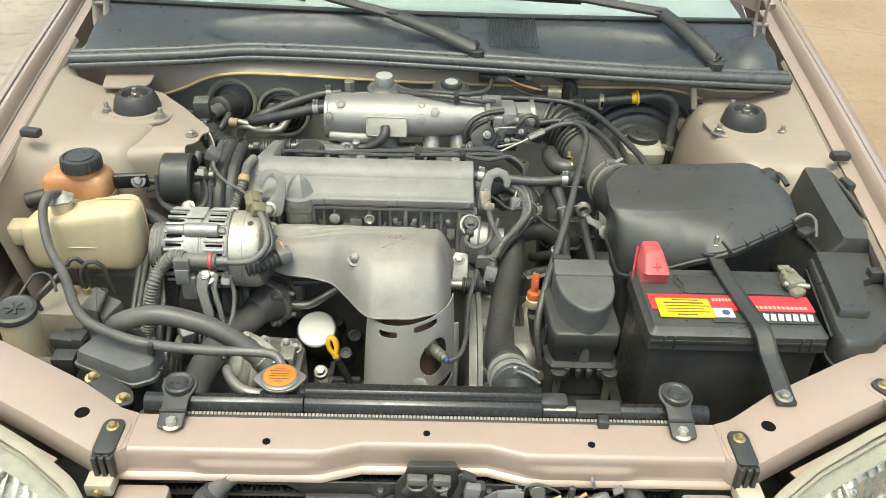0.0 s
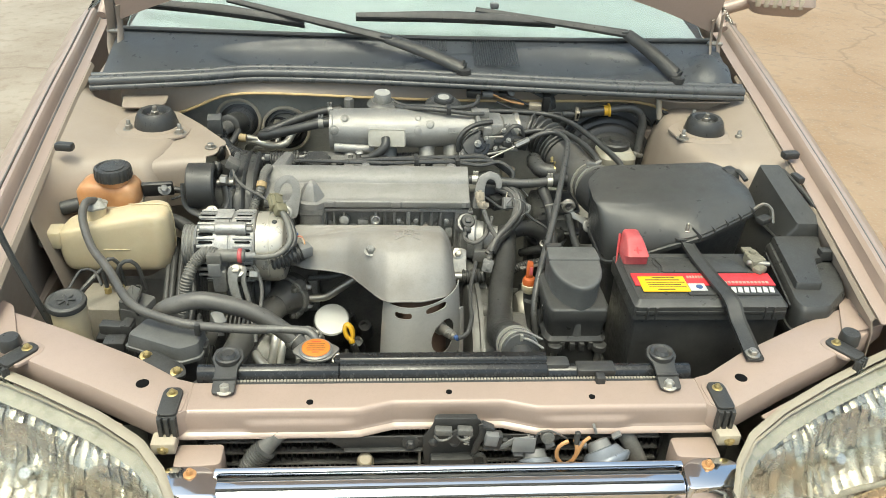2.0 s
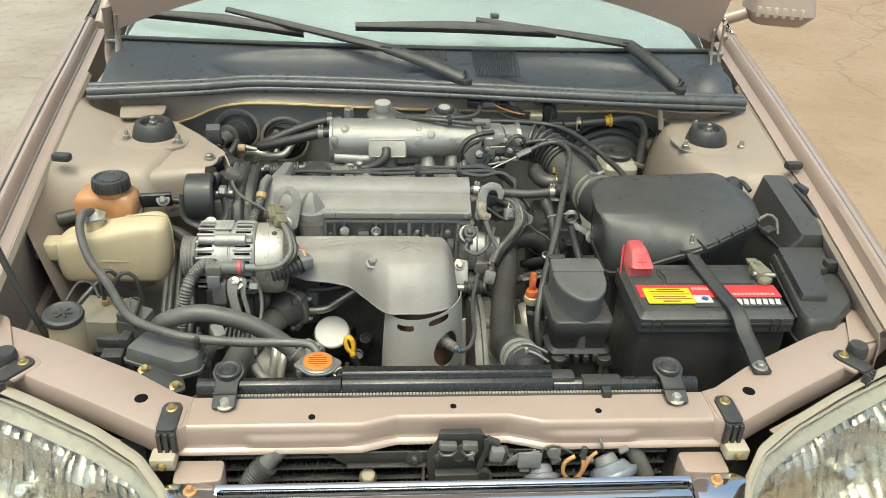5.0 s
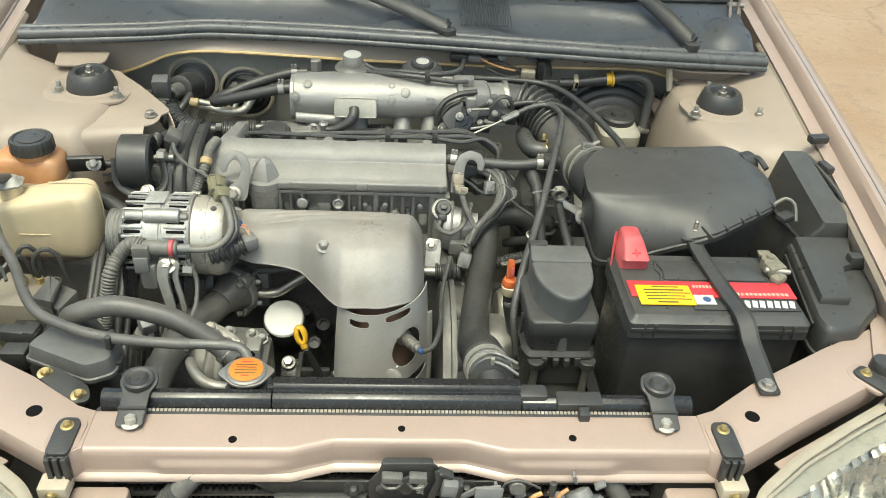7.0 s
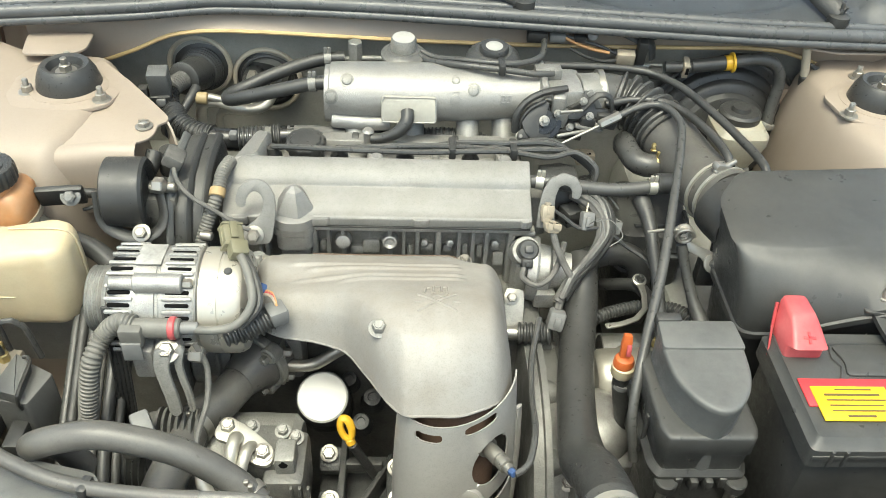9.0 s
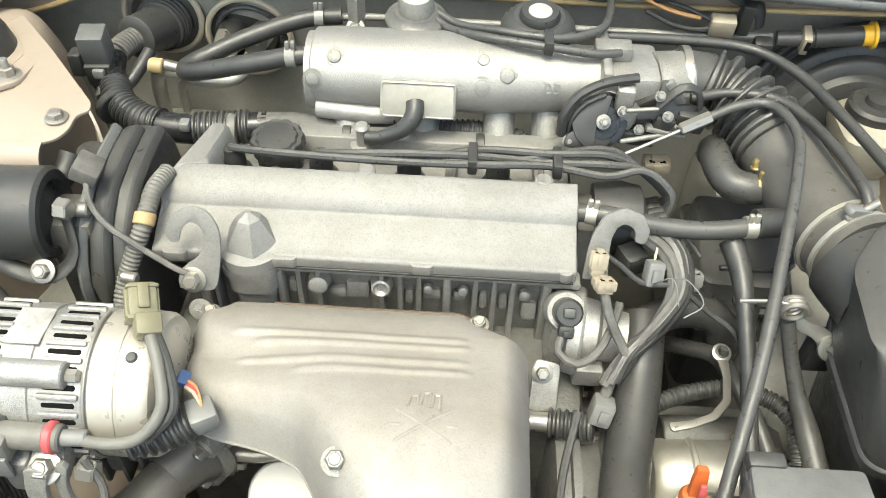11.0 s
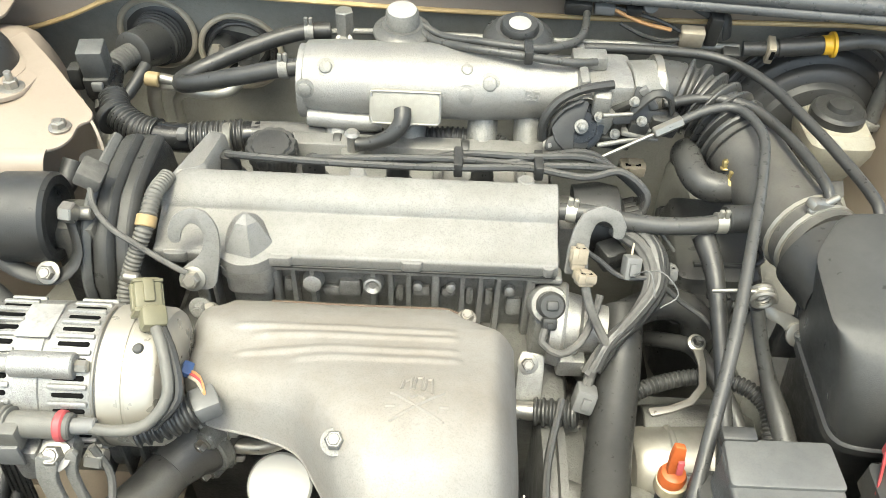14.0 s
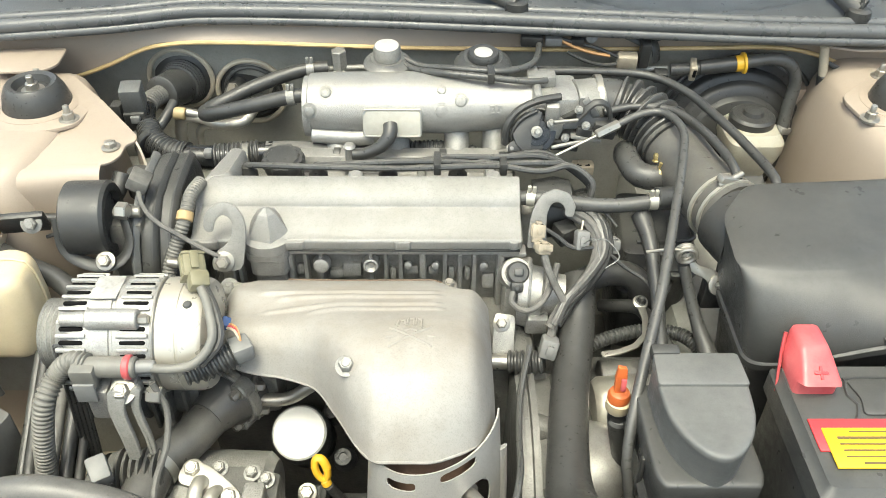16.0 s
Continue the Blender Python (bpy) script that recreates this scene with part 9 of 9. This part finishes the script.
part("line", tube([(-0.405, 1.630, 0.720), (-0.402, 1.627, 0.760), (-0.385, 1.625, 0.772), (-0.355, 1.633, 0.766), (-0.342, 1.665, 0.790), (-0.340, 1.72, 0.77)], 0.006, 10), PIPE, acp)
part("service_cap", cyl((-0.430, 1.607, 0.804), (-0.412, 1.607, 0.802), 0.0098), mat("tan_cap_plastic", (0.34, 0.26, 0.14), 0.5, 0, 0.12, 60), acp)
part("valve", cyl((-0.412, 1.608, 0.805), (-0.385, 1.609, 0.798), 0.007, seg=12), STEEL, acp)
part("nut", cyl((-0.345, 1.655, 0.822), (-0.345, 1.625, 0.818), 0.010, seg=6), STEEL, acp)
part("nut", cyl((-0.302, 1.660, 0.822), (-0.302, 1.630, 0.815), 0.013, seg=6), STEEL, acp)

# vacuum units at the back of the plenum
v1 = thing("vacuum_valve", (-0.100, 1.615, 0.80), "silver-capped vacuum valve with hoses", "valve")
part("cap", lathe((-0.100, 1.594, 0.897), (0, -0.1, 1), [(0, 0.019), (0.003, 0.020), (0.024, 0.0195), (0.028, 0.017)], 32), ALU_DARK, v1)
part("cap_disc", lathe((-0.100, 1.590, 0.9245), (0, -0.1, 1), [(0, 0.0170), (0.001, 0.0170), (0.0015, 0.015)], 32), mat("dull_white_disc", (0.36, 0.355, 0.33), 0.5, 0, 0.1, 90), v1)
part("flange", lathe((-0.100, 1.594, 0.890), (0, -0.1, 1), [(0, 0.022), (0.002, 0.034), (0.006, 0.035), (0.008, 0.034), (0.011, 0.027), (0.016, 0.024)], 36), GREASE, v1)
part("lower_body", lathe((-0.100, 1.618, 0.80), (0, 0, 1), [(0, 0.018), (0.04, 0.020), (0.07, 0.028), (0.075, 0.03)], 28), ALU_DARK, v1)
part("nipple", cyl((-0.085, 1.596, 0.903), (-0.078, 1.584, 0.899), 0.004), STEEL, v1)
v2 = thing("evap_valve", (0.037, 1.590, 0.80), "black diaphragm valve with a white centre disc", "valve")
part("bowl", lathe((0.037, 1.585, 0.884), (0, -0.12, 1), [(0, 0.030), (0.006, 0.040), (0.014, 0.042), (0.020, 0.040), (0.026, 0.032), (0.030, 0.028)], 36), BLACK_DUSTY, v2)
part("cap_ring", lathe((0.037, 1.580, 0.905), (0, -0.12, 1), [(0, 0.0225), (0.013, 0.0225), (0.017, 0.020), (0.0165, 0.015)], 36), BLACK, v2)
part("disc", lathe((0.037, 1.578, 0.9205), (0, -0.12, 1), [(0, 0.0130), (0.0012, 0.0130), (0.002, 0.011)], 32), bpy.data.materials["dull_white_disc"], v2)
part("bracket", box((0.037, 1.605, 0.83), (0.03, 0.02, 0.08), 0.004), ALU_DARK, v2)
hose("vacuum_hose", [(-0.086, 1.596, 0.902), (-0.062, 1.575, 0.896), (-0.028, 1.548, 0.905), (0.010, 1.535, 0.908), (0.055, 1.530, 0.906), (0.10, 1.532, 0.900), (0.125, 1.54, 0.898)], 0.0048, RUBBER_GREY, "thin grey rubber vacuum hose", seg=10)
hose("vacuum_hose", [(-0.078, 1.598, 0.902), (-0.050, 1.580, 0.898), (-0.015, 1.560, 0.906), (0.030, 1.545, 0.910), (0.070, 1.548, 0.908), (0.105, 1.575, 0.904), (0.118, 1.61, 0.90), (0.125, 1.655, 0.895)], 0.0048, RUBBER_GREY, "thin grey vacuum hose to the bulkhead", seg=10)
hose("vacuum_hose", [(0.000, 1.575, 0.888), (0.030, 1.555, 0.896), (0.060, 1.555, 0.902), (0.076, 1.575, 0.896), (0.072, 1.600, 0.885)], 0.0048, RUBBER_GREY, "grey vacuum hose curled round the valve", seg=10)
solo("hose_clip", box((0.046, 1.538, 0.908), (0.010, 0.030, 0.016), 0.002), BLACK, "small black vacuum hose clip", "clip")
rail = thing("fuel_pipe", (-0.05, 1.655, 0.84), "thin steel pipe along the bulkhead", "pipe")
part("pipe", tube([(-0.205, 1.658, 0.852), (-0.15, 1.658, 0.855), (-0.06, 1.662, 0.852), (0.08, 1.660, 0.852), (0.22, 1.660, 0.852), (0.33, 1.672, 0.848)], 0.0045, 10), ALU_DARK, rail)
part("union", cyl((-0.178, 1.658, 0.840), (-0.178, 1.658, 0.884), 0.012, seg=6), ALU_DARK, rail)
part("union_bolt", bolt((-0.178, 1.646, 0.845), (0, -0.8, 0.5), 0.008, 0.012), STEEL, rail)
for c, s_, m_, lb in (((0.115, 1.668, 0.898), (0.034, 0.018, 0.018), BLACK, "grey-black plug on the bulkhead"), ((0.148, 1.668, 0.897), (0.026, 0.015, 0.014), GREY_PL, "grey plug half with wires"), ((0.262, 1.658, 0.868), (0.030, 0.018, 0.024), CREAM, "cream wiring connector on the bulkhead"), ((0.288, 1.662, 0.878), (0.016, 0.02, 0.044), BLACK, "black steel connector bracket on the cowl"),
                          ((0.185, 1.668, 0.896), (0.020, 0.014, 0.012), BLACK, "small black plastic clip on the cowl"), ((0.318, 1.660, 0.842), (0.022, 0.018, 0.018), BLACK, "small black plastic pipe clip")):
    solo("connector", box(c, s_, 0.003, (12, 0, -4)), AGED_CREAM if m_ is CREAM else m_, lb, "connector")
for pts, m_ in (([(0.160, 1.666, 0.897), (0.180, 1.664, 0.888), (0.205, 1.662, 0.880), (0.235, 1.660, 0.875)], COPPER), ([(0.155, 1.668, 0.900), (0.19, 1.665, 0.892), (0.22, 1.664, 0.884), (0.250, 1.660, 0.872)], BLACK), ([(0.17, 1.662, 0.880), (0.20, 1.655, 0.868), (0.23, 1.655, 0.862), (0.252, 1.657, 0.865)], BLACK)):
    solo("plug_wire", tube(pts, 0.0028, 8), m_, "thin wire between bulkhead plugs", "wire", "bulkhead wires")
hp = hose("booster_hose", [(0.335, 1.668, 0.848), (0.364, 1.664, 0.852), (0.405, 1.660, 0.858), (0.441, 1.660, 0.864), (0.489, 1.660, 0.871), (0.518, 1.660, 0.860), (0.530, 1.657, 0.832), (0.527, 1.650, 0.790), (0.524, 1.640, 0.755)], 0.0098, RUBBER_GREY, "black brake servo hose with a yellow collar")
part("sleeve", cyl((0.376, 1.663, 0.854), (0.434, 1.660, 0.863), 0.0118), RUBBER, hp)
part("white_clip", box((0.366, 1.660, 0.853), (0.010, 0.026, 0.026), 0.002, (15, 0, -6)), AGED_CREAM, hp)
# near-black chip paints the shade in the clip's slot
part("clip_slot", box((0.366, 1.6468, 0.852), (0.005, 0.002, 0.014), 0.0004, (15, 0, -6)), HOLE_SHADE, hp)
part("yellow_collar", lathe((0.430, 1.660, 0.8625), (1, 0, 0.13), [(0, 0.0125), (0.010, 0.0130), (0.011, 0.0165), (0.0145, 0.0165), (0.016, 0.0125)], 28), YELLOW, hp)
part("end_clip", box((0.524, 1.638, 0.758), (0.028, 0.016, 0.012), 0.003, (0, 20, 30)), ALU_DARK, hp)
boost = thing("brake_servo", (0.46, 1.70, 0.60), "grey-black drum brake servo on the bulkhead", "brake servo")
part("shell", lathe((0.458, 1.722, 0.715), (0, -1, 0.14), [(-0.02, 0.122), (0.020, 0.124), (0.026, 0.131), (0.034, 0.131), (0.037, 0.117), (0.046, 0.114), (0.050, 0.110), (0.052, 0.100), (0.060, 0.097), (0.064, 0.092), (0.066, 0.080), (0.074, 0.074), (0.077, 0.062), (0.079, 0.034)], 64), RUBBER, boost)
part("crimp_ring", lathe((0.458, 1.6925, 0.7191), (0, -1, 0.14), [(-0.0035, 0.1325), (0.0035, 0.1325), (0.0045, 0.130)], 64), GREY_PL, boost)
mc = thing("brake_fluid_reservoir", (0.455, 1.59, 0.70), "cream brake fluid reservoir with a black cap", "reservoir")
mo = rounded([(0.412, 1.545), (0.495, 1.545), (0.498, 1.635), (0.410, 1.635)], 0.02)
part("tank", loft([(inset(mo, 0.022), 0.715), (inset(mo, 0.008), 0.745), (mo, 0.770), (mo, 0.785), (inset(mo, 0.012), 0.798)]), mat("dusty_reservoir_plastic", (0.36, 0.34, 0.275), 0.5, 0, 0.12, 20, 0.1, 700, (0.24, 0.22, 0.165), 0.5, 14, sss=0.1, speck=0.3), mc)
part("lower_tank", loft([(inset(mo, 0.02), 0.68), (inset(mo, 0.008), 0.70), (inset(mo, 0.018), 0.722)]), GREY_PL, mc)
part("cap", lathe((0.452, 1.597, 0.794), (0, 0, 1), [(0, 0.034), (0.014, 0.034), (0.018, 0.030), (0.018, 0.016), (0.024, 0.014), (0.025, 0.008)], 36), BLACK, mc)
part("cylinder", cyl((0.455, 1.68, 0.675), (0.455, 1.53, 0.675), 0.022), ALU_DARK, mc)
wm = thing("wiper_motor", (0.615, 1.655, 0.78), "dark wiper motor tucked by the tower", "motor")
part("can", lathe((0.60, 1.69, 0.815), (0.3, -0.8, -0.2), [(0, 0.03), (0.05, 0.032), (0.056, 0.026)], 28), BLACK, wm)
part("end_mark", lathe(V(0.60, 1.69, 0.815) + V(0.3, -0.8, -0.2).normalized() * 0.056, (0.3, -0.8, -0.2), [(0, 0.009), (0.001, 0.009), (0.0015, 0.007)], 20), GREY_PL, wm)
part("pipe", cyl((0.572, 1.662, 0.842), (0.561, 1.664, 0.893), 0.007), CREAM, wm)
part("pipe_end", cyl((0.580, 1.660, 0.79), (0.572, 1.662, 0.843), 0.009), BLACK, wm)
part("bracket", box((0.55, 1.70, 0.78), (0.05, 0.03, 0.05), 0.006), PAINT_DULL, wm)
for i in range(4):
    part("wire", tube([(0.565 + 0.012 * i, 1.665, 0.868 - 0.006 * i), (0.60 + 0.01 * i, 1.655, 0.850), (0.640 + 0.006 * i, 1.64, 0.856 - 0.004 * i)], 0.003, 6), BLACK, wm)

bk = thing("seam_bracket", (0.25, 1.68, 0.895), "black folded steel bracket along the cowl seam", "bracket")
part("strip", tube([(0.197, 1.678, 0.908), (0.242, 1.677, 0.909), (0.283, 1.672, 0.895), (0.304, 1.670, 0.886), (0.310, 1.668, 0.862)], [0.006, 0.008, 0.009, 0.010, 0.009], 10, flat=0.35), BLACK, bk)
part("stud", lathe((0.205, 1.672, 0.900), (0, -0.8, 0.4), [(0, 0.010), (0.008, 0.009), (0.010, 0.005)], 16), GREY_PL, bk)
pc = thing("pipe_bracket", (0.235, 1.25, 0.66), "bright steel P-clip and bent support bracket", "bracket")
part("strip", prism(rounded(flat_bar([(0.238, 1.286), (0.239, 1.258), (0.234, 1.230), (0.218, 1.211), (0.196, 1.201), (0.174, 1.196)], [0.012, 0.008, 0.008, 0.008, 0.008, 0.010]), 0.002, 2), 0.708, 0.711, 0.0008), STEEL, pc)
part("eye", lathe((0.238, 1.288, 0.709), (0, -0.3, 0.95), [(0, 0.010), (0.004, 0.010), (0.005, 0.008)], 20), STEEL, pc)
part("bolt", bolt((0.238, 1.287, 0.713), (0, -0.3, 0.95), 0.005, 0.007), BLACK, pc)
part("pipe", tube([(0.200, 1.335, 0.66), (0.238, 1.300, 0.690), (0.252, 1.262, 0.695), (0.268, 1.225, 0.685), (0.28, 1.18, 0.67)], 0.009, 12), RUBBER, pc)

ring_at = lambda c, d, r: lathe(c, d, [(-0.005, r), (-0.004, r + 0.0012), (0.004, r + 0.0012), (0.005, r)], 18)
loomA = [o for o in bpy.data.objects if o.name == "engine_loom"][0]
part("tape_band", ring_at((-0.448, 1.525, 0.800), (0.75, -0.6, -0.1), 0.0192), RUBBER, loomA)
part("tape_band", ring_at((-0.300, 1.495, 0.798), (1, 0.1, 0), 0.0195), CONDUIT, loomA)
part("cable_clip", box((-0.350, 1.484, 0.812), (0.012, 0.014, 0.012), 0.003), GREY_PL, loomA)
loomB = [o for o in bpy.data.objects if o.name == "engine_loom.001"][0]
for x, y in ((-0.17, 1.495), (-0.02, 1.490)):
    part("tape_band", ring_at((x, y, 0.798), (1, 0, 0), 0.0150), BLACK, loomB)
part("front_plate", lathe((0.47, 1.690, 0.735), (0, -1, 0), [(0, 0.062), (0.010, 0.060), (0.014, 0.050), (0.016, 0.03)], 40), BLACK_DUSTY, boost)
part("rim_band", tube([(0.47 + 0.124 * math.cos(a * 0.25), 1.697, 0.735 + 0.124 * math.sin(a * 0.25)) for a in range(26)], 0.004, 8), BLACK_DUSTY, boost)
for a in (60, 120):
    part("stud", bolt((0.47 + 0.05 * math.cos(radians(a)), 1.674, 0.735 + 0.05 * math.sin(radians(a))), (0, -1, 0), 0.006, 0.009), STEEL, boost)

# main loom that drops past the head end, with its branches
rng_w = random.Random(11)
trunk = [(0.150, 1.372, 0.800), (0.173, 1.344, 0.800), (0.183, 1.322, 0.790), (0.180, 1.300, 0.775), (0.159, 1.275, 0.755), (0.136, 1.257, 0.740), (0.118, 1.235, 0.720)]
for i in range(6):
    dx, dz = 0.0085 * (i % 3 - 1), 0.007 * (i // 3)
    pts = [(x + dx * (1 - 0.10 * k) + rng_w.uniform(-0.002, 0.002), y + dx * 0.5 + rng_w.uniform(-0.002, 0.002), z + dz) for k, (x, y, z) in enumerate(trunk)]
    hose("loom_strand", pts, (0.0075, 0.0060, 0.0080, 0.0050, 0.0070, 0.0045)[i], (TAPE, RUBBER, RUBBER, TAPE, RUBBER_GREY, BLACK)[i], "taped strand of the engine wiring loom", "wiring", seg=9)
for pts, r_, m_ in (([(0.125, 1.297, 0.770), (0.118, 1.278, 0.757), (0.104, 1.253, 0.746), (0.083, 1.240, 0.741), (0.065, 1.250, 0.746), (0.068, 1.263, 0.752)], 0.0042, TAPE),
                    ([(0.104, 1.293, 0.796), (0.110, 1.275, 0.780), (0.120, 1.262, 0.762), (0.132, 1.250, 0.745)], 0.0048, TAPE),
                    ([(0.108, 1.332, 0.800), (0.125, 1.325, 0.792), (0.146, 1.314, 0.782), (0.179, 1.307, 0.786), (0.212, 1.297, 0.764), (0.238, 1.284, 0.752), (0.252, 1.270, 0.735)], 0.0030, RUBBER),
                    ([(0.157, 1.330, 0.795), (0.160, 1.342, 0.806), (0.166, 1.352, 0.806), (0.168, 1.362, 0.795)], 0.0014, CREAM),
                    ([(0.205, 1.345, 0.792), (0.190, 1.356, 0.806), (0.172, 1.360, 0.808), (0.180, 1.340, 0.800)], 0.0020, RUBBER_GREY),
                    ([(0.118, 1.235, 0.720), (0.112, 1.222, 0.708), (0.110, 1.216, 0.700)], 0.0055, TAPE)):
    hose("loom_branch", pts, r_, m_, "thin branch of the engine wiring loom", "wiring", seg=8)
for c, s_, r_, m_, lb in (((0.157, 1.322, 0.788), (0.018, 0.018, 0.026), (-30, 8, 5), GREY_PL, "grey sensor plug with a locking tab"), ((0.140, 1.352, 0.776), (0.026, 0.026, 0.026), (0, 0, 25), BLACK, "round-backed black loom connector"),
                          ((0.111, 1.214, 0.704), (0.022, 0.024, 0.026), (-25, 10, -10), GREY_PL, "grey plug above the knock sensor"), ((0.072, 1.268, 0.756), (0.016, 0.012, 0.014), (-30, 0, 0), BLACK, "small black temperature sensor plug")):
    t_ = thing("loom_plug", c, lb, "connector")
    part("shell", box(c, s_, 0.0035, r_), m_, t_)
    part("collar", box(Vector(c) + V(0, 0.002, -s_[2] * 0.45), (s_[0] * 0.8, s_[1] * 0.8, 0.010), 0.002, r_), BLACK, t_)
    part("tab", box(Vector(c) + V(0, -s_[1] * 0.5, s_[2] * 0.2), (s_[0] * 0.4, 0.004, s_[2] * 0.5), 0.001, r_), m_, t_)
    # near-black bar paints the shade of a slot in the shell
    part("slot", box(Vector(c) + V(0, -s_[1] * 0.45, -s_[2] * 0.1), (s_[0] * 0.7, 0.003, 0.003), 0.0005, r_), HOLE_SHADE, t_)
